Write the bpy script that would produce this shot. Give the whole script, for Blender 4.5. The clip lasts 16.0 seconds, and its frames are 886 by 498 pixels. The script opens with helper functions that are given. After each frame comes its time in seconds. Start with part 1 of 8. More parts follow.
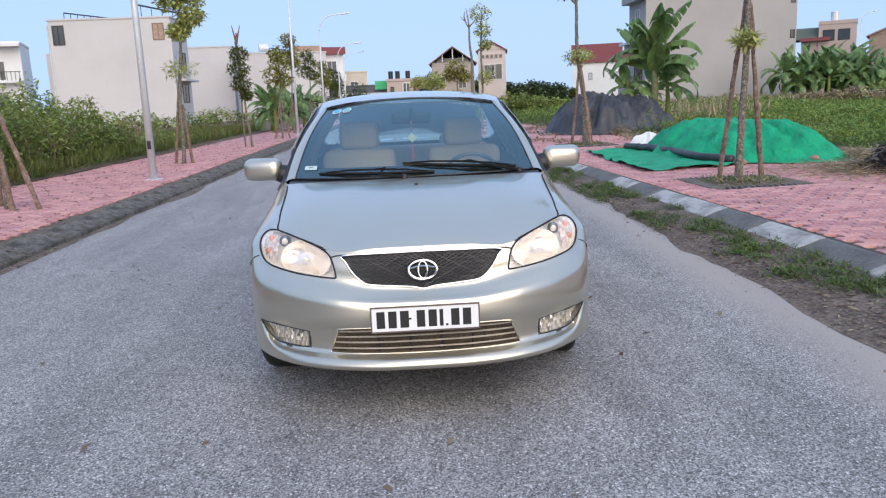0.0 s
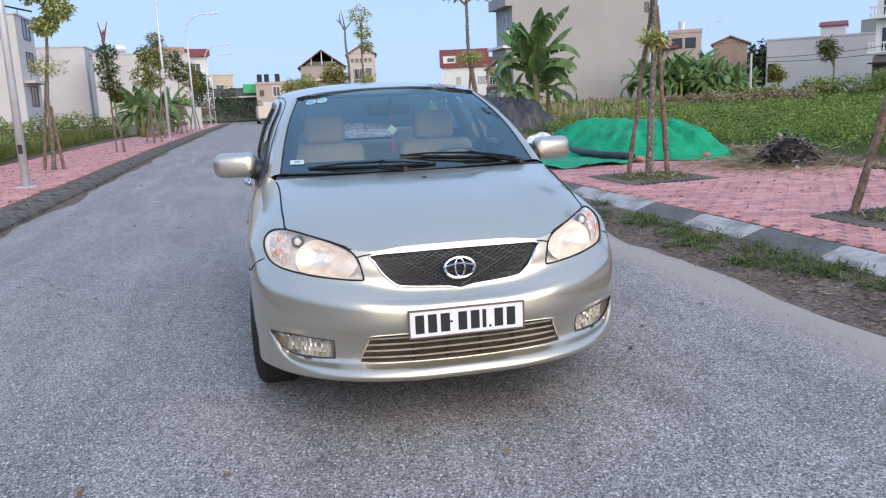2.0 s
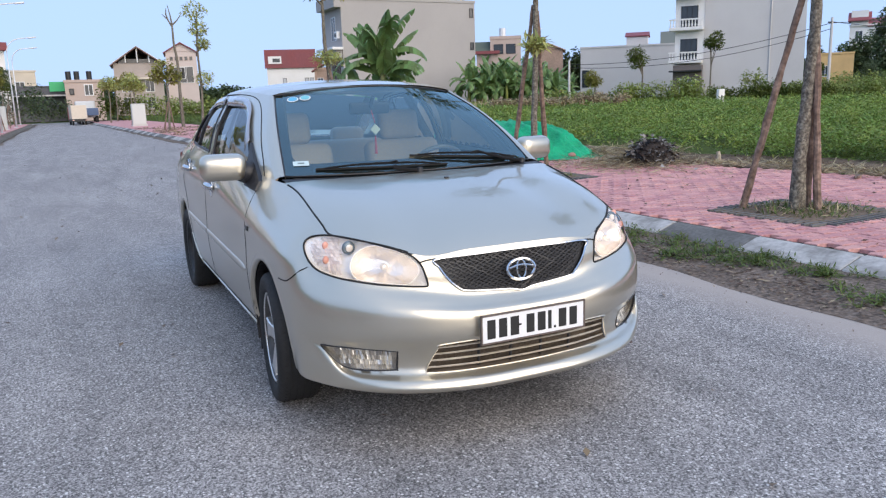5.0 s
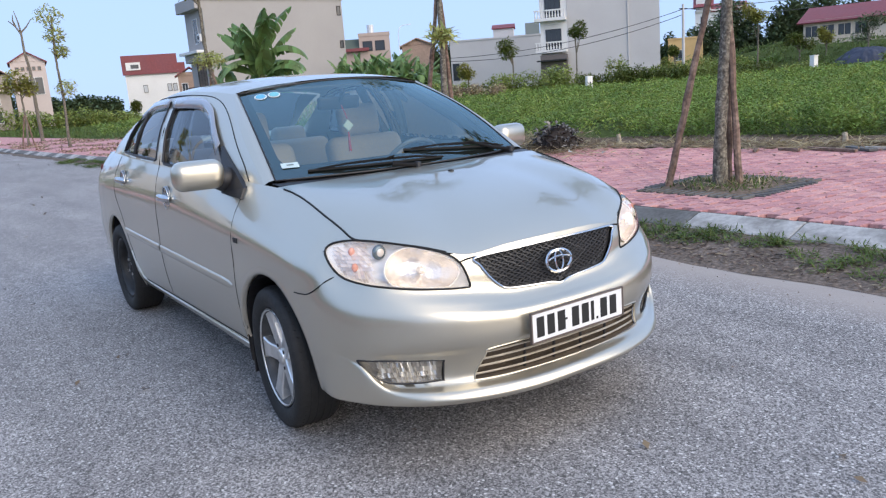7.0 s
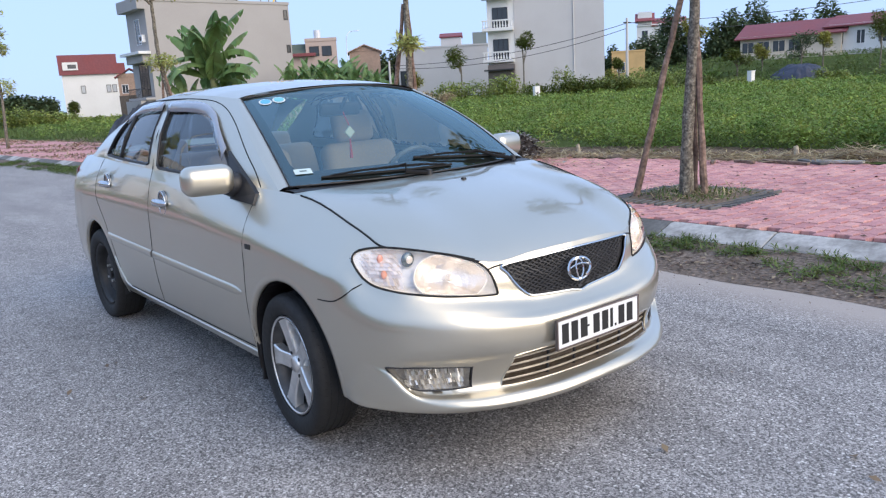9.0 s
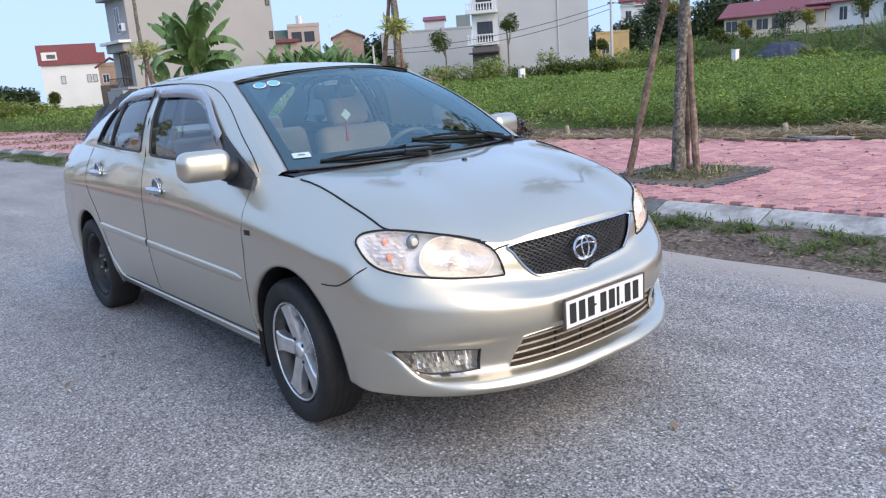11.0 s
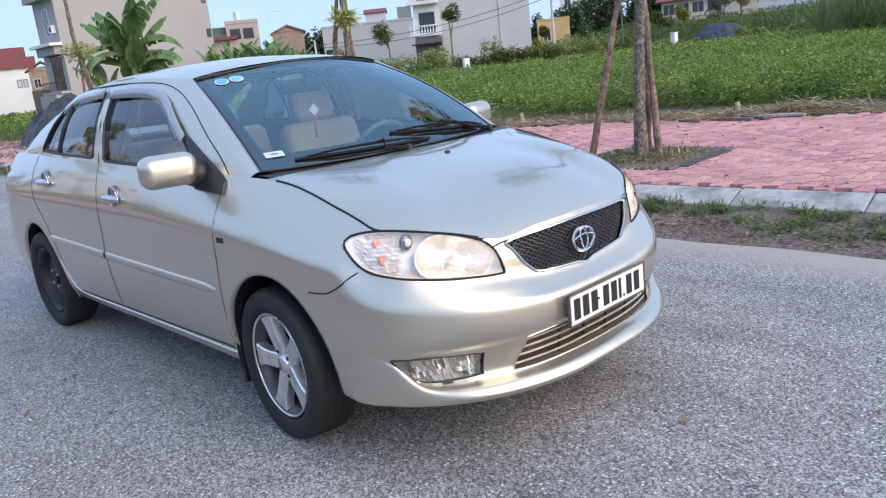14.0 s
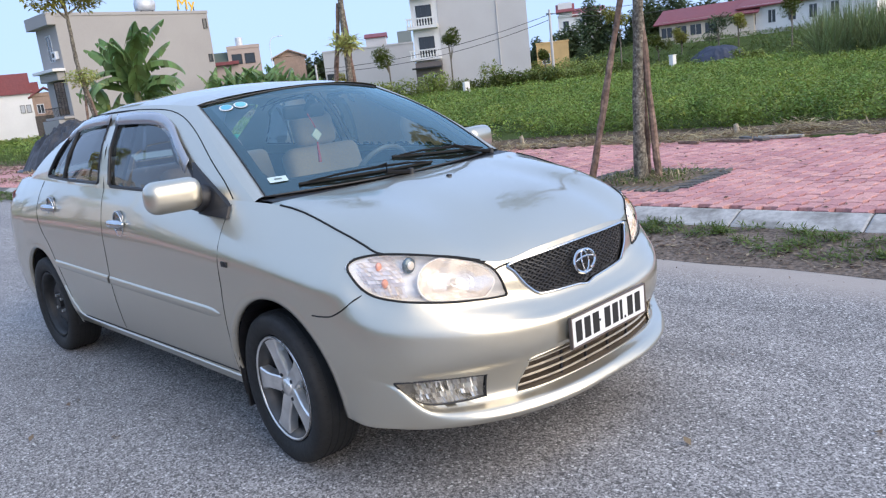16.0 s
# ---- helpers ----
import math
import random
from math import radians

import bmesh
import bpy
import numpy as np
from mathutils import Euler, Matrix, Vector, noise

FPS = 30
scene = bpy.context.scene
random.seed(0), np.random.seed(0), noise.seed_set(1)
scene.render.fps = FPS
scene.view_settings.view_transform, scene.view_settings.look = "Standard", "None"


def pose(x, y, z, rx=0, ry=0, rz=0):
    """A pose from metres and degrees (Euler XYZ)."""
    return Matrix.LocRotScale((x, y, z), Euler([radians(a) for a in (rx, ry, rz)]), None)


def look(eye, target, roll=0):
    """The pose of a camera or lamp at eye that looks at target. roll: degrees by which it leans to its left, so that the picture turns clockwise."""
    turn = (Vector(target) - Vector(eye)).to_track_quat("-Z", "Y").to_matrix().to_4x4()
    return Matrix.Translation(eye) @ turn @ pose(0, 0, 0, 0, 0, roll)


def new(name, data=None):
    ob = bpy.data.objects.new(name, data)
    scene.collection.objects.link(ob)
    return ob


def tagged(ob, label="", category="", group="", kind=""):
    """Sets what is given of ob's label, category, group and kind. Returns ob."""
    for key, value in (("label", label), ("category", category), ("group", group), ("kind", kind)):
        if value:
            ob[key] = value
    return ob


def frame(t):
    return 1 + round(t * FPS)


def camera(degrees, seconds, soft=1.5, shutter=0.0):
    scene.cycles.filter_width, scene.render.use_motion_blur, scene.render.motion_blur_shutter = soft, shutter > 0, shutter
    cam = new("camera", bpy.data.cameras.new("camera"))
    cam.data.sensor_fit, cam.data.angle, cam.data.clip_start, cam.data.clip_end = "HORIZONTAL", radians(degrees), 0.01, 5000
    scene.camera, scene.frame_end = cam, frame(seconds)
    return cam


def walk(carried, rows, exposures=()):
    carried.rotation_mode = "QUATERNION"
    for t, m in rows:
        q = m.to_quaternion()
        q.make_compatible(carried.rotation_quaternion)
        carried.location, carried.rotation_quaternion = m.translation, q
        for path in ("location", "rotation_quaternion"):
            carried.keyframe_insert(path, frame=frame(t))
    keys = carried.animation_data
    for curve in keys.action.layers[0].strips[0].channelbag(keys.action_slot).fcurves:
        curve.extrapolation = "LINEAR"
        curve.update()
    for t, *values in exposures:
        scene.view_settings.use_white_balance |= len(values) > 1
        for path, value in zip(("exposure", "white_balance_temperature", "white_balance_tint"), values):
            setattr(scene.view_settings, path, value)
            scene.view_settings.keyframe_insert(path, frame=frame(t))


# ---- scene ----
cam = camera(60.1, 16.0, 1.25)
METRES, EYE, TILT, LEAN, TURN = 3.13, 1.378, 0.3, -0.3, -4.3
ROWS = [
    (0.0, 0.0, 0.0, 0.0, -0.53, -11.19, 2.66),
    (0.5, -0.0336, 0.0256, -0.0046, -1.68, -10.78, 2.88),
    (1.0, -0.1057, 0.0391, -0.0049, -5.08, -10.18, 2.64),
    (1.5, -0.1559, 0.0548, -0.0091, -8.26, -10.63, 2.27),
    (2.0, -0.2144, 0.1025, -0.0176, -10.31, -11.31, 2.59),
    (2.5, -0.2553, 0.1405, -0.0154, -12.12, -11.45, 2.79),
    (3.0, -0.3135, 0.1599, -0.0135, -14.14, -11.4, 3.01),
    (3.5, -0.3757, 0.1669, -0.0069, -16.85, -11.27, 3.37),
    (4.0, -0.4088, 0.1841, -0.0128, -18.35, -11.49, 2.45),
    (6.5, -0.6008, 0.313, -0.011, -31.41, -12.13, 4.11),
    (7.0, -0.6178, 0.3644, -0.0147, -32.8, -12.42, 4.46),
    (7.5, -0.6303, 0.397, -0.013, -34.08, -12.14, 3.57),
    (8.0, -0.6562, 0.4105, -0.0104, -34.67, -11.86, 3.32),
    (8.5, -0.6844, 0.4137, -0.0068, -35.89, -11.92, 3.27),
    (9.0, -0.6995, 0.413, -0.0065, -36.8, -12.15, 3.27),
    (9.5, -0.7075, 0.4094, -0.0077, -37.38, -12.48, 3.43),
    (10.0, -0.7132, 0.4078, -0.0096, -37.6, -12.87, 3.62),
    (12.5, -0.6999, 0.4954, -0.0151, -39.48, -14.3, 5.47),
    (13.0, -0.6986, 0.5013, -0.0188, -40.64, -14.59, 5.7),
    (13.5, -0.7029, 0.5035, -0.0132, -41.61, -14.6, 5.91),
    (14.0, -0.7106, 0.5073, -0.0126, -42.18, -14.33, 6.11),
    (14.5, -0.7107, 0.5069, -0.0111, -42.63, -13.81, 6.28),
    (15.0, -0.7114, 0.5021, -0.0099, -42.84, -13.26, 6.39),
    (15.5, -0.7139, 0.5008, -0.0102, -42.62, -12.84, 6.37),
    (16.0, -0.7168, 0.5019, -0.0096, -42.17, -12.67, 6.43),
]
walk(cam, [(t, pose(0, 0, EYE, TILT, LEAN, TURN) @ pose(METRES * x, METRES * y, METRES * z, 90 + pitch, roll, yaw)) for t, x, y, z, yaw, pitch, roll in ROWS],
     exposures=((0, 0.90, 6450, 12.5), (7.5, 1.01, 6450, 12.5), (12.5, 1.12, 6450, 12.5), (16, 1.11, 6450, 12.5)))

# ---- light ----
world = bpy.data.worlds.new("sky")
scene.world = world
world.use_nodes = True
wn = world.node_tree.nodes
wl = world.node_tree.links
wn.clear()
sky = wn.new("ShaderNodeTexSky")
sky.sky_type = "NISHITA"
sky.sun_disc = False
sky.sun_elevation = radians(9.0)
sky.sun_rotation = radians(150.0)
sky.air_density, sky.dust_density, sky.ozone_density = 1.0, 0.5, 3.0
bg = wn.new("ShaderNodeBackground")
bg.inputs["Strength"].default_value = 0.104
wo = wn.new("ShaderNodeOutputWorld")
haze = wn.new("ShaderNodeMix")
haze.data_type = "RGBA"
haze.inputs["Factor"].default_value = 0.92
haze.inputs["B"].default_value = (2.75, 3.9, 6.1, 1)
wl.new(sky.outputs[0], haze.inputs["A"])
wl.new(haze.outputs["Result"], bg.inputs[0])
wl.new(bg.outputs[0], wo.inputs[0])
sun_data = bpy.data.lights.new("sun", "SUN")
sun_data.energy, sun_data.angle, sun_data.color = 1.7, radians(70), (1.0, 0.85, 0.64)
sun = new("sun", sun_data)
sun.matrix_world = look((3.0, -16, 7.5), (0, 0, 0))


# ---- materials ----
def mat(name, color, rough=0.8, metal=0.0, grain=0.0, grain_size=30.0, stain_shade=0.0, stain_shade_size=1.5, bump=0.0, bump_size=60.0,
        color2=None, coat=0.0, spec=0.5, random_tint=0.0, island=False, coords="Object", dist=0.01):
    """A surface with colour variation at two scales and fine relief."""
    m = bpy.data.materials.new(name)
    m.use_nodes = True
    nt = m.node_tree
    n, l = nt.nodes, nt.links
    p = n["Principled BSDF"]
    p.inputs["Roughness"].default_value = rough
    p.inputs["Metallic"].default_value = metal
    p.inputs["Coat Weight"].default_value = coat
    p.inputs["Coat Roughness"].default_value = 0.04
    p.inputs["Specular IOR Level"].default_value = spec
    tc = n.new("ShaderNodeTexCoord")
    geo = n.new("ShaderNodeNewGeometry")
    src = tc.outputs["Object"] if coords == "Object" else geo.outputs["Position"]
    base = n.new("ShaderNodeRGB")
    base.outputs[0].default_value = (*color, 1)
    out = base.outputs[0]

    def noise_tex(scale, detail):
        t = n.new("ShaderNodeTexNoise")
        t.inputs["Scale"].default_value = scale
        t.inputs["Detail"].default_value = detail
        l.new(src, t.inputs["Vector"])
        return t.outputs["Fac"]

    def mixed(fac, a, b, kind="MIX"):
        x = n.new("ShaderNodeMix")
        x.data_type, x.blend_type = "RGBA", kind
        if isinstance(fac, float):
            x.inputs["Factor"].default_value = fac
        else:
            l.new(fac, x.inputs["Factor"])
        l.new(a, x.inputs["A"])
        if isinstance(b, tuple):
            x.inputs["B"].default_value = (*b, 1)
        else:
            l.new(b, x.inputs["B"])
        return x.outputs["Result"]

    def ranged(fac, lo, hi, a=0.0, b=1.0):
        r = n.new("ShaderNodeMapRange")
        for k, v in (("From Min", lo), ("From Max", hi), ("To Min", a), ("To Max", b)):
            r.inputs[k].default_value = v
        l.new(fac, r.inputs["Value"])
        return r.outputs["Result"]

    # second colour in patches: stains, and on the green tarp the shade of creases
    if stain_shade:
        c2 = color2 if color2 else tuple(v * 0.5 for v in color)
        out = mixed(ranged(noise_tex(stain_shade_size, 5), 0.42, 0.68, 0, stain_shade), out, c2)
    if random_tint:
        if island:
            rnd = geo.outputs["Random Per Island"]
        else:
            oi = n.new("ShaderNodeObjectInfo")
            rnd = oi.outputs["Random"]
        hs = n.new("ShaderNodeHueSaturation")
        l.new(ranged(rnd, 0, 1, 1 - random_tint, 1 + random_tint), hs.inputs["Value"])
        l.new(ranged(rnd, 0, 1, 0.5 - random_tint * 0.06, 0.5 + random_tint * 0.06), hs.inputs["Hue"])
        l.new(out, hs.inputs["Color"])
        out = hs.outputs["Color"]
    if grain:
        g = ranged(noise_tex(grain_size, 3), 0.3, 0.7, 1 - grain, 1 + grain)
        comb = n.new("ShaderNodeCombineColor")
        for k in ("Red", "Green", "Blue"):
            l.new(g, comb.inputs[k])
        out = mixed(1.0, out, comb.outputs[0], "MULTIPLY")
    l.new(out, p.inputs["Base Color"])
    if bump:
        b = n.new("ShaderNodeBump")
        b.inputs["Strength"].default_value = bump
        b.inputs["Distance"].default_value = dist
        l.new(noise_tex(bump_size, 4), b.inputs["Height"])
        l.new(b.outputs["Normal"], p.inputs["Normal"])
    return m


def glass_mat(name, tint, gloss=1.0, ior=1.5):
    """Thin sheet of glass: clear, with Fresnel gloss."""
    m = bpy.data.materials.new(name)
    m.use_nodes = True
    n, l = m.node_tree.nodes, m.node_tree.links
    n.clear()
    tr = n.new("ShaderNodeBsdfTransparent")
    tr.inputs[0].default_value = (*tint, 1)
    gl = n.new("ShaderNodeBsdfGlossy")
    gl.inputs["Roughness"].default_value = 0.01
    gl.inputs[0].default_value = (*gloss, 1) if isinstance(gloss, tuple) else (gloss, gloss, gloss, 1)
    fr = n.new("ShaderNodeFresnel")
    fr.inputs[0].default_value = ior
    mx = n.new("ShaderNodeMixShader")
    o = n.new("ShaderNodeOutputMaterial")
    l.new(fr.outputs[0], mx.inputs[0])
    l.new(tr.outputs[0], mx.inputs[1])
    l.new(gl.outputs[0], mx.inputs[2])
    l.new(mx.outputs[0], o.inputs[0])
    return m


def leaf_mat(name, a, b, rough=0.6):
    """Foliage: tint by leaf, a little light through it."""
    m = mat(name, a, rough, stain_shade=0.9, stain_shade_size=0.9, color2=b, random_tint=0.35, island=True, spec=0.3)
    n, l = m.node_tree.nodes, m.node_tree.links
    p = n["Principled BSDF"]
    tl = n.new("ShaderNodeBsdfTranslucent")
    l.new(p.inputs["Base Color"].links[0].from_socket, tl.inputs[0])
    mx = n.new("ShaderNodeMixShader")
    mx.inputs[0].default_value = 0.3
    l.new(p.outputs[0], mx.inputs[1])
    l.new(tl.outputs[0], mx.inputs[2])
    l.new(mx.outputs[0], n["Material Output"].inputs[0])
    return m


PAINT = mat("car_paint", (0.59, 0.545, 0.44), 0.36, 0.9, coat=1.0, grain=0.06, grain_size=900, stain_shade=0.15, stain_shade_size=3, color2=(0.525, 0.497, 0.402))
PAINT.node_tree.nodes["Principled BSDF"].inputs["Coat IOR"].default_value = 1.8
PAINT.node_tree.nodes["Principled BSDF"].inputs["Coat Roughness"].default_value = 0.045
CHROME = mat("chrome", (0.66, 0.67, 0.68), 0.14, 1.0, stain_shade=0.3, stain_shade_size=40, color2=(0.5, 0.5, 0.5))
BLACK = mat("black_plastic", (0.018, 0.018, 0.02), 0.45, grain=0.1, grain_size=200)
GAP = mat("panel_gap_dark", (0.012, 0.012, 0.012), 0.8)
RUBBER = mat("tyre_rubber", (0.013, 0.0128, 0.0125), 0.7, grain=0.25, grain_size=40, stain_shade=0.5, stain_shade_size=6, color2=(0.026, 0.0235, 0.021), bump=0.2)
ALLOY = mat("alloy", (0.86, 0.845, 0.82), 0.30, 0.9, stain_shade=0.4, stain_shade_size=12, color2=(0.35, 0.33, 0.3))
WIPER = mat("wiper_black", (0.010, 0.010, 0.011), 0.75, spec=0.2)
# alloy rim's inside, darkened in colour for the shade behind the spokes
BARREL_SHADED = mat("rim_barrel_shaded", (0.10, 0.095, 0.09), 0.5, 0.6, stain_shade=0.5, stain_shade_size=14, color2=(0.05, 0.046, 0.042))
STEEL_BLACK = mat("black_steel", (0.03, 0.03, 0.03), 0.5, 0.3, grain=0.2)
GLASS = glass_mat("windscreen_glass", (0.68, 0.84, 0.86), (0.64, 0.93, 1.0), 2.4)
REAR_GLASS = glass_mat("rear_glass", (0.82, 0.92, 0.94), 1.0, 1.15)
SIDE_GLASS = glass_mat("side_glass", (0.50, 0.56, 0.56), (0.86, 0.93, 0.98), 1.75)
TINTED = glass_mat("tinted_glass", (0.26, 0.29, 0.30), 1.0, 1.9)
LENS = glass_mat("lamp_lens", (0.96, 0.96, 0.96))
def asphalt_mat():
    """Worn asphalt: stones of many greys set in a dark binder, with broad pale wear."""
    m = mat("asphalt", (0.228, 0.214, 0.203), 0.85, stain_shade=0.4, stain_shade_size=0.5, color2=(0.295, 0.278, 0.262), grain=0.08, grain_size=6, bump=0.6, bump_size=120, dist=0.005, coords="w")
    n, l = m.node_tree.nodes, m.node_tree.links
    p = n["Principled BSDF"]
    old = p.inputs["Base Color"].links[0].from_socket
    geo = n.new("ShaderNodeNewGeometry")
    factor = None
    for scale, lo, hi in ((140.0, 0.42, 1.72), (290.0, 0.62, 1.43)):
        v = n.new("ShaderNodeTexVoronoi")
        v.inputs["Scale"].default_value = scale
        l.new(geo.outputs["Position"], v.inputs["Vector"])
        g = n.new("ShaderNodeRGBToBW")
        l.new(v.outputs["Color"], g.inputs[0])
        r = n.new("ShaderNodeMapRange")
        for k, x in (("From Min", 0.2), ("From Max", 0.8), ("To Min", lo), ("To Max", hi)):
            r.inputs[k].default_value = x
        l.new(g.outputs[0], r.inputs["Value"])
        if factor is None:
            factor = r.outputs["Result"]
        else:
            mu = n.new("ShaderNodeMath")
            mu.operation = "MULTIPLY"
            l.new(factor, mu.inputs[0])
            l.new(r.outputs["Result"], mu.inputs[1])
            factor = mu.outputs[0]
    sc = n.new("ShaderNodeVectorMath")
    sc.operation = "SCALE"
    l.new(old, sc.inputs[0])
    l.new(factor, sc.inputs["Scale"])
    # tyre-worn streaks along the road and sparse white chips
    mp = n.new("ShaderNodeMapping")
    mp.inputs["Scale"].default_value = (2.6, 0.45, 1)
    l.new(geo.outputs["Position"], mp.inputs["Vector"])
    ns = n.new("ShaderNodeTexNoise")
    ns.inputs["Scale"].default_value, ns.inputs["Detail"].default_value = 1.0, 6
    l.new(mp.outputs[0], ns.inputs["Vector"])
    rs = n.new("ShaderNodeMapRange")
    for k, x in (("From Min", 0.3), ("From Max", 0.7), ("To Min", 0.87), ("To Max", 1.22)):
        rs.inputs[k].default_value = x
    l.new(ns.outputs["Fac"], rs.inputs["Value"])
    mu = n.new("ShaderNodeMath")
    mu.operation = "MULTIPLY"
    l.new(factor, mu.inputs[0])
    l.new(rs.outputs["Result"], mu.inputs[1])
    l.new(mu.outputs[0], sc.inputs["Scale"])
    vc = n.new("ShaderNodeTexVoronoi")
    vc.inputs["Scale"].default_value = 58.0
    l.new(geo.outputs["Position"], vc.inputs["Vector"])
    near = n.new("ShaderNodeMath")
    near.operation, near.inputs[1].default_value = "LESS_THAN", 0.30
    l.new(vc.outputs["Distance"], near.inputs[0])
    few = n.new("ShaderNodeSeparateColor")
    l.new(vc.outputs["Color"], few.inputs[0])
    pick = n.new("ShaderNodeMath")
    pick.operation, pick.inputs[1].default_value = "GREATER_THAN", 0.78
    l.new(few.outputs[0], pick.inputs[0])
    both_of = n.new("ShaderNodeMath")
    both_of.operation = "MULTIPLY"
    l.new(near.outputs[0], both_of.inputs[0])
    l.new(pick.outputs[0], both_of.inputs[1])
    chip = n.new("ShaderNodeMix")
    chip.data_type = "RGBA"
    chip.inputs["B"].default_value = (0.68, 0.66, 0.63, 1)
    l.new(both_of.outputs[0], chip.inputs["Factor"])
    l.new(sc.outputs[0], chip.inputs["A"])
    # pale grit drifts over the asphalt towards the kerb
    sep = n.new("ShaderNodeSeparateXYZ")
    l.new(geo.outputs["Position"], sep.inputs[0])
    nz = n.new("ShaderNodeTexNoise")
    nz.inputs["Scale"].default_value, nz.inputs["Detail"].default_value = 0.9, 8
    l.new(geo.outputs["Position"], nz.inputs["Vector"])
    edge = n.new("ShaderNodeMath")
    edge.operation = "MULTIPLY_ADD"
    edge.inputs[1].default_value = 0.4
    l.new(nz.outputs["Fac"], edge.inputs[0])
    l.new(sep.outputs["X"], edge.inputs[2])
    slope = n.new("ShaderNodeMath")
    slope.operation = "MULTIPLY_ADD"
    slope.inputs[1].default_value = -0.05
    l.new(sep.outputs["Y"], slope.inputs[0])
    l.new(edge.outputs[0], slope.inputs[2])
    fac = n.new("ShaderNodeMapRange")
    for k, x in (("From Min", 2.05), ("From Max", 2.42), ("To Min", 0.0), ("To Max", 0.93)):
        fac.inputs[k].default_value = x
    l.new(slope.outputs[0], fac.inputs["Value"])
    mx = n.new("ShaderNodeMix")
    mx.data_type = "RGBA"
    l.new(fac.outputs["Result"], mx.inputs["Factor"])
    l.new(chip.outputs["Result"], mx.inputs["A"])
    mx.inputs["B"].default_value = (0.40, 0.35, 0.31, 1)
    l.new(mx.outputs["Result"], p.inputs["Base Color"])
    return m


ASPHALT = asphalt_mat()
DIRT = mat("dirt", (0.20, 0.15, 0.11), 0.95, spec=0.1, grain=0.4, grain_size=25, stain_shade=0.8, stain_shade_size=1.6, color2=(0.11, 0.085, 0.065), bump=0.7, bump_size=20, dist=0.03, coords="w")
PAVER = mat("pink_paver", (0.57, 0.285, 0.268), 0.9, grain=0.18, grain_size=45, random_tint=0.16, stain_shade=0.45, stain_shade_size=0.9, color2=(0.42, 0.225, 0.21), bump=0.3, bump_size=90, dist=0.004, coords="w")
PAVER_FAR = mat("pink_paver_field", (0.57, 0.285, 0.268), 0.9, grain=0.18, grain_size=45, random_tint=0.16, island=True, stain_shade=0.45, stain_shade_size=0.9, color2=(0.42, 0.225, 0.21), bump=0.3, bump_size=90, dist=0.004, coords="w")
JOINT = mat("joint_soil", (0.06, 0.052, 0.042), 0.95, grain=0.3, grain_size=50, coords="w")
KERB_W = mat("kerb_white", (0.47, 0.455, 0.43), 0.85, grain=0.18, grain_size=22, stain_shade=0.95, stain_shade_size=4, color2=(0.22, 0.21, 0.19), bump=0.3, bump_size=40)
KERB_D = mat("kerb_dark", (0.15, 0.147, 0.138), 0.9, grain=0.2, grain_size=30, stain_shade=0.6, stain_shade_size=4, color2=(0.085, 0.08, 0.07), bump=0.4, bump_size=40)
FIELD = mat("field_soil", (0.075, 0.10, 0.03), 0.95, spec=0.05, grain=0.3, grain_size=8, stain_shade=0.8, stain_shade_size=0.25, color2=(0.05, 0.075, 0.022), bump=0.6, bump_size=6, dist=0.1, coords="w")
CEMENT_GREY = mat("cement_render", (0.40, 0.378, 0.362), 0.9, grain=0.05, grain_size=20, stain_shade=0.35, stain_shade_size=0.25, color2=(0.335, 0.312, 0.30), coords="w")
RENDER_GREY = mat("grey_render", (0.585, 0.565, 0.55), 0.9, grain=0.05, grain_size=20, stain_shade=0.35, stain_shade_size=0.25, color2=(0.47, 0.44, 0.43), coords="w")
WHITE_WALL = mat("white_wall", (0.78, 0.77, 0.75), 0.85, grain=0.04, grain_size=12, stain_shade=0.25, stain_shade_size=0.4, color2=(0.62, 0.6, 0.58), coords="w")
CREAM_WALL = mat("cream_wall", (0.66, 0.58, 0.47), 0.88, grain=0.06, grain_size=12, stain_shade=0.4, stain_shade_size=0.4, color2=(0.5, 0.44, 0.36), coords="w")
PINK_WALL = mat("pink_wall", (0.49, 0.39, 0.34), 0.88, grain=0.06, grain_size=12, stain_shade=0.4, stain_shade_size=0.4, color2=(0.42, 0.31, 0.26), coords="w")
BRICK_WALL = mat("old_brick_wall", (0.42, 0.29, 0.22), 0.9, grain=0.25, grain_size=9, stain_shade=0.6, stain_shade_size=0.7, color2=(0.3, 0.22, 0.17), coords="w")
RED_ROOF = mat("red_roof", (0.22, 0.06, 0.068), 0.6, grain=0.12, grain_size=4, stain_shade=0.5, stain_shade_size=0.5, color2=(0.24, 0.05, 0.05), coords="w")
DARK_WIN = mat("dark_window", (0.04, 0.045, 0.05), 0.15, spec=0.6)
GALV = mat("galvanised", (0.70, 0.71, 0.71), 0.5, 0.35, grain=0.06, stain_shade=0.3, stain_shade_size=4, color2=(0.4, 0.42, 0.43))
BARK = mat("bark", (0.115, 0.098, 0.076), 0.95, grain=0.55, grain_size=45, stain_shade=1.0, stain_shade_size=26, color2=(0.27, 0.245, 0.19), bump=0.9, bump_size=22, dist=0.02)
STAKE = mat("weathered_stake", (0.17, 0.112, 0.082), 0.9, grain=0.45, grain_size=26, stain_shade=0.8, stain_shade_size=8, color2=(0.31, 0.22, 0.17), bump=0.5, bump_size=30)
LEAF = leaf_mat("tree_leaf", (0.13, 0.155, 0.035), (0.075, 0.11, 0.022))
LEAF_Y = leaf_mat("yellow_leaf", (0.33, 0.31, 0.075), (0.19, 0.20, 0.045))
CROP = leaf_mat("crop_leaf", (0.23, 0.31, 0.068), (0.085, 0.155, 0.032))
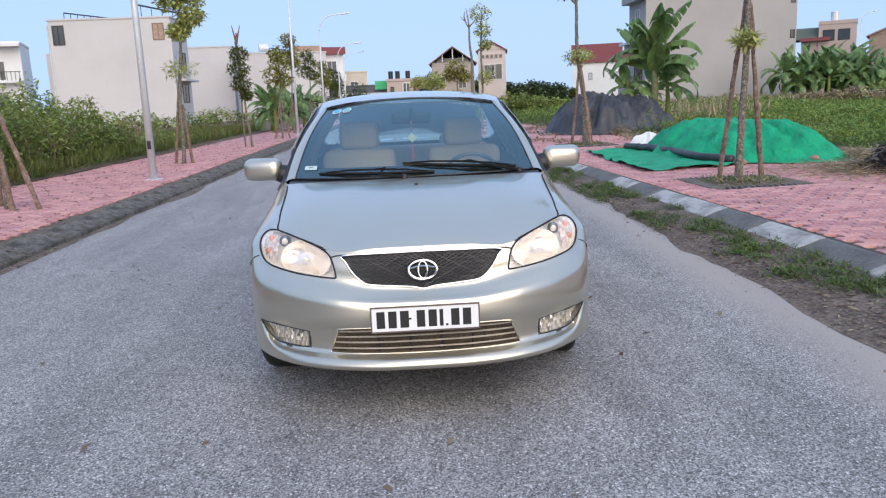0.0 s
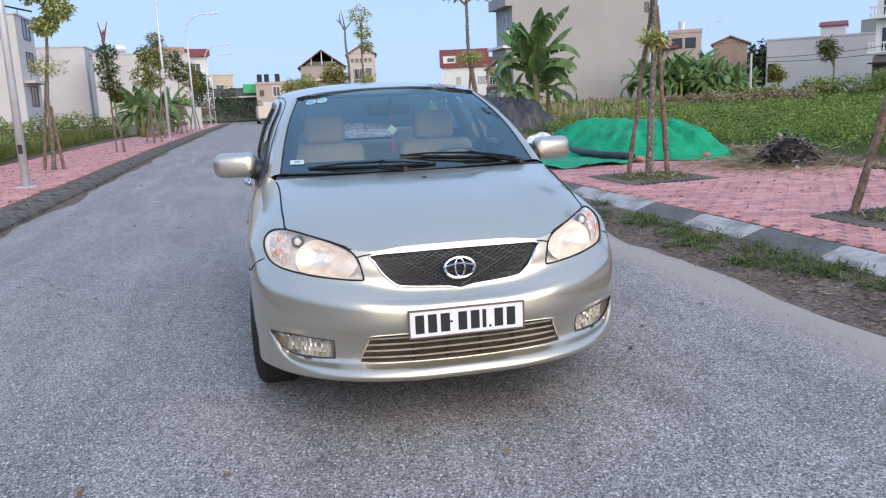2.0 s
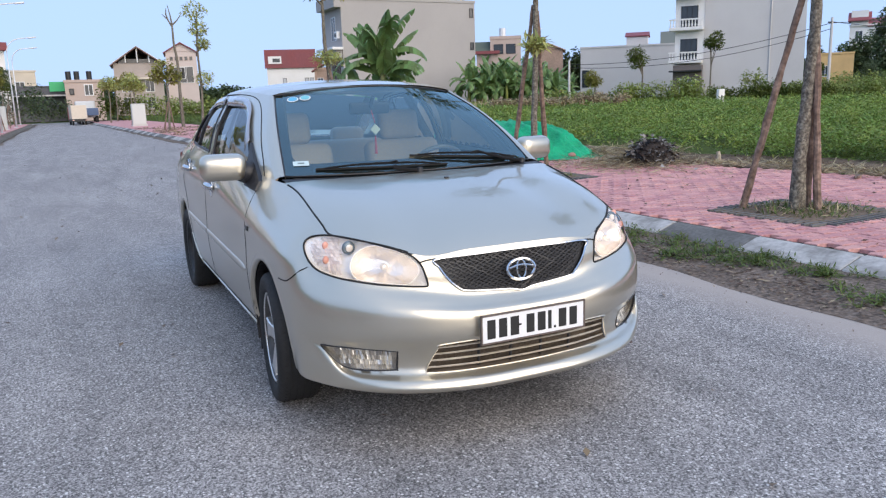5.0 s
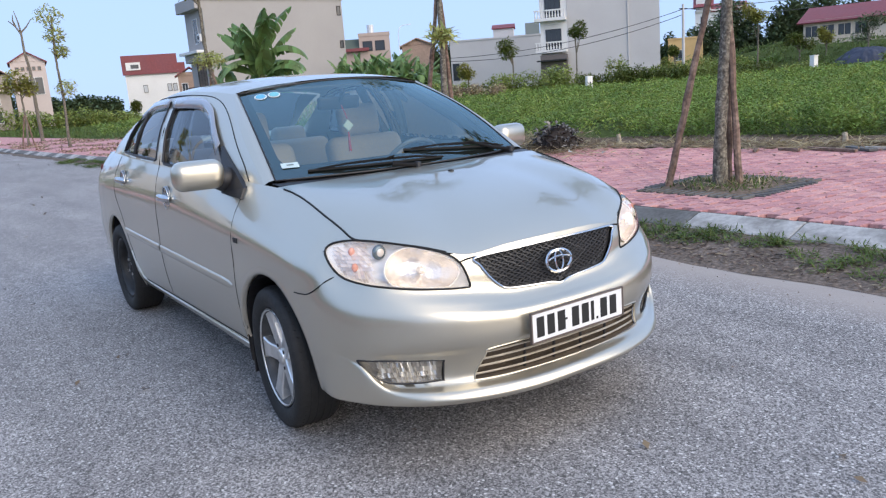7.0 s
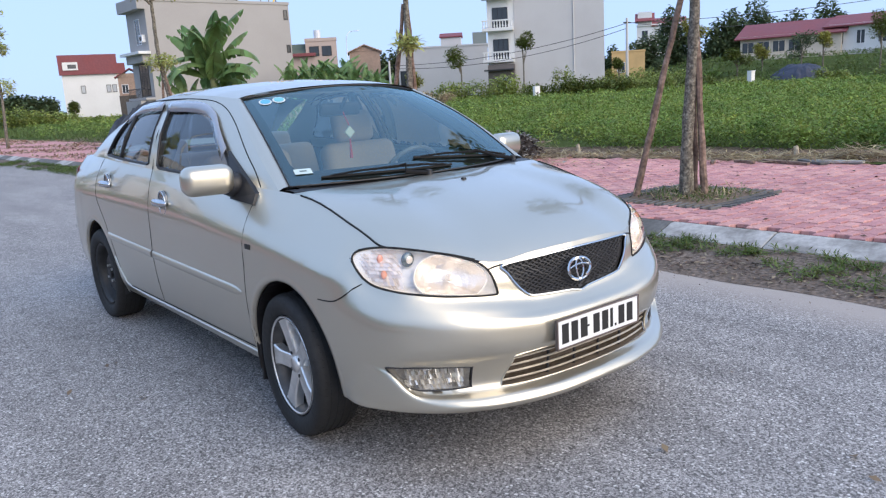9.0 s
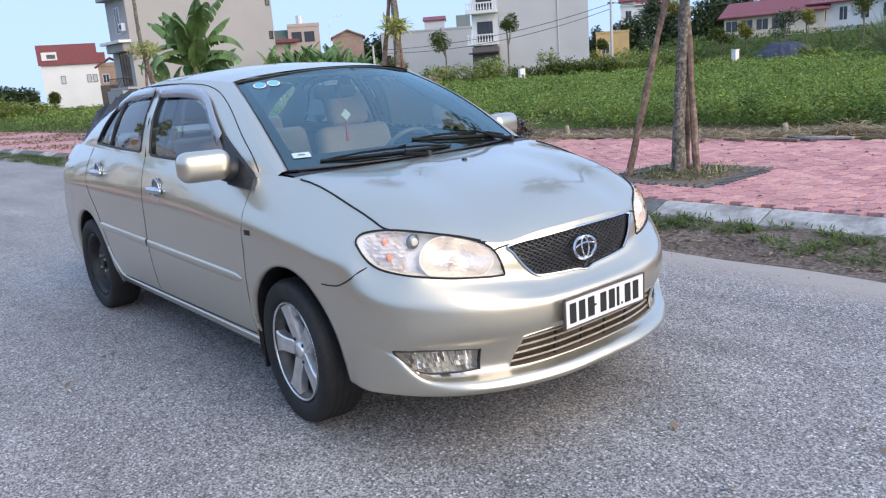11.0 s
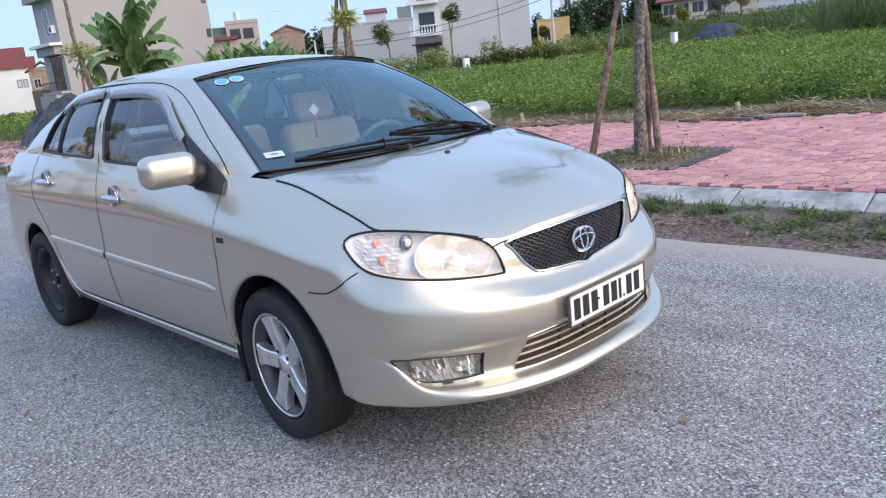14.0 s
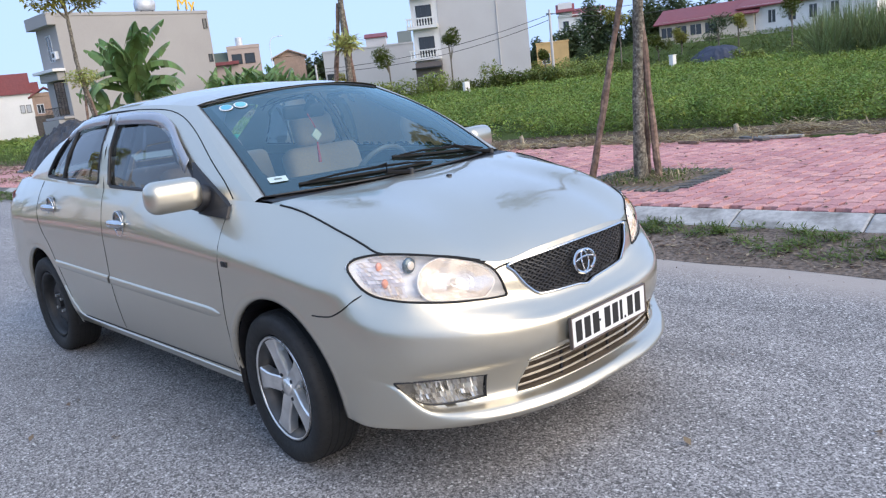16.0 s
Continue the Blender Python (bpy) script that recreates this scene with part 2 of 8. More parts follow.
KERB_MOSS = mat("kerb_mossy", (0.17, 0.155, 0.135), 0.95, spec=0.15, grain=0.3, grain_size=25, stain_shade=1.0, stain_shade_size=5, color2=(0.075, 0.07, 0.056), bump=0.6, bump_size=30)
VERGE = mat("verge_dirt", (0.15, 0.12, 0.098), 0.95, spec=0.1, grain=0.5, grain_size=34, stain_shade=0.9, stain_shade_size=3.0, color2=(0.21, 0.17, 0.14), bump=0.7, bump_size=24, dist=0.03, coords="w")
BUSH = leaf_mat("bush_leaf", (0.31, 0.35, 0.10), (0.15, 0.21, 0.05))
LEAF_PALE = leaf_mat("pale_leaf", (0.52, 0.53, 0.20), (0.34, 0.37, 0.11))
BANANA = leaf_mat("banana_leaf", (0.20, 0.30, 0.11), (0.10, 0.18, 0.055), 0.36)
REED = leaf_mat("reed_blade", (0.19, 0.235, 0.10), (0.12, 0.155, 0.06))
CROP_Y = leaf_mat("crop_leaf_pale", (0.31, 0.36, 0.075), (0.18, 0.25, 0.05))
VERGE_GRASS = leaf_mat("verge_grass_blade", (0.13, 0.18, 0.05), (0.085, 0.125, 0.035))
GRASS = leaf_mat("grass_blade", (0.12, 0.155, 0.035), (0.17, 0.15, 0.05))
STRAW = leaf_mat("dry_straw", (0.46, 0.37, 0.23), (0.27, 0.21, 0.13))
DARK_TREE = leaf_mat("dark_foliage", (0.115, 0.155, 0.075), (0.068, 0.10, 0.05))
# the darker green patches paint in the shading of the wrinkles
TARP_G = mat("green_tarp", (0.008, 0.36, 0.165), 0.55, spec=0.25, grain=0.15, grain_size=40, stain_shade=0.7, stain_shade_size=3.4, color2=(0.006, 0.19, 0.09), bump=1.0, bump_size=9, dist=0.05)
TARP_B = mat("black_net_tarp", (0.032, 0.033, 0.038), 0.5, spec=0.5, grain=0.25, grain_size=30, stain_shade=0.7, stain_shade_size=1.4, color2=(0.085, 0.086, 0.094), bump=0.5, bump_size=5, dist=0.05)
BEIGE = mat("beige_upholstery", (0.46, 0.37, 0.30), 0.7, grain=0.08, grain_size=120)
DASH = mat("dash_plastic", (0.05, 0.052, 0.055), 0.6, grain=0.1, grain_size=150)
WHITE = mat("white_paint", (0.8, 0.8, 0.8), 0.5, grain=0.03)
INK = mat("black_ink", (0.015, 0.015, 0.015), 0.6)
FOG_FACET = mat("fog_facet", (0.80, 0.79, 0.76), 0.15, 0.45, random_tint=0.4, island=True)
FOG_BEZEL = mat("fog_bezel", (0.42, 0.41, 0.39), 0.35, 0.5, grain=0.2, grain_size=60)
AMBER = mat("amber_lens", (0.80, 0.50, 0.42), 0.25, 0.3, grain=0.1)
FACET = mat("lamp_facet", (0.94, 0.88, 0.81), 0.2, 0.2, spec=0.9, random_tint=0.12, island=True)
BOWL = mat("reflector_bowl", (0.97, 0.91, 0.85), 0.2, 0.55, stain_shade=0.5, stain_shade_size=16, color2=(0.92, 0.82, 0.74), bump=0.55, bump_size=26, dist=0.012)
FACET_PINK = mat("indicator_facet", (0.96, 0.89, 0.86), 0.15, 0.3, random_tint=0.22, island=True)
SMOKE = mat("lamp_dark_ring", (0.16, 0.20, 0.22), 0.25, 0.5)
REFLECTOR = mat("reflector", (0.93, 0.92, 0.91), 0.3, 0.1, bump=0.2, bump_size=70, dist=0.004)
BLUE = mat("blue_sticker", (0.10, 0.42, 0.62), 0.4)
TEAL = mat("teal_sticker", (0.16, 0.50, 0.56), 0.4)
TEXTILE_RED = mat("red_tassel", (0.5, 0.04, 0.03), 0.7)


# ---- mesh helpers ----
def finish(name, bm, material, smooth=True):
    me = bpy.data.meshes.new(name)
    bm.normal_update()
    bm.to_mesh(me)
    bm.free()
    me.materials.append(material)
    if smooth:
        me.polygons.foreach_set("use_smooth", [True] * len(me.polygons))
    return me


def part(name, bm, material, parent=None, label="", smooth=False, m=None):
    ob = new(name, finish(name, bm, material, smooth))
    ob.parent = parent
    if m is not None:
        ob.matrix_basis = m
    return tagged(ob, label)


def thing(name, label, category, m=None, group="", kind=""):
    ob = new(name)
    ob.empty_display_size = 0.2
    if m is not None:
        ob.matrix_basis = m
    return tagged(ob, label, category, group, kind)


def quick_mesh(name, verts, faces, material, smooth=False):
    me = bpy.data.meshes.new(name)
    me.from_pydata([tuple(v) for v in verts], [], [tuple(f) for f in faces])
    me.materials.append(material)
    if smooth:
        me.polygons.foreach_set("use_smooth", [True] * len(me.polygons))
    me.update()
    return me


def box(bm, x0, x1, y0, y1, z0, z1, bevel=0.0):
    r = bmesh.ops.create_cube(bm, size=1.0, matrix=Matrix.Translation(((x0 + x1) / 2, (y0 + y1) / 2, (z0 + z1) / 2)) @ Matrix.Diagonal((x1 - x0, y1 - y0, z1 - z0, 1)))
    if bevel:
        edges = list({e for v in r["verts"] for e in v.link_edges})
        bmesh.ops.bevel(bm, geom=edges, offset=bevel, segments=2, affect="EDGES", profile=0.6)
    return bm


def boxed(x0, x1, y0, y1, z0, z1, bevel=0.0):
    return box(bmesh.new(), x0, x1, y0, y1, z0, z1, bevel)


def tube(bm, pts, radii, sides=8, caps=True):
    """A tube along points, with a radius at each."""
    pts = [Vector(p) for p in pts]
    if isinstance(radii, (int, float)):
        radii = [radii] * len(pts)
    rings = []
    side = None
    for i, p in enumerate(pts):
        d = (pts[min(i + 1, len(pts) - 1)] - pts[max(i - 1, 0)]).normalized()
        if side is None:
            side = d.orthogonal().normalized()
        side = (side - d * side.dot(d)).normalized()
        up = d.cross(side)
        rings.append([bm.verts.new(p + (side * math.cos(a) + up * math.sin(a)) * radii[i]) for a in (2 * math.pi * k / sides for k in range(sides))])
    for a, b in zip(rings, rings[1:]):
        for k in range(sides):
            bm.faces.new((a[k], a[(k + 1) % sides], b[(k + 1) % sides], b[k]))
    if caps:
        bm.faces.new(rings[0][::-1])
        bm.faces.new(rings[-1])
    return bm


def closed_tube(bm, pts, radius, sides=6):
    """A ring-shaped tube through a closed run of points."""
    pts = [Vector(p) for p in pts]
    n = len(pts)
    rings = []
    for i, p in enumerate(pts):
        d = (pts[(i + 1) % n] - pts[i - 1]).normalized()
        s = d.cross(Vector((0.3, -0.9, 0.3))).normalized()
        u = d.cross(s)
        rings.append([bm.verts.new(p + (s * math.cos(a) + u * math.sin(a)) * radius) for a in (2 * math.pi * k / sides for k in range(sides))])
    for i in range(n):
        a, b = rings[i], rings[(i + 1) % n]
        for k in range(sides):
            bm.faces.new((a[k], a[(k + 1) % sides], b[(k + 1) % sides], b[k]))
    return bm


def spline(pts, n, closed=False):
    """Catmull-Rom through points (rows of any length), n steps a span."""
    P = np.array(pts, float)
    k = len(P)
    out = []
    for i in range(k if closed else k - 1):
        if closed:
            a, b, c, d = P[i - 1], P[i], P[(i + 1) % k], P[(i + 2) % k]
        else:
            b, c = P[i], P[i + 1]
            a = P[i - 1] if i else 2 * b - c
            d = P[i + 2] if i + 2 < k else 2 * c - b
        for s in range(n):
            t = s / n
            out.append(0.5 * (2 * b + (c - a) * t + (2 * a - 5 * b + 4 * c - d) * t * t + (3 * b - a - 3 * c + d) * t ** 3))
    if not closed:
        out.append(P[-1])
    return np.array(out)


def grid_faces(bm, rows, keep=None):
    vs = [[bm.verts.new(tuple(p)) for p in r] for r in rows]
    for i in range(len(vs) - 1):
        for j in range(len(vs[0]) - 1):
            if keep is None or keep(i, j):
                bm.faces.new((vs[i][j], vs[i][j + 1], vs[i + 1][j + 1], vs[i + 1][j]))
    return vs


def lathe(bm, profile, steps=32, axis="x"):
    """Turns (along, radius) round the x axis."""
    rings = []
    for k in range(steps):
        a = 2 * math.pi * k / steps
        rings.append([bm.verts.new((x, r * math.cos(a), r * math.sin(a))) for x, r in profile])
    for k in range(steps):
        a, b = rings[k], rings[(k + 1) % steps]
        for i in range(len(profile) - 1):
            bm.faces.new((a[i], a[i + 1], b[i + 1], b[i]))
    return bm


def along(y, table):
    """Piecewise linear value at y."""
    return float(np.interp(y, [a for a, _ in table], [b for _, b in table]))


# ---- ground, road, pavements ----
KERB_R = [(-40, 3.55), (4, 3.65), (14, 3.70), (33, 3.15), (66, 2.45), (78, 2.3)]
KERB_L = [(-40, -4.4), (0, -4.0), (15, -3.62), (29, -3.42), (51, -2.8), (66, -2.2), (78, -1.9)]
PAVE_Z = 0.10


def right_x(y):
    return along(y, KERB_R)


def left_x(y):
    return along(y, KERB_L)


def strip(name, ys, x0, x1, z0, z1, material, nx=1, rough=0.0):
    """A sheet between two runs of x over y."""
    verts, faces = [], []
    for y in ys:
        for k in range(nx + 1):
            f = k / nx
            n = rough * noise.noise((f * 9, y * 0.7, 3.1)) if rough else 0
            verts.append((x0(y) * (1 - f) + x1(y) * f, y, z0 * (1 - f) + z1 * f + n))
    for i in range(len(ys) - 1):
        for k in range(nx):
            a = i * (nx + 1) + k
            faces.append((a, a + 1, a + nx + 2, a + nx + 1))
    return quick_mesh(name, verts, faces, material, True)


YS = [y for y in range(-40, 79, 2)]
ground = new("ground", quick_mesh("ground", [(-2500, -2500, -0.06), (2500, -2500, -0.06), (2500, 2500, -0.06), (-2500, 2500, -0.06)], [(0, 1, 2, 3)], FIELD))
tagged(ground, "green farmland reaching to the horizon", "ground", kind="structure")
road = new("road", strip("road", YS, lambda y: left_x(y) - 0.1, lambda y: right_x(y) + 0.1, -0.015, -0.015, ASPHALT, 4))
tagged(road, "worn grey asphalt road with pale aggregate", "road", kind="structure")
cross_road = new("cross_road", quick_mesh("cross_road", [(-60, 78, -0.012), (60, 78, -0.012), (60, 84, -0.012), (-60, 84, -0.012)], [(0, 1, 2, 3)], ASPHALT))
tagged(cross_road, "grey asphalt side road at the far end", "road", kind="structure")


def wavy(base, amp, f, ph):
    return lambda y: base(y) + amp * noise.noise((y * f, ph, 0.5)) + amp * 0.5 * noise.noise((y * f * 3.1, ph, 7.5))


FINE = [y * 0.25 for y in range(-60, 310)]
dirt = new("dirt_verge", strip("dirt_verge", FINE, wavy(wavy(lambda y: along(y, [(-20, 2.5), (3, 2.58), (6, 2.68), (14, 3.05), (33, 2.7), (80, 2.1)]), 0.10, 0.7, 4.0), 0.06, 3.1, 2.0), lambda y: right_x(y) - 0.02, -0.013, 0.05, VERGE, 8, 0.012))
tagged(dirt, "brown loose dirt heaped against the kerb", "verge", kind="structure")
gutter = new("gutter_dirt", strip("gutter_dirt", FINE, lambda y: left_x(y) + 0.02, wavy(lambda y: left_x(y) + 0.30, 0.15, 0.4, 9.0), 0.03, -0.012, VERGE, 3, 0.006))
tagged(gutter, "thin strip of dark silt in the gutter", "verge", kind="structure")


def pavement(name, x0, x1, label):
    ob = new(name, strip(name, YS, x0, x1, PAVE_Z - 0.03, PAVE_Z - 0.03, JOINT, 2))
    return tagged(ob, label, "pavement", kind="structure")


pave_right = pavement("pavement_right", lambda y: right_x(y) + 0.05, lambda y: along(y, [(-40, 9.4), (3, 9.1), (6, 8.8), (9, 8.5), (12, 8.0), (30, 7.6), (78, 6.4)]), "pink interlocking block pavement with weedy joints")
pavement("pavement_left", lambda y: along(y, [(-40, -8.6), (12, -7.6), (30, -7.0), (51, -6.4), (78, -5.6)]), lambda y: left_x(y) - 0.2, "pink interlocking block pavement strewn with leaf litter")
for side, f0, f1 in ((1, lambda y: along(y, [(-40, 9.3), (3, 9.0), (6, 8.7), (9, 8.4), (12, 7.9), (30, 7.5), (78, 6.3)]), lambda y: 60 + 0 * y), (-1, lambda y: along(y, [(-40, -8.5), (12, -7.5), (30, -6.9), (51, -6.3), (78, -5.5)]), lambda y: -60 + 0 * y)):
    ob = new("field_right" if side > 0 else "field_left", strip("field", [y * 2.0 for y in range(-20, 56)], f0, f1, 0.085, 0.12, DIRT if side < 0 else FIELD, 30, 0.03))
    tagged(ob, "soil of the plot behind the pavement", "field", kind="structure")


# ---- buildings ----
EYE0 = Vector((-1.0, 1.0, 1.37))


def bearing(az, dist):
    return EYE0.x + dist * math.sin(radians(az)), EYE0.y + dist * math.cos(radians(az))


def add_window(house, x, z, w, h, y=-0.0, frame_mat=WHITE, pane_mat=DARK_WIN, bars=1, side=None):
    """A window on the front (y) or on a side wall of a house; frame proud of the wall, pane set back in it."""
    bm = bmesh.new()
    t = 0.07
    for a, b, c, d in ((x - w / 2 - t, x - w / 2, z, z + h), (x + w / 2, x + w / 2 + t, z, z + h), (x - w / 2 - t, x + w / 2 + t, z + h, z + h + t), (x - w / 2 - t, x + w / 2 + t, z - t, z)):
        box(bm, a, b, y - 0.06, y + 0.02, c, d)
    for k in range(bars):
        xx = x - w / 2 + w * (k + 1) / (bars + 1)
        box(bm, xx - 0.025, xx + 0.025, y - 0.05, y, z, z + h)
    m = None if side is None else side
    fr = part("window", bm, frame_mat, house, m=m)
    part("pane", boxed(x - w / 2, x + w / 2, y - 0.02, y - 0.004, z, z + h), pane_mat, fr)
    return fr


def block_house(name, label, az, dist, w, d, h, wall, turn=0.0, parapet=0.5, base=0.0):
    """Flat-roofed house with its front towards the road; origin at the front's middle."""
    x, y = bearing(az, dist)
    h0 = thing(name, label, "house", pose(x, y, base, 0, 0, -az + turn))
    part("wall", boxed(-w / 2, w / 2, 0, d, 0, h), wall, h0)
    bm = bmesh.new()
    box(bm, -w / 2 - 0.08, w / 2 + 0.08, -0.08, 0.12, h - 0.02, h + parapet)
    box(bm, -w / 2 - 0.08, -w / 2 + 0.12, 0.12, d, h - 0.02, h + parapet)
    box(bm, w / 2 - 0.12, w / 2 + 0.08, 0.12, d, h - 0.02, h + parapet)
    part("roof", bm, wall, h0)
    return h0


def gable(w, d, z, rise, over=0.4, thick=0.15, across=True):
    """A gable roof over a w x d plan; the ridge runs along x if across, else along y."""
    bm = bmesh.new()
    if across:
        prof = [(-over, -over * rise / (d / 2)), (d / 2, rise), (d + over, -over * rise / (d / 2))]
        rows = [[(xx, yy, z + zz) for yy, zz in prof] for xx in (-w / 2 - over, w / 2 + over)]
    else:
        prof = [(-w / 2 - over, -over * rise / (w / 2)), (0, rise), (w / 2 + over, -over * rise / (w / 2))]
        rows = [[(xx, yy, z + zz) for xx, zz in prof] for yy in (-over, d + over)]
    grid_faces(bm, rows)
    bmesh.ops.recalc_face_normals(bm, faces=bm.faces)
    bmesh.ops.solidify(bm, geom=bm.faces[:], thickness=thick)
    return bm


def gable_wall(w, d, z, rise, across=False, ends=(0, 1)):
    bm = bmesh.new()
    if across:
        tri = [(0, 0), (d, 0), (d / 2, rise)]
        for xx in [(-w / 2, w / 2)[e] for e in ends]:
            a = [bm.verts.new((xx, yy, z + zz)) for yy, zz in tri]
            b = [bm.verts.new((xx * 0.96, yy, z + zz)) for yy, zz in tri]
            bm.faces.new(a), bm.faces.new(b[::-1])
            for i in range(3):
                bm.faces.new((a[i], b[i], b[(i + 1) % 3], a[(i + 1) % 3]))
    else:
        tri = [(-w / 2, 0), (w / 2, 0), (0, rise)]
        for yy in [(0, d)[e] for e in ends]:
            a = [bm.verts.new((xx, yy, z + zz)) for xx, zz in tri]
            b = [bm.verts.new((xx, yy * 0.96 + 0.04 * d / 2, z + zz)) for xx, zz in tri]
            bm.faces.new(a), bm.faces.new(b[::-1])
            for i in range(3):
                bm.faces.new((a[i], b[i], b[(i + 1) % 3], a[(i + 1) % 3]))
    bmesh.ops.recalc_face_normals(bm, faces=bm.faces)
    return bm


# tall plain-sided house with balconied front, right of the road
big = block_house("tall_house", "three-storey grey rendered house with a blank side wall", 25.14, 95.3, 17.7, 5.8, 12.6, CEMENT_GREY, 25.14, 0.3)
LEFT_FACE = Matrix.Translation((-8.85, 0, 0)) @ Matrix.Rotation(radians(-90), 4, "Z")
RIGHT_FACE = Matrix.Rotation(radians(90), 4, "Z")
part("roof_canopy", boxed(-9.75, -8.86, -0.25, 6.0, 11.7, 12.95, 0.05), CEMENT_GREY, big, "projecting grey roof edge")
add_window(big, -2.7, 8.2, 1.3, 2.6, 0, GALV, DARK_WIN, 1, LEFT_FACE)
ac = part("air_conditioner", boxed(-9.25, -8.86, 0.7, 1.6, 8.3, 9.1, 0.03), WHITE, big, "white outdoor air conditioner unit")
part("fan_guard", lathe(bmesh.new(), [(0.0, 0.26), (0.015, 0.26), (0.02, 0.22), (0.02, 0.0)], 16), STEEL_BLACK, ac, m=Matrix.Translation((-9.27, 1.15, 8.7)) @ Matrix.Rotation(math.pi, 4, "Z"))
part("canopy", boxed(-10.2, -8.86, -0.3, 5.6, 7.0, 7.3, 0.03), WHITE_WALL, big)
part("canopy_drum", boxed(-9.7, -8.86, 0.1, 5.2, 6.1, 6.99, 0.12), CEMENT_GREY, big)
add_window(big, -2.4, 2.6, 2.6, 3.4, 0, STEEL_BLACK, DARK_WIN, 2, LEFT_FACE)
part("balcony_slab", boxed(-9.9, -8.86, 0.0, 5.4, 2.1, 2.35, 0.02), CEMENT_GREY, big)
part("balcony_rail", boxed(-9.86, -9.8, 0.05, 5.3, 3.3, 3.38), STEEL_BLACK, big)
for k in range(14):
    part("baluster", boxed(-9.85, -9.81, 0.1 + 0.39 * k, 0.14 + 0.39 * k, 2.35, 3.3), STEEL_BLACK, big)
add_window(big, 8.35, 10.9, 0.4, 1.0, 0, BLACK, DARK_WIN, 0)
add_window(big, 8.4, 7.0, 0.4, 0.8, 0, BLACK, DARK_WIN, 0)
yw = part("yard_wall", boxed(-10.4, -8.86, 0.3, 5, 0, 2.05), CEMENT_GREY, big)
part("yard_window", boxed(-9.4, -9.0, 0.28, 0.296, 0.4, 1.4), DARK_WIN, yw)

# tall white house with balconies
bh = block_house("balcony_house", "four-storey white house with balustraded balconies and a blank grey side", 48.9, 88, 9.8, 9.0, 12.8, RENDER_GREY, -3, 0.3)
part("front_wall", boxed(-7.9, -4.91, 0.05, 9.0, 0, 13.0), WHITE_WALL, bh)
part("drain_pipe", tube(bmesh.new(), [(1.6, -0.05, 0.2), (1.6, -0.05, 12.4)], 0.06), RENDER_GREY, bh)
BALUSTER = lathe(bmesh.new(), [(0.36, 0.05), (0.5, 0.1), (0.75, 0.05), (1.04, 0.06)], 8)
for zz in (4.0, 7.4, 10.8):
    part("balcony_slab", boxed(-8.4, -4.95, -1.1, 0.0, zz, zz + 0.35, 0.04), WHITE_WALL, bh)
    part("handrail", boxed(-8.4, -4.95, -1.1, -0.95, zz + 1.05, zz + 1.2), WHITE_WALL, bh)
    for k in range(11):
        part("baluster", BALUSTER.copy(), WHITE_WALL, bh, m=Matrix.Translation((-8.25 + k * 0.315, -1.02, zz)) @ Matrix.Rotation(radians(-90), 4, "Y"))
    add_window(bh, -6.45, zz + 0.4, 1.6, 2.1, 0.05, BLACK, DARK_WIN, 2)
part("shop_front", boxed(-7.9, -4.95, -0.9, 0.04, 0.0, 3.8), mat("shade_board", (0.16, 0.14, 0.13), 0.8), bh, "dark timber shop front")
part("shop_awning", boxed(-8.2, -4.9, -1.9, -0.91, 3.1, 3.25), STEEL_BLACK, bh)
add_window(bh, -6.3, 0.8, 1.6, 1.5, -0.9, GALV, DARK_WIN, 3)

# row on the right
red = block_house("red_awning_house", "two-storey pinkish house with a red tiled awning", 32.0, 135, 5.2, 8, 10.6, PINK_WALL)
part("awning", boxed(-5.2, -1.0, -0.8, 0.0, 8.2, 8.7), RED_ROOF, red)
part("wing", boxed(-5.0, -2.61, 0.2, 6, 0, 8.6), PINK_WALL, red)
part("wing_roof", gable(5.0, 5, 8.8, 1.6), mat("mossy_roof", (0.10, 0.12, 0.09), 0.9), red, m=Matrix.Translation((-3.6, 0.3, 0)))
for xx in (-1.2, 0.9):
    add_window(red, xx, 8.2, 1.5, 1.5, 0, STEEL_BLACK)
part("water_tank", tube(bmesh.new(), [(-0.5, 3, 11.2), (-0.5, 3, 12.6)], 0.6, 12), GALV, red)
brown = block_house("brick_house", "old brown brick house with a low gable", 35.0, 120, 4.6, 7, 7.8, BRICK_WALL, 0, 0.02)
for e in (0, 1):
    part("gable_wall", gable_wall(4.6, 7, 7.75, 0.95, ends=(e,)), BRICK_WALL, brown)
part("roof", gable(4.6, 7, 7.85, 0.95, across=False), BRICK_WALL, brown)
grey = block_house("long_grey_house", "long low grey rendered house with a red-roofed stair hut", 40.6, 110, 12.6, 8, 7.2, RENDER_GREY, -4, 0.2)
part("stair_hut", boxed(-0.2, 2.6, 1, 4, 7.3, 8.7), RENDER_GREY, grey)
part("hut_roof", gable(2.8, 3, 8.7, 0.5, 0.2, across=True), RED_ROOF, grey, m=Matrix.Translation((1.2, 1, 0)))
part("rear_block", boxed(4.2, 6.2, 4, 7, 7.2, 9.2), mat("green_grey_wall", (0.2, 0.23, 0.22), 0.9), grey)
add_window(grey, -5.6, 2.0, 0.8, 2.2, 0, BLACK, DARK_WIN, 0)
yel = block_house("yellow_house", "low yellow rendered house behind trees", 53.9, 115, 4.6, 6, 5.2, mat("yellow_wall", (0.72, 0.48, 0.22), 0.85, grain=0.05, stain_shade=0.3, stain_shade_size=0.6), 0, 0.2)
add_window(yel, -1.0, 2.4, 1.0, 1.3)
villa = block_house("white_villa", "white villa with red roofs among trees on a rise", 56.2, 190, 10, 10, 7.2, WHITE_WALL, 0, 0.4, 6.0)
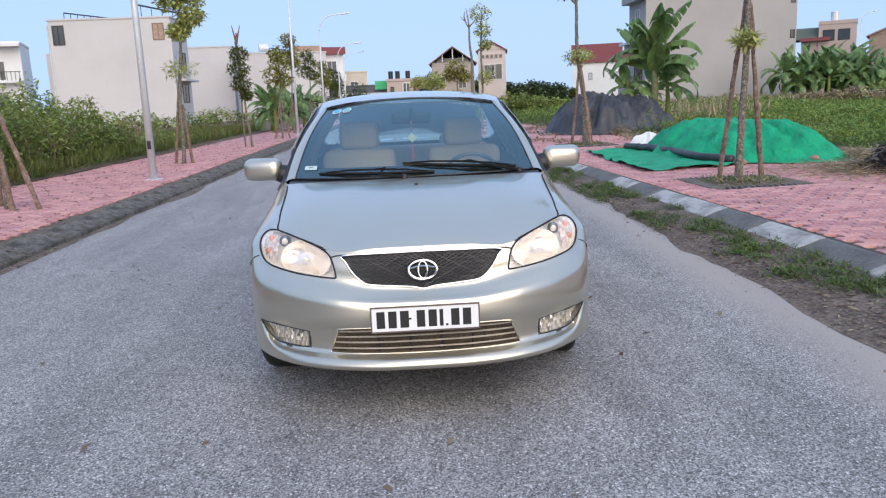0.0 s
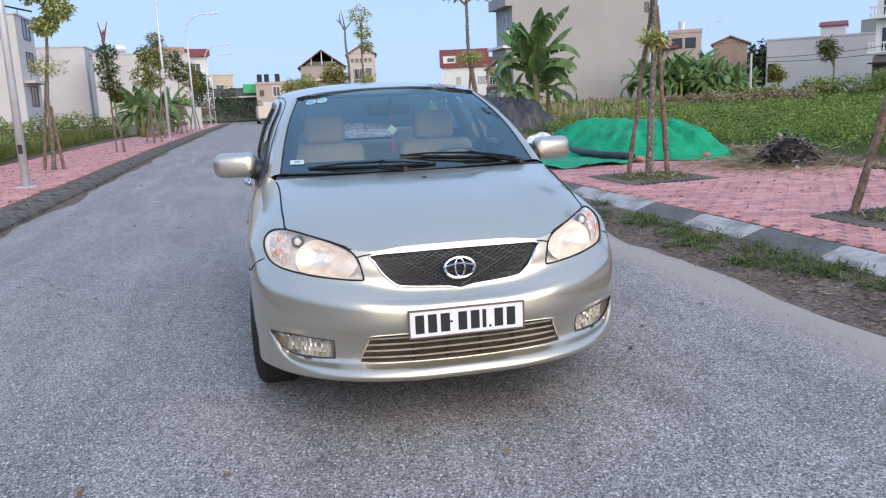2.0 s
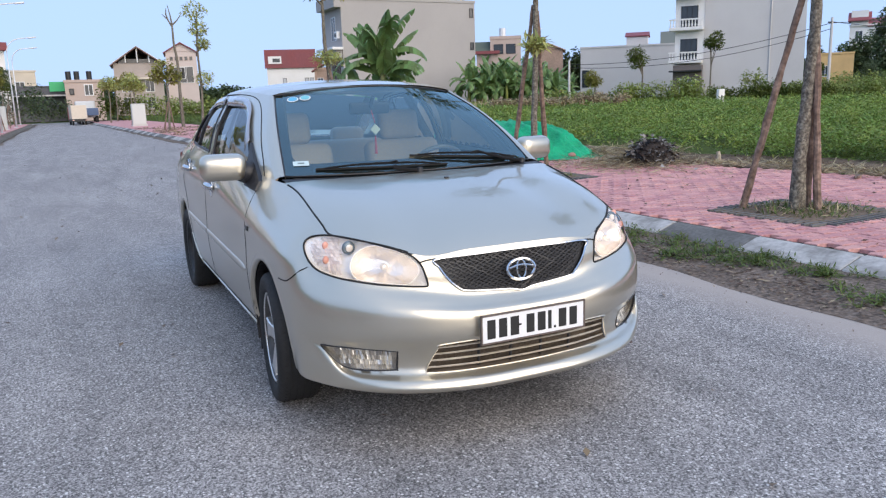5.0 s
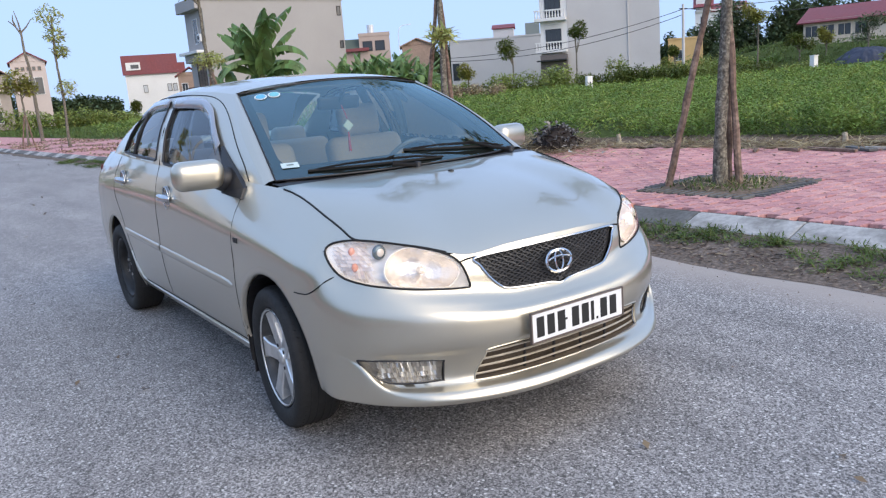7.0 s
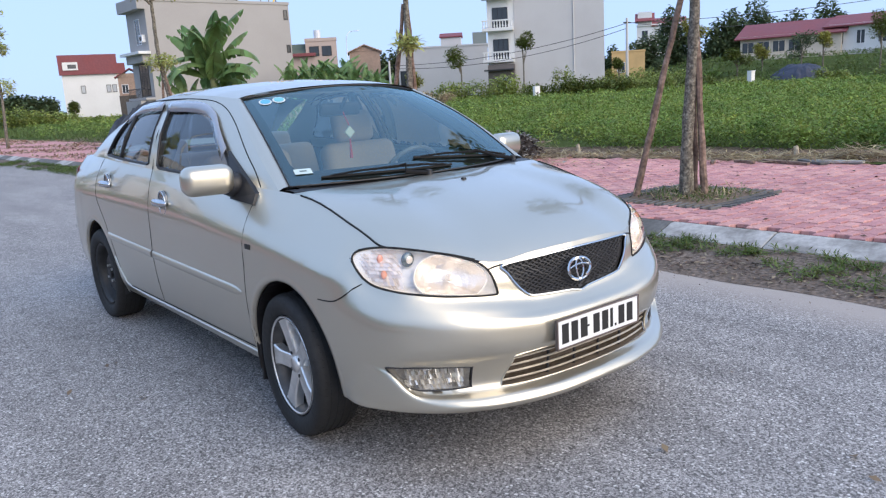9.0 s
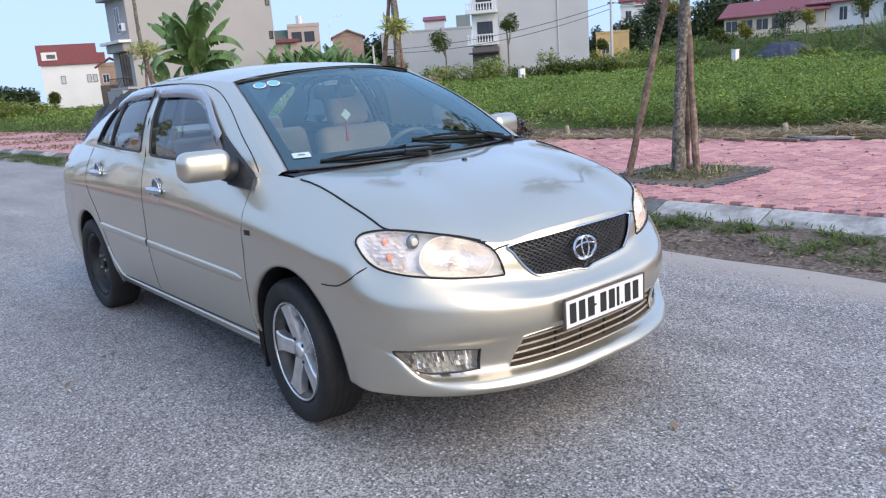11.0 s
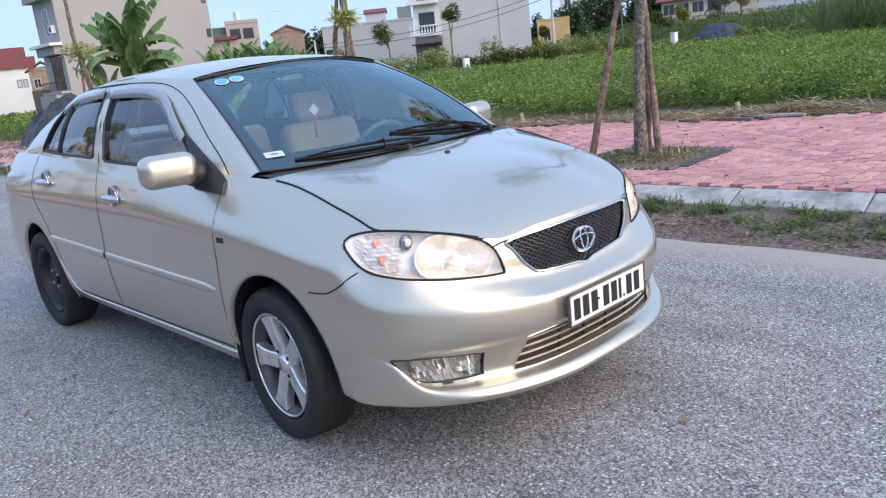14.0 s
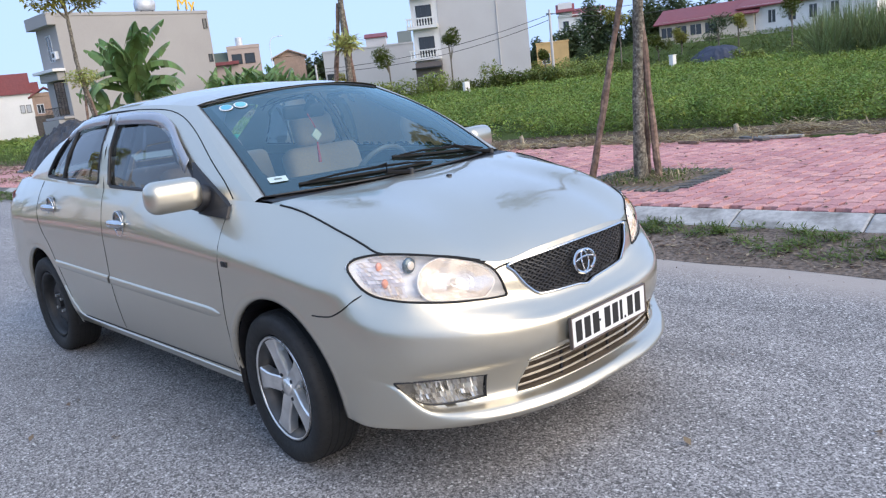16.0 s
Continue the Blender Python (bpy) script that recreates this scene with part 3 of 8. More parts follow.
part("tower", boxed(-4.8, -1.6, -0.3, 4, 7.2, 10.4), WHITE_WALL, villa)
part("tower_roof", gable(3.6, 4.6, 8.6, 1.6), RED_ROOF, villa, m=Matrix.Translation((-3.2, -0.9, 0)))
part("roof", gable(7, 9, 7.3, 1.8), RED_ROOF, villa, m=Matrix.Translation((2.2, 0, 0)))
for xx in (-3.2, 0.5, 3.2):
    add_window(villa, xx, 4.0, 1.3, 2.2)
lodge = block_house("red_roof_hall", "long cream single-storey hall with dark red roof", 64.3, 100, 11, 8, 2.9, CREAM_WALL, -14, 0.0, 2.6)
part("hall_roof", gable(11, 8, 2.9, 1.6, 0.6), RED_ROOF, lodge)
for k in range(4):
    add_window(lodge, -4.6 + k * 1.75, 1.0, 1.3, 1.2, 0, CREAM_WALL, DARK_WIN, 1)
part("terrace", boxed(-6, 6, -1.0, -0.02, -2.6, 0.2), CREAM_WALL, lodge)
lodge2 = block_house("white_hall", "long white hall with dark red roof and small shuttered windows", 70.6, 98, 14, 8, 3.5, WHITE_WALL, -14, 0.0, 2.6)
part("hall_roof", gable(14, 8, 3.5, 1.2, 0.6), RED_ROOF, lodge2)
for k in range(5):
    add_window(lodge2, -5.9 + k * 2.2, 1.3, 0.8, 1.4, 0, WHITE_WALL, DARK_WIN, 1)
part("plinth", boxed(-7, 7, -0.05, 0.0, -2.6, 0.6), RENDER_GREY, lodge2)

# white house with red roof
WINDOW_TRIM = mat("window_trim", (0.16, 0.155, 0.15), 0.7)
PALE_PANE = mat("pale_pane", (0.50, 0.52, 0.55), 0.15, spec=0.8)
wh = block_house("white_house", "two-storey white house with a red metal roof", 16.5, 150, 6.7, 9, 6.2, WHITE_WALL, 0, 0.02, -0.47)
wh.matrix_basis = wh.matrix_basis @ Matrix.Diagonal((1.34, 1.34, 1.34, 1))
part("roof_face", boxed(-3.6, 3.4, -0.3, -0.02, 5.9, 8.4), RED_ROOF, wh)
part("red_roof", boxed(-3.6, 3.4, -0.02, 9, 6.3, 8.4), RED_ROOF, wh)
dormer = part("dormer", boxed(-3.1, -1.3, -0.42, -0.31, 6.5, 7.5), WHITE_WALL, wh)
part("dormer_shade", boxed(-2.5, -1.5, -0.43, -0.421, 6.7, 7.2), DARK_WIN, dormer)
part("rear_roof", boxed(3.41, 4.4, 1.5, 8, 6.0, 7.3), RED_ROOF, wh)
for xx in (-1.0, 2.05, 2.75):
    add_window(wh, xx, 3.6, 0.42, 0.85, 0, WINDOW_TRIM, PALE_PANE, 0)
back = block_house("dark_red_hut", "small dark red roofed hut", 18.9, 128, 3.6, 4, 6.0, BRICK_WALL)
part("hut_roof", gable(3.8, 4, 6.2, 1.1, across=False), RED_ROOF, back)
add_window(back, -0.9, 3.6, 0.8, 1.2)
part("lean_to", boxed(-1.9, 1.9, -1.4, -0.01, 0, 3.2), mat("dark_timber", (0.10, 0.085, 0.075), 0.85, grain=0.3, grain_size=6), back)

# houses at the far end of the road
BROWN_RENDER = mat("brown_render", (0.42, 0.36, 0.32), 0.9, grain=0.08, grain_size=8, stain_shade=0.5, stain_shade_size=0.5, color2=(0.30, 0.26, 0.23), coords="w")
ha = block_house("gabled_house", "unfinished grey-brown gabled house with balconies", 6.15, 122, 6.6, 9, 7.4, BROWN_RENDER, 0, 0.02)
part("gable_wall", gable_wall(6.6, 9, 7.35, 2.3, ends=(1,)), BROWN_RENDER, ha)
for pts in ([(-3.3, -0.1, 7.5), (0, -0.1, 9.75), (3.3, -0.1, 7.5)], [(-1.6, -0.1, 7.5), (-1.6, -0.1, 8.6)], [(0, -0.1, 7.5), (0, -0.1, 9.7)], [(1.6, -0.1, 7.5), (1.6, -0.1, 8.6)]):
    part("roof_truss", tube(bmesh.new(), pts, 0.09, 6), WHITE_WALL, ha)
part("loft_shade", boxed(-2.6, 2.6, 2.0, 2.1, 7.4, 8.1), DARK_WIN, ha)
part("roof", gable(6.6, 9, 7.5, 2.3, 0.5, across=False), mat("brown_sheet_roof", (0.2, 0.12, 0.1), 0.7, grain=0.1), ha)
for zz in (1.0, 3.4):
    for xx in (-1.8, 1.4):
        add_window(ha, xx, zz, 1.1, 1.5, 0, WHITE_WALL)
part("balcony_slab", boxed(-3.4, 3.4, -0.8, -0.01, 5.1, 5.4), CREAM_WALL, ha)
PALE_PINK = mat("pale_pink_wall", (0.62, 0.53, 0.49), 0.88, grain=0.05, grain_size=12, stain_shade=0.4, stain_shade_size=0.4, color2=(0.52, 0.44, 0.41), coords="w")
hb = block_house("narrow_house", "narrow pink three-storey house with a gable", 9.0, 125, 4.4, 9, 9.2, PALE_PINK, 0, 0.02)
add_window(hb, 0.1, 4.6, 2.9, 2.3, 0, WHITE_WALL, DARK_WIN, 2)
for e in (0, 1):
    part("gable_wall", gable_wall(4.4, 9, 9.15, 1.3, ends=(e,)), PALE_PINK, hb)
part("roof", gable(4.4, 9, 9.25, 1.3, 0.35, across=False), RED_ROOF, hb)
for k in range(5):
    add_window(hb, -1.4 + 0.7 * k, 7.9, 0.4, 0.5, 0, PINK_WALL, DARK_WIN, 0)
add_window(hb, -0.4, 5.2, 1.5, 1.6, 0, WHITE_WALL, DARK_WIN, 2)
pk = block_house("end_house", "plain pinkish two-storey house facing the end of the road", 2.6, 88, 3.6, 8, 3.9, PINK_WALL, 0, 0.25)
add_window(pk, 0.4, 2.6, 0.7, 1.0)
add_window(pk, -1.2, 2.7, 0.3, 0.5, 0, BLACK, DARK_WIN, 0)
for xx in (-1.4, -0.6, 0.6):
    tk = part("water_tank", tube(bmesh.new(), [(xx, 3, 4.1), (xx, 3, 5.1)], 0.28, 12), STEEL_BLACK, pk)
shop = block_house("green_shop", "dark shop front with a green and orange sign board", 0.4, 92, 6.5, 6, 3.6, mat("dark_shop_wall", (0.10, 0.10, 0.11), 0.8, grain=0.1), 0, 0.1)
part("sign_board", boxed(0.2, 2.0, -0.3, -0.02, 3.1, 4.1), mat("green_board", (0.05, 0.42, 0.16), 0.5, grain=0.05), shop)
part("sign_board", boxed(2.02, 2.7, -0.3, -0.02, 3.1, 3.8), mat("orange_board", (0.62, 0.17, 0.06), 0.5, grain=0.05), shop)
part("awning", boxed(-3.2, 3.2, -1.4, -0.02, 2.6, 2.75), RENDER_GREY, shop)

# row on the left
l1 = block_house("grey_house", "grey rendered three-storey house with small high windows", -17.3, 77.0, 10.8, 6, 10.0, RENDER_GREY, -17.3, 0.12)
add_window(l1, -4.55, 7.9, 0.9, 1.6, 0, BLACK, DARK_WIN, 1)
add_window(l1, 4.3, 8.1, 0.9, 1.35, 0, mat("rusty_shutter", (0.24, 0.17, 0.13), 0.8, grain=0.15), BRICK_WALL, 1)
l1_road = Matrix.Translation((5.4, 0, 0)) @ RIGHT_FACE
for zz in (2.4, 5.4, 8.2):
    add_window(l1, 3.4, zz, 2.2, 1.6, 0, BLACK, DARK_WIN, 1, l1_road)
part("balcony_slab", boxed(5.41, 6.3, 0.4, 5.6, 4.3, 4.5), RENDER_GREY, l1)
part("roof_truss", tube(bmesh.new(), [(-4.6, 2, 10.9), (-0.6, 2, 10.3)], 0.06, 6), STEEL_BLACK, l1)
part("roof_truss", tube(bmesh.new(), [(2.2, 2, 11.4), (6.4, 2, 10.4)], 0.08, 6), STEEL_BLACK, l1)
for k in range(7):
    part("truss_post", tube(bmesh.new(), [(-4.6 + k * 0.6, 2, 10.0), (-4.6 + k * 0.6, 2, 10.88 - 0.09 * k)], 0.035, 5), STEEL_BLACK, l1)
for k in range(4):
    part("truss_post", tube(bmesh.new(), [(2.4 + k * 0.95, 2, 10.0), (2.4 + k * 0.95, 2, 11.3 - 0.22 * k)], 0.035, 5), STEEL_BLACK, l1)
part("corner_downpipe", tube(bmesh.new(), [(-5.45, -0.05, 9.6), (-5.45, -0.05, 3.2)], 0.07, 6), GALV, l1)
part("corner_box", boxed(-6.3, -5.41, 1.0, 4.0, 0, 7.2), RENDER_GREY, l1)
l2 = block_house("low_grey_house", "long grey rendered house wall, two storeys", -11.8, 101.3, 8.0, 8, 9.2, RENDER_GREY, -11.8, 0.12)
l2_road = Matrix.Translation((4.0, 0, 0)) @ RIGHT_FACE
add_window(l2, 5.2, 2.2, 2.4, 2.7, 0, BLACK, DARK_WIN, 2, l2_road)
add_window(l2, 5.2, 6.2, 2.0, 1.6, 0, BLACK, DARK_WIN, 1, l2_road)
part("porch", boxed(4.01, 5.2, 3.2, 7.6, 0, 2.0), WHITE_WALL, l2)
l3 = block_house("far_grey_house", "grey rendered house end with roof water tank", -6.0, 96, 10.5, 4, 7.95, RENDER_GREY, 10, 0.12)
part("water_tank", tube(bmesh.new(), [(-2.5, 2, 8.75), (-1.4, 2, 8.75)], 0.5, 12), GALV, l3)
part("roof_hut", boxed(1.4, 4.9, 0.6, 3.6, 7.95, 8.8), BRICK_WALL, l3)
l4 = block_house("red_trim_house", "pale house with red roof trim and balconies", -2.6, 104, 3.2, 9, 8.0, WHITE_WALL, 18, 0.1)
part("roof", boxed(-2.2, 1.8, -0.6, 9, 8.1, 9.0), RED_ROOF, l4)
for zz in (1.5, 4.6):
    part("balcony_slab", boxed(-1.6, 1.6, -0.9, -0.01, zz, zz + 0.9), WHITE_WALL, l4)
    add_window(l4, 0.0, zz + 1.0, 1.2, 1.6)
l5 = block_house("cream_house", "cream house with flat roof near the end of the road", -1.2, 112, 4.4, 9, 6.0, CREAM_WALL, 18, 0.2)
add_window(l5, 0.2, 3.2, 1.0, 1.5)
fl = block_house("balconied_block", "white three-storey house with open balconies", -24.6, 95, 5.6, 8, 9.4, WHITE_WALL, -8, 0.2)
for zz in (2.4, 5.6):
    add_window(fl, 0.3, zz, 1.6, 1.9, 0, WHITE_WALL, DARK_WIN, 2)
    part("balcony_slab", boxed(-2.7, 2.7, -1.1, -0.01, zz - 0.35, zz - 0.1), WHITE_WALL, fl)
    add_window(fl, -1.9, zz, 1.0, 1.9, 0, WHITE_WALL, DARK_WIN, 1)
    part("balcony_rail", boxed(-2.7, 2.7, -1.1, -1.04, zz + 0.75, zz + 0.83), STEEL_BLACK, fl)
    for k in range(14):
        part("baluster", boxed(-2.66 + 0.4 * k, -2.60 + 0.4 * k, -1.09, -1.05, zz - 0.1, zz + 0.75), STEEL_BLACK, fl)
part("roof_canopy", boxed(-2.9, 2.9, -1.3, -0.1, 9.0, 9.25, 0.02), WHITE_WALL, fl)


# ---- the car ----
HUB_F, HUB_R, HUB_Z, ARCH = 0.890, 3.50, 0.295, 0.354
car = thing("car", "champagne-silver four-door saloon car parked on the road", "car", pose(0.155, 3.205, 0, 0, 0, -1.7))

STATION_Y = [0.60, HUB_F, 1.22, 1.9, 2.6, 3.12, HUB_R, 3.82, 4.10]


# the flank: rows of half-widths and heights at the stations, from the sill up to the waist
FLANK = [
    ([.805, .80, .79, .79, .79, .79, .79, .785, .76], [.250, .238, .215, .222, .225, .225, .225, .23, .24], [(.63, 4.27, .24), (0, 4.32, .24)]),
    ([.826, .828, .825, .824, .824, .824, .822, .815, .79], [.30, .31, .31, .31, .31, .31, .32, .33, .34], [(.67, 4.30, .35), (0, 4.36, .35)]),
    ([.84, .845, .847, .848, .848, .846, .842, .834, .806], [.48, .49, .49, .50, .50, .50, .50, .50, .50], [(.68, 4.31, .5), (0, 4.37, .5)]),
    ([.84, .845, .847, .848, .847, .845, .840, .832, .802], [.62, .64, .65, .67, .68, .69, .69, .69, .69], [(.67, 4.30, .69), (0, 4.35, .69)]),
    ([.822, .825, .832, .835, .833, .828, .820, .806, .776], [.76, .80, .83, .87, .88, .89, .89, .89, .89], [(.64, 4.27, .89), (0, 4.32, .89)]),
    ([.680, .684, .735, .785, .785, .772, .74, .71, .675], [.876, .955, .985, 1.005, 1.025, 1.04, 1.045, 1.045, 1.035], [(.57, 4.2, 1.02), (0, 4.24, 1.02)]),
]


def flank(level):
    """The flank's stations and tail at a level from 0 (sill) to 5 (waist)."""
    rows = np.array([[(x, y, z) for x, y, z in zip(xs, STATION_Y, zs)] + tail for xs, zs, tail in FLANK])
    k = min(int(level), len(FLANK) - 2)
    a, b = rows[max(k - 1, 0)], rows[k]
    c, d = rows[k + 1], rows[min(k + 2, len(FLANK) - 1)]
    t = level - k
    return [tuple(p) for p in 0.5 * (2 * b + (c - a) * t + (2 * a - 5 * b + 4 * c - d) * t * t + (3 * b - a - 3 * c + d) * t ** 3)]


# the nose, row by row from under the lip up to the bonnet's edge, with the flank's level that each row runs into
NOSE = [
    (0.0, [(0, .06, .235), (.22, .065, .235), (.40, .11, .238), (.55, .19, .242), (.67, .29, .247), (.74, .38, .252), (.772, .45, .256)]),
    (0.0, [(0, -.012, .234), (.22, -.003, .234), (.42, .046, .235), (.58, .128, .238), (.70, .236, .242), (.778, .344, .247), (.818, .44, .251)]),
    (0.5, [(0, -.026, .253), (.22, -.017, .253), (.42, .032, .254), (.58, .116, .256), (.70, .225, .261), (.780, .333, .275), (.822, .44, .29)]),
    (0.9, [(0, -.014, .275), (.22, -.004, .275), (.42, .045, .276), (.58, .126, .277), (.694, .222, .296), (.765, .312, .384), (.822, .438, .40)]),
    (1.1, [(0, .030, .298), (.22, .040, .298), (.42, .088, .298), (.56, .164, .300), (.688, .258, .316), (.765, .321, .400), (.824, .442, .415)]),
    (1.45, [(0, .028, .404), (.22, .034, .404), (.40, .064, .405), (.56, .153, .403), (.69, .248, .409), (.768, .323, .414), (.825, .444, .43)]),
    (1.65, [(0, .015, .438), (.22, .021, .438), (.40, .049, .440), (.56, .131, .438), (.695, .234, .438), (.774, .325, .440), (.826, .445, .455)]),
    (2.0, [(0, .012, .485), (.22, .018, .485), (.40, .044, .495), (.56, .123, .507), (.695, .230, .518), (.777, .325, .530), (.826, .448, .545)]),
    (2.5, [(0, .022, .527), (.22, .028, .529), (.40, .051, .543), (.56, .132, .558), (.695, .240, .573), (.776, .336, .588), (.824, .455, .608)]),
    (3.0, [(0, .052, .547), (.22, .058, .553), (.40, .080, .573), (.56, .157, .592), (.692, .260, .612), (.772, .362, .632), (.819, .468, .655)]),
    (3.8, [(0, .082, .572), (.22, .092, .585), (.385, .128, .622), (.55, .196, .640), (.69, .293, .664), (.76, .415, .696), (.808, .497, .73)]),
    (4.5, [(0, .096, .66), (.215, .106, .665), (.385, .140, .682), (.545, .215, .715), (.675, .318, .748), (.733, .420, .768), (.763, .510, .778)]),
    (5.0, [(0, .120, .757), (.21, .128, .754), (.375, .157, .741), (.52, .240, .783), (.625, .352, .806), (.672, .425, .815), (.676, .505, .843)]),
]
SHELL = [nose + flank(level) for level, nose in NOSE]
NU, NV = 14, 6
LONG = np.array([spline(c, NU) for c in SHELL])


def ribbed(col, n):
    """A smooth run through unevenly spaced points, n steps a span, that keeps tight bends tight."""
    P = np.array(col, float)
    h = np.maximum(np.linalg.norm(np.diff(P, axis=0), axis=1), 1e-4)
    slope = np.diff(P, axis=0) / h[:, None]
    m = np.empty_like(P)
    m[0], m[-1] = slope[0], slope[-1]
    m[1:-1] = (slope[:-1] * h[1:, None] + slope[1:] * h[:-1, None]) / (h[1:] + h[:-1])[:, None]
    out = []
    for k in range(len(P) - 1):
        for q in range(n):
            t = q / n
            out.append((1 + 2 * t) * (1 - t) ** 2 * P[k] + t * (1 - t) ** 2 * h[k] * m[k] + t * t * (3 - 2 * t) * P[k + 1] + t * t * (t - 1) * h[k] * m[k + 1])
    out.append(P[-1])
    return np.array(out)


SURF = np.array([ribbed(LONG[:, i], NV) for i in range(LONG.shape[1])])


def both(rows):
    """The same rows on both sides of the car."""
    return [rows, [[(-p[0], p[1], p[2]) for p in r] for r in rows]]


def in_arch(y, z, grow=0.0):
    return any((y - h) ** 2 + (z - HUB_Z) ** 2 < (ARCH + grow) ** 2 for h in (HUB_F, HUB_R))


def snapped(p):
    for h in (HUB_F, HUB_R):
        dy, dz = p[1] - h, p[2] - HUB_Z
        r = math.hypot(dy, dz)
        if abs(r - ARCH) < 0.014 and abs(p[0]) > 0.5:
            return (p[0], h + dy * ARCH / r, HUB_Z + dz * ARCH / r)
    return tuple(p)


# outlines of the openings in the front, seen from ahead (x, z), for the side x > 0
LAMP = spline([(.386, .640), (.388, .630), (.40, .628), (.47, .633), (.57, .645), (.652, .660), (.71, .674), (.748, .694), (.766, .735), (.760, .775), (.725, .803), (.671, .813), (.60, .803), (.52, .782), (.46, .760), (.424, .738), (.404, .712), (.394, .68)], 6, True)
GRILLE = spline([(-.347, .726), (-.17, .733), (0, .735), (.17, .733), (.347, .726), (.338, .695), (.308, .648), (.268, .610), (.235, .598), (.14, .589), (.05, .582), (0, .573), (-.05, .582), (-.14, .589), (-.235, .598), (-.268, .610), (-.308, .648), (-.338, .695)], 6, True)
INTAKE = spline([(-.372, .416), (-.2, .420), (0, .420), (.2, .420), (.372, .416), (.388, .395), (.407, .350), (.424, .306), (.41, .300), (.3, .298), (0, .296), (-.3, .298), (-.41, .300), (-.424, .306), (-.407, .350), (-.388, .395)], 6, True)
FOG = spline([(.520, .318), (.525, .311), (.60, .309), (.67, .314), (.712, .334), (.742, .368), (.764, .404), (.755, .408), (.70, .404), (.60, .397), (.527, .391), (.520, .384)], 6, True)


def inside(poly, x, z):
    hit = False
    for (x1, z1), (x2, z2) in zip(poly, np.roll(poly, -1, axis=0)):
        if (z1 > z) != (z2 > z) and x < (x2 - x1) * (z - z1) / (z2 - z1) + x1:
            hit = not hit
    return hit


def shrunk(poly, f):
    c = poly.mean(axis=0)
    return c + (poly - c) * f


# the nose as seen from ahead: y over a grid of x and z
GRID_X, GRID_Z = np.arange(0, 0.84, 0.004), np.arange(0.29, 0.90, 0.004)
nose_cols = [SURF[i][4 * NV :] for i in range(9 * NU)]
FRONT_GRID = np.array([np.interp(GRID_X, [np.interp(z, c[:, 2], c[:, 0]) for c in nose_cols], [np.interp(z, c[:, 2], c[:, 1]) for c in nose_cols]) for z in GRID_Z])


def front_y(x, z):
    """The shell's y at a place seen from ahead."""
    a = min(max(abs(x) / 0.004, 0), len(GRID_X) - 1.001)
    b = min(max((z - 0.29) / 0.004, 0), len(GRID_Z) - 1.001)
    i, j = int(a), int(b)
    f, g = a - i, b - j
    return float((FRONT_GRID[j, i] * (1 - f) + FRONT_GRID[j, i + 1] * f) * (1 - g) + (FRONT_GRID[j + 1, i] * (1 - f) + FRONT_GRID[j + 1, i + 1] * f) * g)


HOLES = [LAMP, GRILLE, INTAKE, FOG]
OUTLINES = [spline(h, 6, True) for h in HOLES]


def keep_shell(rows):
    def keep(i, j):
        c = (np.array(rows[i][j]) + rows[i + 1][j] + rows[i][j + 1] + rows[i + 1][j + 1]) / 4
        if abs(c[0]) > 0.5 and in_arch(c[1], c[2]):
            return False
        if c[1] < 0.515 and j >= 4 * NV - 1 and any(inside(h, abs(c[0]), c[2]) for h in HOLES):
            return False
        return True
    return keep


def pulled(p):
    """Moves a point of the shell near an opening's outline onto it."""
    if p[1] < 0.515 and p[2] > 0.2965:
        for h in OUTLINES:
            d = np.hypot(h[:, 0] - p[0], h[:, 1] - p[2])
            k = int(d.argmin())
            if d[k] < (0.0085 if abs(p[0]) < 0.72 else 0.005):
                return (math.copysign(h[k, 0], p[0]), front_y(h[k, 0], h[k, 1]) if abs(p[0]) < 0.72 else p[1], h[k, 1])
    return snapped(p)


bm = bmesh.new()
for rows in both([[pulled(p) for p in r] for r in SURF]):
    grid_faces(bm, rows, keep_shell(rows))
bmesh.ops.remove_doubles(bm, verts=bm.verts, dist=0.0008)
bmesh.ops.recalc_face_normals(bm, faces=bm.faces)
shell = part("body", bm, PAINT, car, smooth=True)

# bonnet: from the crest of the nose back to the cowl
COWL_Y, COWL_EDGE = 0.90, 1.10


def crest(k):
    return LONG[-1][k]


nose_edge = LONG[-1][: 5 * NU + 1]
side_edge = LONG[-1][5 * NU : 9 * NU]
hood_rows = []
NX = 24
for a in range(25):
    f = a / 24
    row = []
    for b in range(NX + 1):
        s = b / NX
        e = nose_edge[int(round(s * (len(nose_edge) - 1)))]
        back_y = COWL_Y + 0.10 * s ** 2.2
        back_z = 0.985 - 0.012 * s ** 2
        bx = 0.682 * s
        side_x = along(e[1] + (back_y - e[1]) * f, [(p[1], p[0]) for p in side_edge]) if s > 0.999 else None
        x = e[0] * (1 - f) + bx * f
        y = e[1] * (1 - f) + back_y * f
        lift = 0.055 * math.sin(math.pi * f ** 0.75) * (1 - 0.35 * s ** 2) + 0.018 * (1 - f) ** 3 * f * 8 * 0.3
        z = e[2] * (1 - f) + back_z * f + lift * (1 - s ** 6 * 0.6)
        if s > 0.999:
            x = along(y, [(p[1], p[0]) for p in side_edge])
            z = along(y, [(p[1], p[2]) for p in side_edge])
        row.append((x, y, z))
    hood_rows.append(row)
bm = bmesh.new()
for rows in both(hood_rows):
    grid_faces(bm, rows)
bmesh.ops.remove_doubles(bm, verts=bm.verts, dist=0.0008)
bmesh.ops.recalc_face_normals(bm, faces=bm.faces)
part("bonnet", bm, PAINT, car, smooth=True)


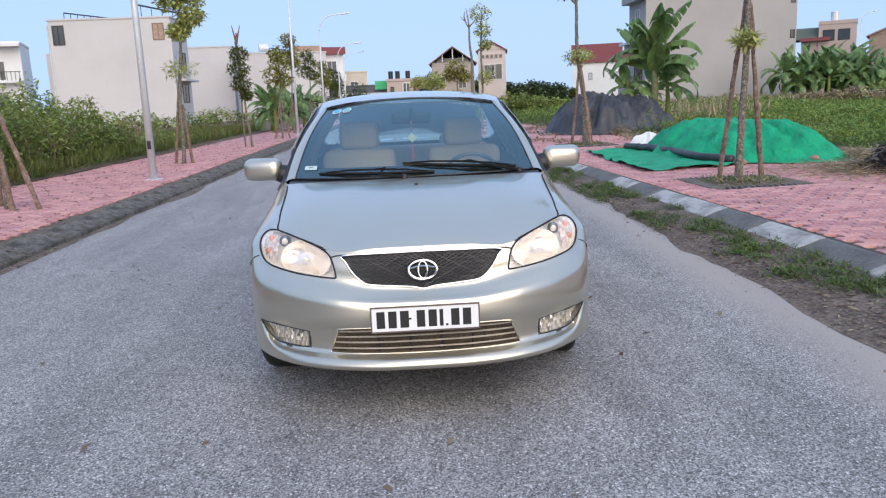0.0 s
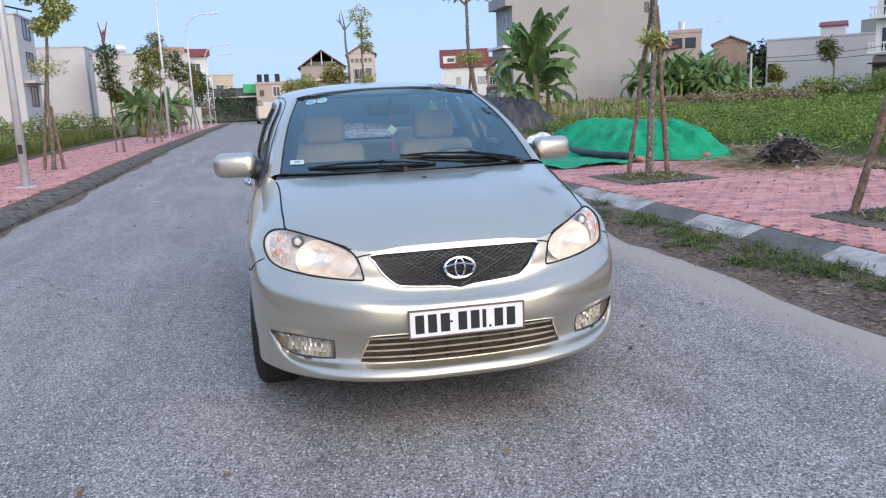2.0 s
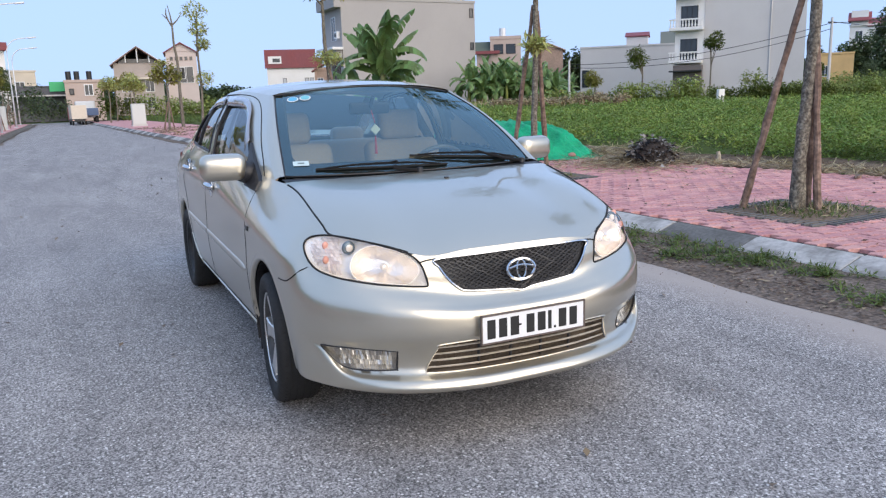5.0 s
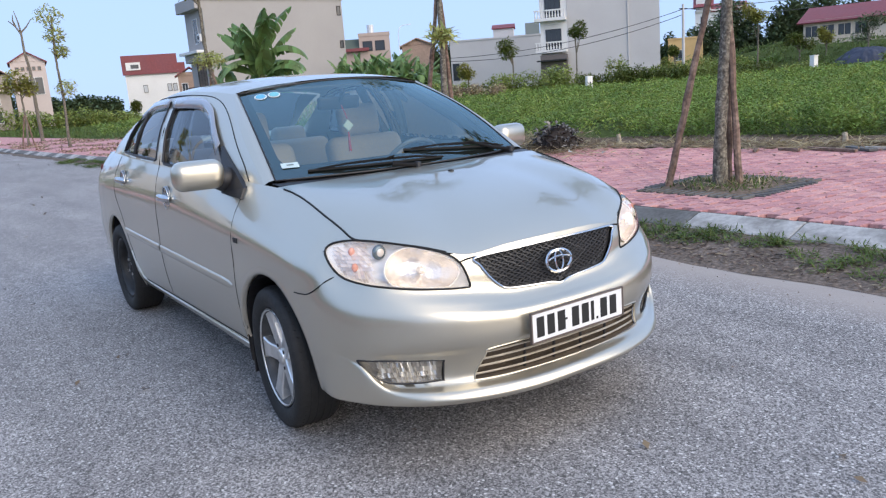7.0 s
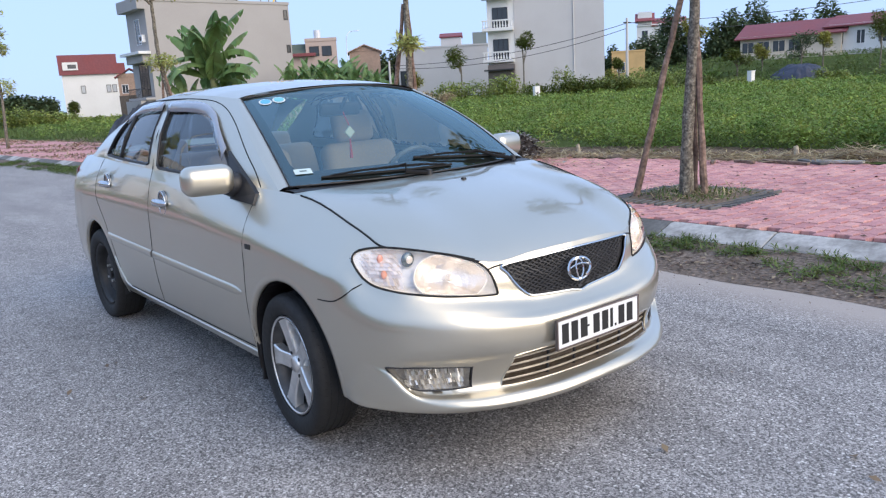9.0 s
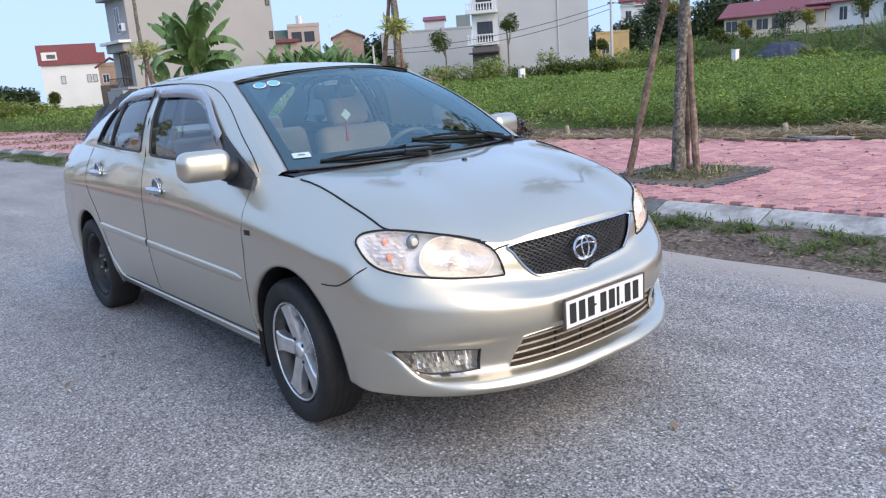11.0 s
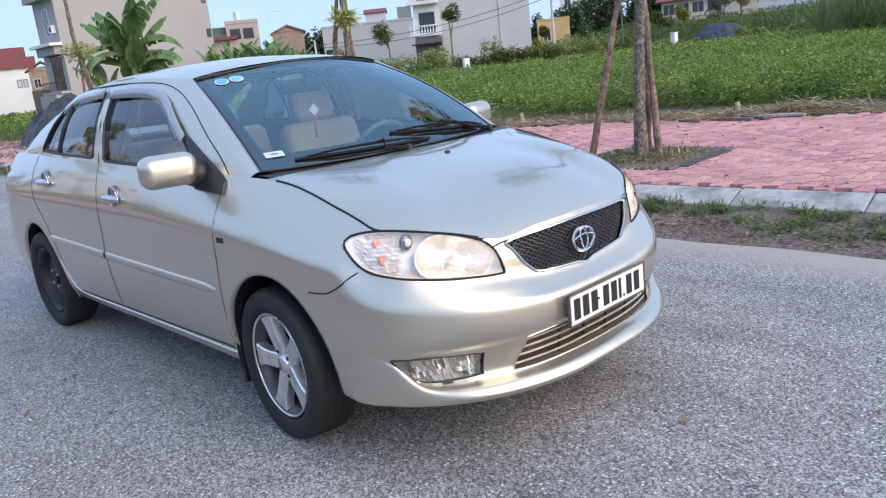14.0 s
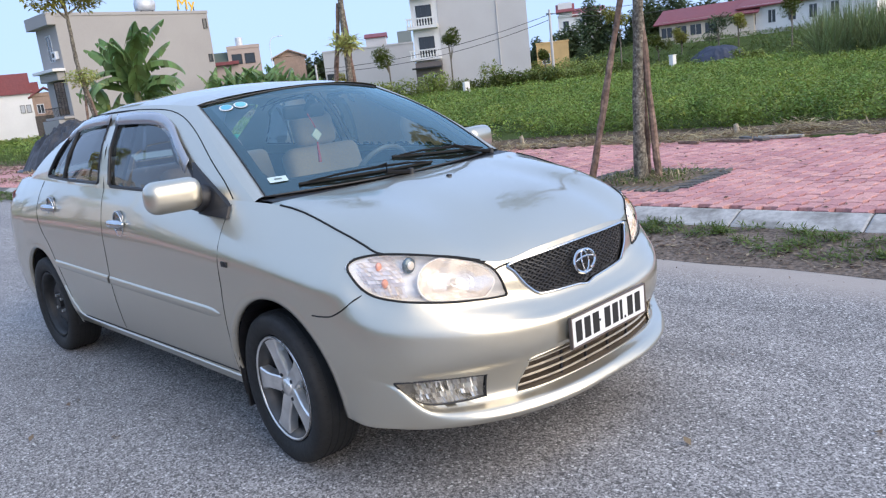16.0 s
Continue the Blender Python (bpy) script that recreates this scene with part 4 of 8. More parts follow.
def side_at(y, z, off=0.0):
    """The outer skin's half-width at y and z on the flank."""
    i = int(np.argmin(np.abs(LONG[7][:, 1] - y) + 10 * (np.arange(LONG.shape[1]) < 6 * NU)))
    col = SURF[i][NV:]
    return float(np.interp(z, col[:, 2], col[:, 0])) + off


def front_point(x, z, off=0.0):
    return (x, front_y(x, z) - off, z)


def radial(poly, depth, rings=6):
    """A patch that fills an outline seen from ahead; depth(x, z, r) gives y at r from 0 (middle) to 1 (edge)."""
    bm = bmesh.new()
    c = poly.mean(axis=0)
    mid = bm.verts.new((c[0], depth(c[0], c[1], 0), c[1]))
    last = None
    for k in range(1, rings + 1):
        r = k / rings
        ring = []
        for p in poly:
            q = c + (p - c) * r
            ring.append(bm.verts.new((q[0], depth(q[0], q[1], r), q[1])))
        n = len(ring)
        for i in range(n):
            if last is None:
                bm.faces.new((mid, ring[i], ring[(i + 1) % n]))
            else:
                bm.faces.new((last[i], ring[i], ring[(i + 1) % n], last[(i + 1) % n]))
        last = ring
    bmesh.ops.recalc_face_normals(bm, faces=bm.faces)
    return bm


def mirror_poly(poly, sx):
    return poly * np.array([sx, 1.0])


def edge_ring(poly, radius, off=0.0):
    pts = np.array([front_point(x, z, off) for x, z in poly])
    for _ in range(5):
        pts[:, 1] = (np.roll(pts[:, 1], 1) + 2 * pts[:, 1] + np.roll(pts[:, 1], -1)) / 4
    return closed_tube(bmesh.new(), pts, radius)


def facets(want, x0, x1, z0, z1, nx, nz, depth, tip, jitter):
    """Small flat mirrors set side by side, each tipped up a little and turned its own way."""
    bm = bmesh.new()
    for i in range(nx):
        for j in range(nz):
            xa, xb = x0 + (x1 - x0) * i / nx, x0 + (x1 - x0) * (i + 0.94) / nx
            za, zb = z0 + (z1 - z0) * j / nz, z0 + (z1 - z0) * (j + 0.97) / nz
            if not want((xa + xb) / 2, (za + zb) / 2):
                continue
            k = jitter * random.uniform(-1, 1)
            q = jitter * random.uniform(-0.4, 1)
            bm.faces.new([bm.verts.new((x, depth(x, z) + d, z)) for x, z, d in ((xa, za, -tip - k), (xb, za, -tip + k), (xb, zb, tip * 0.6 + k + q), (xa, zb, tip * 0.6 - k + q))])
    return bm


# grille
grille = part("grille", radial(GRILLE, lambda x, z, r: front_y(x, z) + 0.035 - 0.022 * r), BLACK, car, "black honeycomb grille")
part("grille_surround", edge_ring(GRILLE, 0.0048, 0.002), CHROME, grille, "chrome surround")
bm = bmesh.new()
for k in range(-26, 27):
    for sgn in (-1, 1):
        run = []
        for q in range(25):
            z = 0.57 + 0.168 * q / 24
            x = k * 0.03 + sgn * (z - 0.64) * 1.9 + 0.006 * math.sin(q * 2.1)
            if inside(shrunk(GRILLE, 0.97), x, z):
                run.append((x, front_y(x, z) + 0.012, z))
        if len(run) > 1:
            tube(bm, run, 0.0034, 4)
part("honeycomb", bm, mat("grille_mesh", (0.036, 0.036, 0.038), 0.35, 0.1), grille)
badge = part("badge", closed_tube(bmesh.new(), [front_point(0.062 * math.cos(a), 0.657 + 0.041 * math.sin(a), 0.012) for a in (2 * math.pi * k / 36 for k in range(36))], 0.0065), CHROME, grille, "plain chrome oval badge")
part("badge_inner", closed_tube(bmesh.new(), [front_point(0.020 * math.cos(a), 0.657 + 0.037 * math.sin(a), 0.013) for a in (2 * math.pi * k / 24 for k in range(24))], 0.004), CHROME, badge)
part("badge_bar", tube(bmesh.new(), [front_point(-0.054 + 0.0135 * k, 0.664 + 0.010 * math.cos((k - 4) * 0.39), 0.013) for k in range(9)], 0.004, 6), CHROME, badge)
for sx in (1, -1):
    part("bonnet_front_gap", tube(bmesh.new(), [(sx * x, front_y(x, z) - 0.0015, z) for x, z in ((.346, .729), (.365, .727), (.385, .724), (.404, .719))], 0.0032, 6), GAP, car)

# lower intake
SLAT = mat("slat_metal", (0.58, 0.52, 0.43), 0.4, 0.6, grain=0.15)
intake = part("lower_intake", radial(INTAKE, lambda x, z, r: front_y(x, z) + 0.085 - 0.075 * r ** 8), mat("dusty_radiator", (0.13, 0.098, 0.068), 0.8, grain=0.35, grain_size=120, stain_shade=0.6, stain_shade_size=9, color2=(0.05, 0.042, 0.034), bump=0.5, bump_size=150), car, "lower air intake with dusty radiator behind")
part("intake_lip", edge_ring(INTAKE, 0.0035, -0.001), PAINT, intake)
for k in range(4):
    z = 0.316 + 0.028 * k
    hw = 0.418 - 0.40 * (z - 0.306)
    part("slat", tube(bmesh.new(), [front_point(x, z, -0.012) for x in np.linspace(-hw, hw, 21)], 0.0042, 6), SLAT, intake, "thin champagne slat")
for x in (-0.21, -0.07, 0.07, 0.21):
    part("divider", tube(bmesh.new(), [front_point(x, 0.30, -0.03), front_point(x, 0.415, -0.03)], 0.006, 6), BLACK, intake)

# number plate, with plain bars for its writing
plate = part("number_plate", boxed(-0.232, 0.232, -0.010, -0.003, 0.410, 0.515, 0.003), WHITE, car, "white number plate with dark figures")
bm = bmesh.new()
for a, b, c, d in ((-0.236, 0.236, 0.515, 0.5195), (-0.236, 0.236, 0.4055, 0.410), (-0.2375, -0.232, 0.4055, 0.5195), (0.232, 0.2375, 0.4055, 0.5195)):
    box(bm, a, b, -0.013, -0.001, c, d)
part("plate_frame", bm, mat("brown_frame", (0.13, 0.10, 0.085), 0.5), plate)
part("plate_bracket", boxed(-0.2, 0.2, -0.003, 0.03, 0.42, 0.50), BLACK, plate)
xs = [-0.211, -0.160, -0.109, -0.072, -0.037, 0.014, 0.062, 0.089, 0.112, 0.163]
ws = [0.036, 0.036, 0.038, 0.012, 0.036, 0.036, 0.016, 0.010, 0.036, 0.036]
for x, w in zip(xs, ws):
    z0, z1 = (0.425, 0.500) if w > 0.014 else ((0.460, 0.468) if x < 0 else (0.425, 0.435))
    part("plate_bar", boxed(x, x + w, -0.0115, -0.0095, z0, z1, 0.001), INK, plate)

# lamps
for sx in (1, -1):
    lp = mirror_poly(LAMP, sx)
    lamp = part("headlight", radial(lp, lambda x, z, r: front_y(x, z) + 0.060 * (1 - r ** 5) + 0.008), REFLECTOR, car, "clear headlight with bright faceted reflector", smooth=True)
    bc = np.array([sx * 0.525, 0.702])
    bowl = bc + np.array([(0.118 * math.cos(a), 0.082 * math.sin(a)) for a in (2 * math.pi * k / 48 for k in range(48))])
    keep_in = shrunk(lp, 0.95)
    rim = []
    for p in bowl:
        f = 1.0
        while f > 0.1 and not inside(keep_in, *(bc + (p - bc) * f)):
            f -= 0.02
        rim.append(bc + (p - bc) * f)
    rim = np.array(rim)
    part("reflector_bowl", radial(rim, lambda x, z, r: front_y(x, z) + 0.014 + 0.058 * (1 - r ** 2), 8), BOWL, lamp, "warm white fluted reflector bowl", smooth=True)
    part("bowl_rim", closed_tube(bmesh.new(), [(x, front_y(x, z) + 0.012, z) for x, z in rim], 0.0028, 5), REFLECTOR, lamp)
    part("bulb_cap", lathe(bmesh.new(), [(0.0, 0.0), (0.004, 0.012), (0.02, 0.014), (0.03, 0.012)], 14), FACET, lamp, m=Matrix.Translation((bc[0], front_y(*bc) + 0.012, bc[1])) @ Matrix.Rotation(math.pi / 2, 4, "Z"))
    part("indicator", facets(lambda x, z: abs(x) > 0.668 - 0.20 * (z - 0.70) and inside(shrunk(lp, 0.91), x, z) and abs(x) < 0.76, sx * 0.64, sx * 0.76, 0.65, 0.83, 16, 14, lambda x, z: front_y(x, z) + 0.030, 0.005, 0.003), FACET_PINK, lamp, "pinkish faceted indicator")
    for ix, iz in ((0.700, 0.778), (0.712, 0.728)):
        ball = bmesh.new()
        bmesh.ops.create_uvsphere(ball, u_segments=12, v_segments=8, radius=0.013, matrix=Matrix.Translation((sx * ix, front_y(ix, iz) + 0.018, iz)) @ Matrix.Diagonal((1, 0.6, 1.2, 1)))
        part("indicator_bulb", ball, mat("bulb_red", (0.72, 0.36, 0.28), 0.25), lamp, smooth=True)
    pc = np.array([sx * 0.628, 0.772])
    for rr, dd, mm, nm in ((0.027, 0.018, SMOKE, "parking_lamp"), (0.015, 0.008, FACET, "parking_bulb")):
        ball = bmesh.new()
        bmesh.ops.create_uvsphere(ball, u_segments=16, v_segments=10, radius=rr, matrix=Matrix.Translation((pc[0], front_y(pc[0], pc[1]) + dd + 0.008, pc[1])) @ Matrix.Diagonal((1, 0.5, 1, 1)))
        part(nm, ball, mm, lamp, smooth=True)
    lens = part("lens", radial(lp, lambda x, z, r: front_y(x, z) - 0.010 * (1 - r ** 2) - 0.001, 8), LENS, lamp, smooth=True)
    lens.visible_shadow = False
    part("lamp_seal", edge_ring(lp, 0.0042, 0.0), GAP, lamp)
    fp = mirror_poly(FOG, sx)
    fc = fp.mean(axis=0)
    fog = part("fog_light", radial(fp, lambda x, z, r: front_y(x, z) + 0.05 * (1 - r ** 6) + 0.012), FOG_BEZEL, car, "rectangular clear fog light", smooth=False)
    part("fog_reflector", facets(lambda x, z: inside(shrunk(fp, 0.90), x, z) and abs(x) < 0.70, sx * 0.525, sx * 0.76, 0.31, 0.405, 40, 5, lambda x, z: front_y(x, z) + 0.024, 0.006, 0.005), FOG_FACET, fog, "bright faceted reflector")
    lens = part("fog_lens", radial(fp, lambda x, z, r: front_y(x, z) + 0.006, 4), LENS, fog)
    lens.visible_shadow = False
    part("fog_frame", edge_ring(fp, 0.0032, -0.001), BLACK, fog)

# shut lines of the panels
def gap_line(name, pts, r=0.0019):
    part(name, tube(bmesh.new(), pts, r, 5), GAP, car)


for sx in (1, -1):
    edge = [(sx * p[0], p[1], p[2] + 0.001) for p in LONG[-1][2 * NU + 6 : int(8.4 * NU) : 3]]
    gap_line("bonnet_gap", edge, 0.004)
    run = []
    for y, z in spline([(.425, .696), (.462, .661), (.495, .641), (.53, .628), (.58, .623), (.62, .622)], 3):
        d = (SURF[4 * NU : 9 * NU, :, 1] - y) ** 2 + (SURF[4 * NU : 9 * NU, :, 2] - z) ** 2
        run.append((sx * (float(SURF[4 * NU : 9 * NU].reshape(-1, 3)[int(d.argmin()), 0]) + 0.001), y, z))
    gap_line("wing_gap", run, 0.0026)
    gap_line("door_gap", [(sx * side_at(1.24 - 0.04 * (z - .4), z), 1.24 - 0.04 * (z - .4), z) for z in np.linspace(0.30, 0.97, 14)])
    gap_line("door_gap", [(sx * side_at(2.40, z), 2.40 - 0.02 * (1 - z), z) for z in np.linspace(0.30, 1.015, 14)])
    rear = [(3.06, .30), (3.10, .42), (3.16, .54), (3.25, .66), (3.36, .76), (3.42, .86), (3.42, .96), (3.40, 1.04)]
    gap_line("door_gap", [(sx * side_at(y, z), y, z) for y, z in spline(rear, 3)])
    gap_line("sill_gap", [(sx * side_at(y, 0.285), y, 0.285) for y in np.linspace(1.25, 3.06, 20)], 0.004)
    part("sill_trim", tube(bmesh.new(), [(sx * side_at(y, z, 0.002), y, z) for y, z in spline([(1.24, .262), (2.0, .268), (2.9, .275), (3.05, .33), (3.13, .45)], 6)], 0.007, 6), PAINT, car)
    for y0, y1 in ((1.275, 2.388), (2.412, 3.19)):
        bm = bmesh.new()
        rows = []
        for y in np.linspace(y0, y1, 24):
            zc = 0.535 + 0.022 * (y - 1.28)
            taper = min(1.0, 0.3 + (y - 1.275) * 12)
            hh = 0.024 * taper
            rows.append([(sx * side_at(y, zc + dz * hh, off * taper), y, zc + dz * hh) for dz, off in ((1.0, -0.003), (0.86, 0.004), (0.3, 0.007), (-0.5, 0.006), (-1.0, -0.003))])
        grid_faces(bm, rows)
        bmesh.ops.recalc_face_normals(bm, faces=bm.faces)
        part("side_moulding", bm, PAINT, car, smooth=True)
    for hub in (HUB_F, HUB_R):
        bm = bmesh.new()
        rows = []
        for a in np.linspace(-0.22, math.pi + (0.10 if hub == HUB_F else 0.22), 40):
            row = []
            for r, off in ((ARCH - 0.006, -0.020), (ARCH - 0.004, 0.0), (ARCH + 0.008, 0.0018), (ARCH + 0.022, 0.001), (ARCH + 0.034, -0.002)):
                y, z = hub + r * math.cos(a), HUB_Z + r * math.sin(a)
                row.append((sx * side_at(y, z, off), y, z))
            rows.append(row)
        grid_faces(bm, rows)
        bmesh.ops.recalc_face_normals(bm, faces=bm.faces)
        part("wheel_arch", bm, PAINT, car, smooth=True)
        bm = bmesh.new()
        grid_faces(bm, [[(sx * x, hub + (ARCH - 0.004) * math.cos(a), HUB_Z + (ARCH - 0.004) * math.sin(a)) for x in (0.822 if hub == HUB_F else 0.81, 0.6, 0.45)] for a in np.linspace(-0.3, math.pi + (0.08 if hub == HUB_F else 0.3), 20)])
        part("arch_liner", bm, BLACK, car)
        part("inner_well", boxed(min(sx * 0.42, sx * 0.45), max(sx * 0.42, sx * 0.45), hub - 0.36, hub + 0.36, 0.2, 0.64), GAP, car)
    part("mud_flap", boxed(min(sx * 0.66, sx * 0.81), max(sx * 0.66, sx * 0.81), 1.232, 1.245, 0.13, 0.30, 0.004), BLACK, car)
    part("mud_flap", boxed(min(sx * 0.66, sx * 0.80), max(sx * 0.66, sx * 0.80), 3.79, 3.80, 0.14, 0.32, 0.004), BLACK, car)
    for by0, by1 in ((1.150, 1.166), (1.170, 1.196)):
        part("wing_badge", boxed(min(sx * 0.838, sx * 0.850), max(sx * 0.838, sx * 0.850), by0, by1, 0.742, 0.764, 0.002), STEEL_BLACK, car, "small dark badge, plain bars")
    # door handles
    for y, z in ((2.17, 0.86), (3.15, 0.90)):
        sk = side_at(y, z)
        hd = part("door_handle", lathe(bmesh.new(), [(0.0045, 0.0), (0.004, 0.03), (0.004, 0.05), (0.0, 0.056), (-0.01, 0.057)], 28), mat("handle_recess", (0.30, 0.29, 0.27), 0.22, 0.9), car, "bright pull handle in a dark round recess", smooth=True, m=Matrix.Translation((sx * (sk + 0.001), y, z)) @ Matrix.Rotation(0 if sx > 0 else math.pi, 4, "Z") @ Matrix.Diagonal((1, 0.95, 1.15, 1)))
        part("recess_rim", closed_tube(bmesh.new(), [(0.004, 0.053 * math.cos(a), 0.053 * math.sin(a)) for a in (2 * math.pi * k / 28 for k in range(28))], 0.0035, 6), CHROME, hd, smooth=True)
        part("grip", tube(bmesh.new(), spline([(0.004, 0.072, 0.0), (0.022, 0.045, 0.004), (0.030, 0.0, 0.006), (0.028, -0.045, 0.004), (0.006, -0.072, 0.0)], 4), [0.012] * 3 + [0.018] * 11 + [0.014] * 3, 8), CHROME, hd, "chrome pull", smooth=True)
part("underbody", boxed(-0.66, 0.66, 0.42, 4.05, 0.20, 0.26, 0.02), GAP, car)
part("floor_pan", boxed(-0.42, 0.42, 0.30, 1.2, 0.26, 0.62), GAP, car)

# ---- wheels ----
WHEEL_Z = 0.279


def build_wheel(alloy):
    w = thing("wheel", "", "", None)
    prof = [(-0.08, 0.214), (-0.088, 0.226), (-0.096, 0.25), (-0.094, 0.277), (-0.085, 0.29), (-0.066, 0.298), (0.066, 0.298), (0.085, 0.29), (0.094, 0.277), (0.096, 0.25), (0.088, 0.226), (0.08, 0.214), (0.06, 0.205), (-0.06, 0.205), (-0.08, 0.214)]
    part("tyre", lathe(bmesh.new(), prof, 48), RUBBER, w, "black worn tyre", smooth=True)
    bm = bmesh.new()
    for g in (-0.045, -0.015, 0.015, 0.045):
        closed_tube(bm, [(g, 0.2985 * math.cos(a), 0.2985 * math.sin(a)) for a in (2 * math.pi * k / 48 for k in range(48))], 0.0025, 4)
    for k in range(64):
        a = 2 * math.pi * k / 64
        for s0, s1 in ((-0.088, -0.06), (0.06, 0.088)):
            tube(bm, [(s0, (0.284 if abs(s0) > 0.07 else 0.299) * math.cos(a), (0.284 if abs(s0) > 0.07 else 0.299) * math.sin(a)), (s1, (0.284 if abs(s1) > 0.07 else 0.299) * math.cos(a + 0.03), (0.284 if abs(s1) > 0.07 else 0.299) * math.sin(a + 0.03))], 0.0025, 4)
    part("tread", bm, GAP, w)
    if alloy:
        # barrel and disc coloured dark so the spoke gaps look shaded
        rim = part("rim", lathe(bmesh.new(), [(-0.07, 0.195), (-0.05, 0.180), (0.02, 0.175), (0.06, 0.186), (0.078, 0.196), (0.084, 0.206), (0.078, 0.208)], 48), BARREL_SHADED, w, "five-spoke alloy rim", smooth=True)
        part("brake_disc", lathe(bmesh.new(), [(-0.03, 0.0), (-0.03, 0.176), (-0.012, 0.174), (0.004, 0.135), (0.012, 0.12), (0.014, 0.0)], 32), GAP, rim)
        part("rim_edge", closed_tube(bmesh.new(), [(0.078, 0.203 * math.cos(a), 0.203 * math.sin(a)) for a in (2 * math.pi * k / 48 for k in range(48))], 0.006, 6), ALLOY, rim, smooth=True)
        bm = bmesh.new()
        rows = []
        for r, hw, x in ((0.02, 0.030, 0.056), (0.06, 0.033, 0.062), (0.10, 0.032, 0.067), (0.14, 0.034, 0.071), (0.175, 0.043, 0.074), (0.200, 0.056, 0.075)):
            rows.append([(x - 0.035, -hw - 0.006, r), (x - 0.005, -hw, r), (x, -hw * 0.86, r), (x - 0.0015, 0, r), (x, hw * 0.86, r), (x - 0.005, hw, r), (x - 0.035, hw + 0.006, r)])
        grid_faces(bm, rows)
        bmesh.ops.recalc_face_normals(bm, faces=bm.faces)
        spoke_me = finish("spoke", bm, ALLOY, False)
        for k in range(5):
            sp = new("spoke", spoke_me)
            sp.parent, sp.matrix_basis = rim, Matrix.Rotation(2 * math.pi * k / 5 + 0.3, 4, "X")
        part("centre_cap", lathe(bmesh.new(), [(0.03, 0.036), (0.062, 0.035), (0.068, 0.030), (0.069, 0.0)], 24), ALLOY, rim, smooth=True)
        for k in range(4):
            a = 2 * math.pi * k / 4 + 0.6
            part("wheel_nut", lathe(bmesh.new(), [(0.045, 0.008), (0.063, 0.008), (0.063, 0.0)], 8), STEEL_BLACK, rim, m=Matrix.Translation((0, 0.052 * math.cos(a), 0.052 * math.sin(a))))
    else:
        rim = part("rim", lathe(bmesh.new(), [(-0.07, 0.195), (-0.02, 0.178), (0.05, 0.182), (0.075, 0.2), (0.08, 0.206), (0.07, 0.19), (0.02, 0.178), (0.0, 0.165), (0.035, 0.12), (0.045, 0.09), (0.03, 0.06), (0.03, 0.0)], 40), STEEL_BLACK, w, "plain black pressed-steel rim", smooth=True)
        for k in range(10):
            a = 2 * math.pi * k / 10
            part("vent_hole", lathe(bmesh.new(), [(0.010, 0.014), (0.024, 0.014), (0.024, 0.0)], 10), GAP, rim, m=Matrix.Translation((0.004, 0.145 * math.cos(a), 0.145 * math.sin(a))))
        part("hub", lathe(bmesh.new(), [(0.03, 0.032), (0.055, 0.03), (0.058, 0.0)], 16), STEEL_BLACK, rim)
        for k in range(4):
            a = 2 * math.pi * k / 4 + 0.4
            part("wheel_nut", lathe(bmesh.new(), [(0.03, 0.01), (0.055, 0.01), (0.055, 0.0)], 6), ALLOY, rim, m=Matrix.Translation((0, 0.055 * math.cos(a), 0.055 * math.sin(a))))
    return w


def place_wheel(w, x, y, sx, spin):
    w.parent = car
    w.matrix_basis = Matrix.Translation((x, y, WHEEL_Z)) @ Matrix.Rotation(radians(-5) if y < 2 else 0.0, 4, "Z") @ (Matrix.Rotation(math.pi, 4, "Z") if sx < 0 else Matrix.Identity(4)) @ Matrix.Rotation(spin, 4, "X")


for sx in (-1, 1):
    for hub, alloy, spin in ((HUB_F + 0.034, True, 0.03), (HUB_R, False, 0.2)):
        w = build_wheel(alloy)
        place_wheel(w, sx * 0.742, hub, sx, spin)

# ---- upper body ----
crest_run = LONG[-1]


def belt(u):
    y = 1.09 + 2.71 * u
    k = crest_run[6 * NU : 16 * NU]
    return np.array([np.interp(y, k[:, 1], k[:, 0]), y, np.interp(y, k[:, 1], k[:, 2])])


def rail(u):
    return np.array([np.interp(u, [0, .15, .35, .6, .85, 1], [.545, .576, .603, .610, .600, .570]), 1.775 + 1.29 * u, np.interp(u, [0, .15, .35, .6, .85, 1], [1.368, 1.388, 1.402, 1.400, 1.375, 1.340])])


def cabin(u, v):
    p = belt(u) * (1 - v) + rail(u) * v
    p[0] += 0.028 * math.sin(math.pi * v)
    p[2] += 0.012 * math.sin(math.pi * v) * (1 if u < 0.3 or u > 0.8 else 0.2)
    return p


def rounded(poly, radius, step=0.012):
    """A closed outline with straight edges and small round corners."""
    P = [np.array(p) for p in poly]
    out = []
    for a, b, c in zip(P[-1:] + P[:-1], P, P[1:] + P[:1]):
        r = min(radius, np.linalg.norm(a - b) * 0.45, np.linalg.norm(c - b) * 0.45)
        p, q = b + (a - b) / np.linalg.norm(a - b) * r, b + (c - b) / np.linalg.norm(c - b) * r
        out += [p * (1 - t) ** 2 + 2 * b * t * (1 - t) + q * t * t for t in np.linspace(0, 1, 6)]
    full = []
    for a, b in zip(out, out[1:] + out[:1]):
        n = max(1, int(np.linalg.norm(b - a) / step))
        full += [a + (b - a) * k / n for k in range(n)]
    return np.array(full)


WIN_F = rounded([(1.45, 1.010), (1.90, 1.018), (2.335, 1.03), (2.37, 1.18), (2.385, 1.352), (2.15, 1.356), (1.99, 1.340), (1.83, 1.28), (1.60, 1.14)], 0.03)
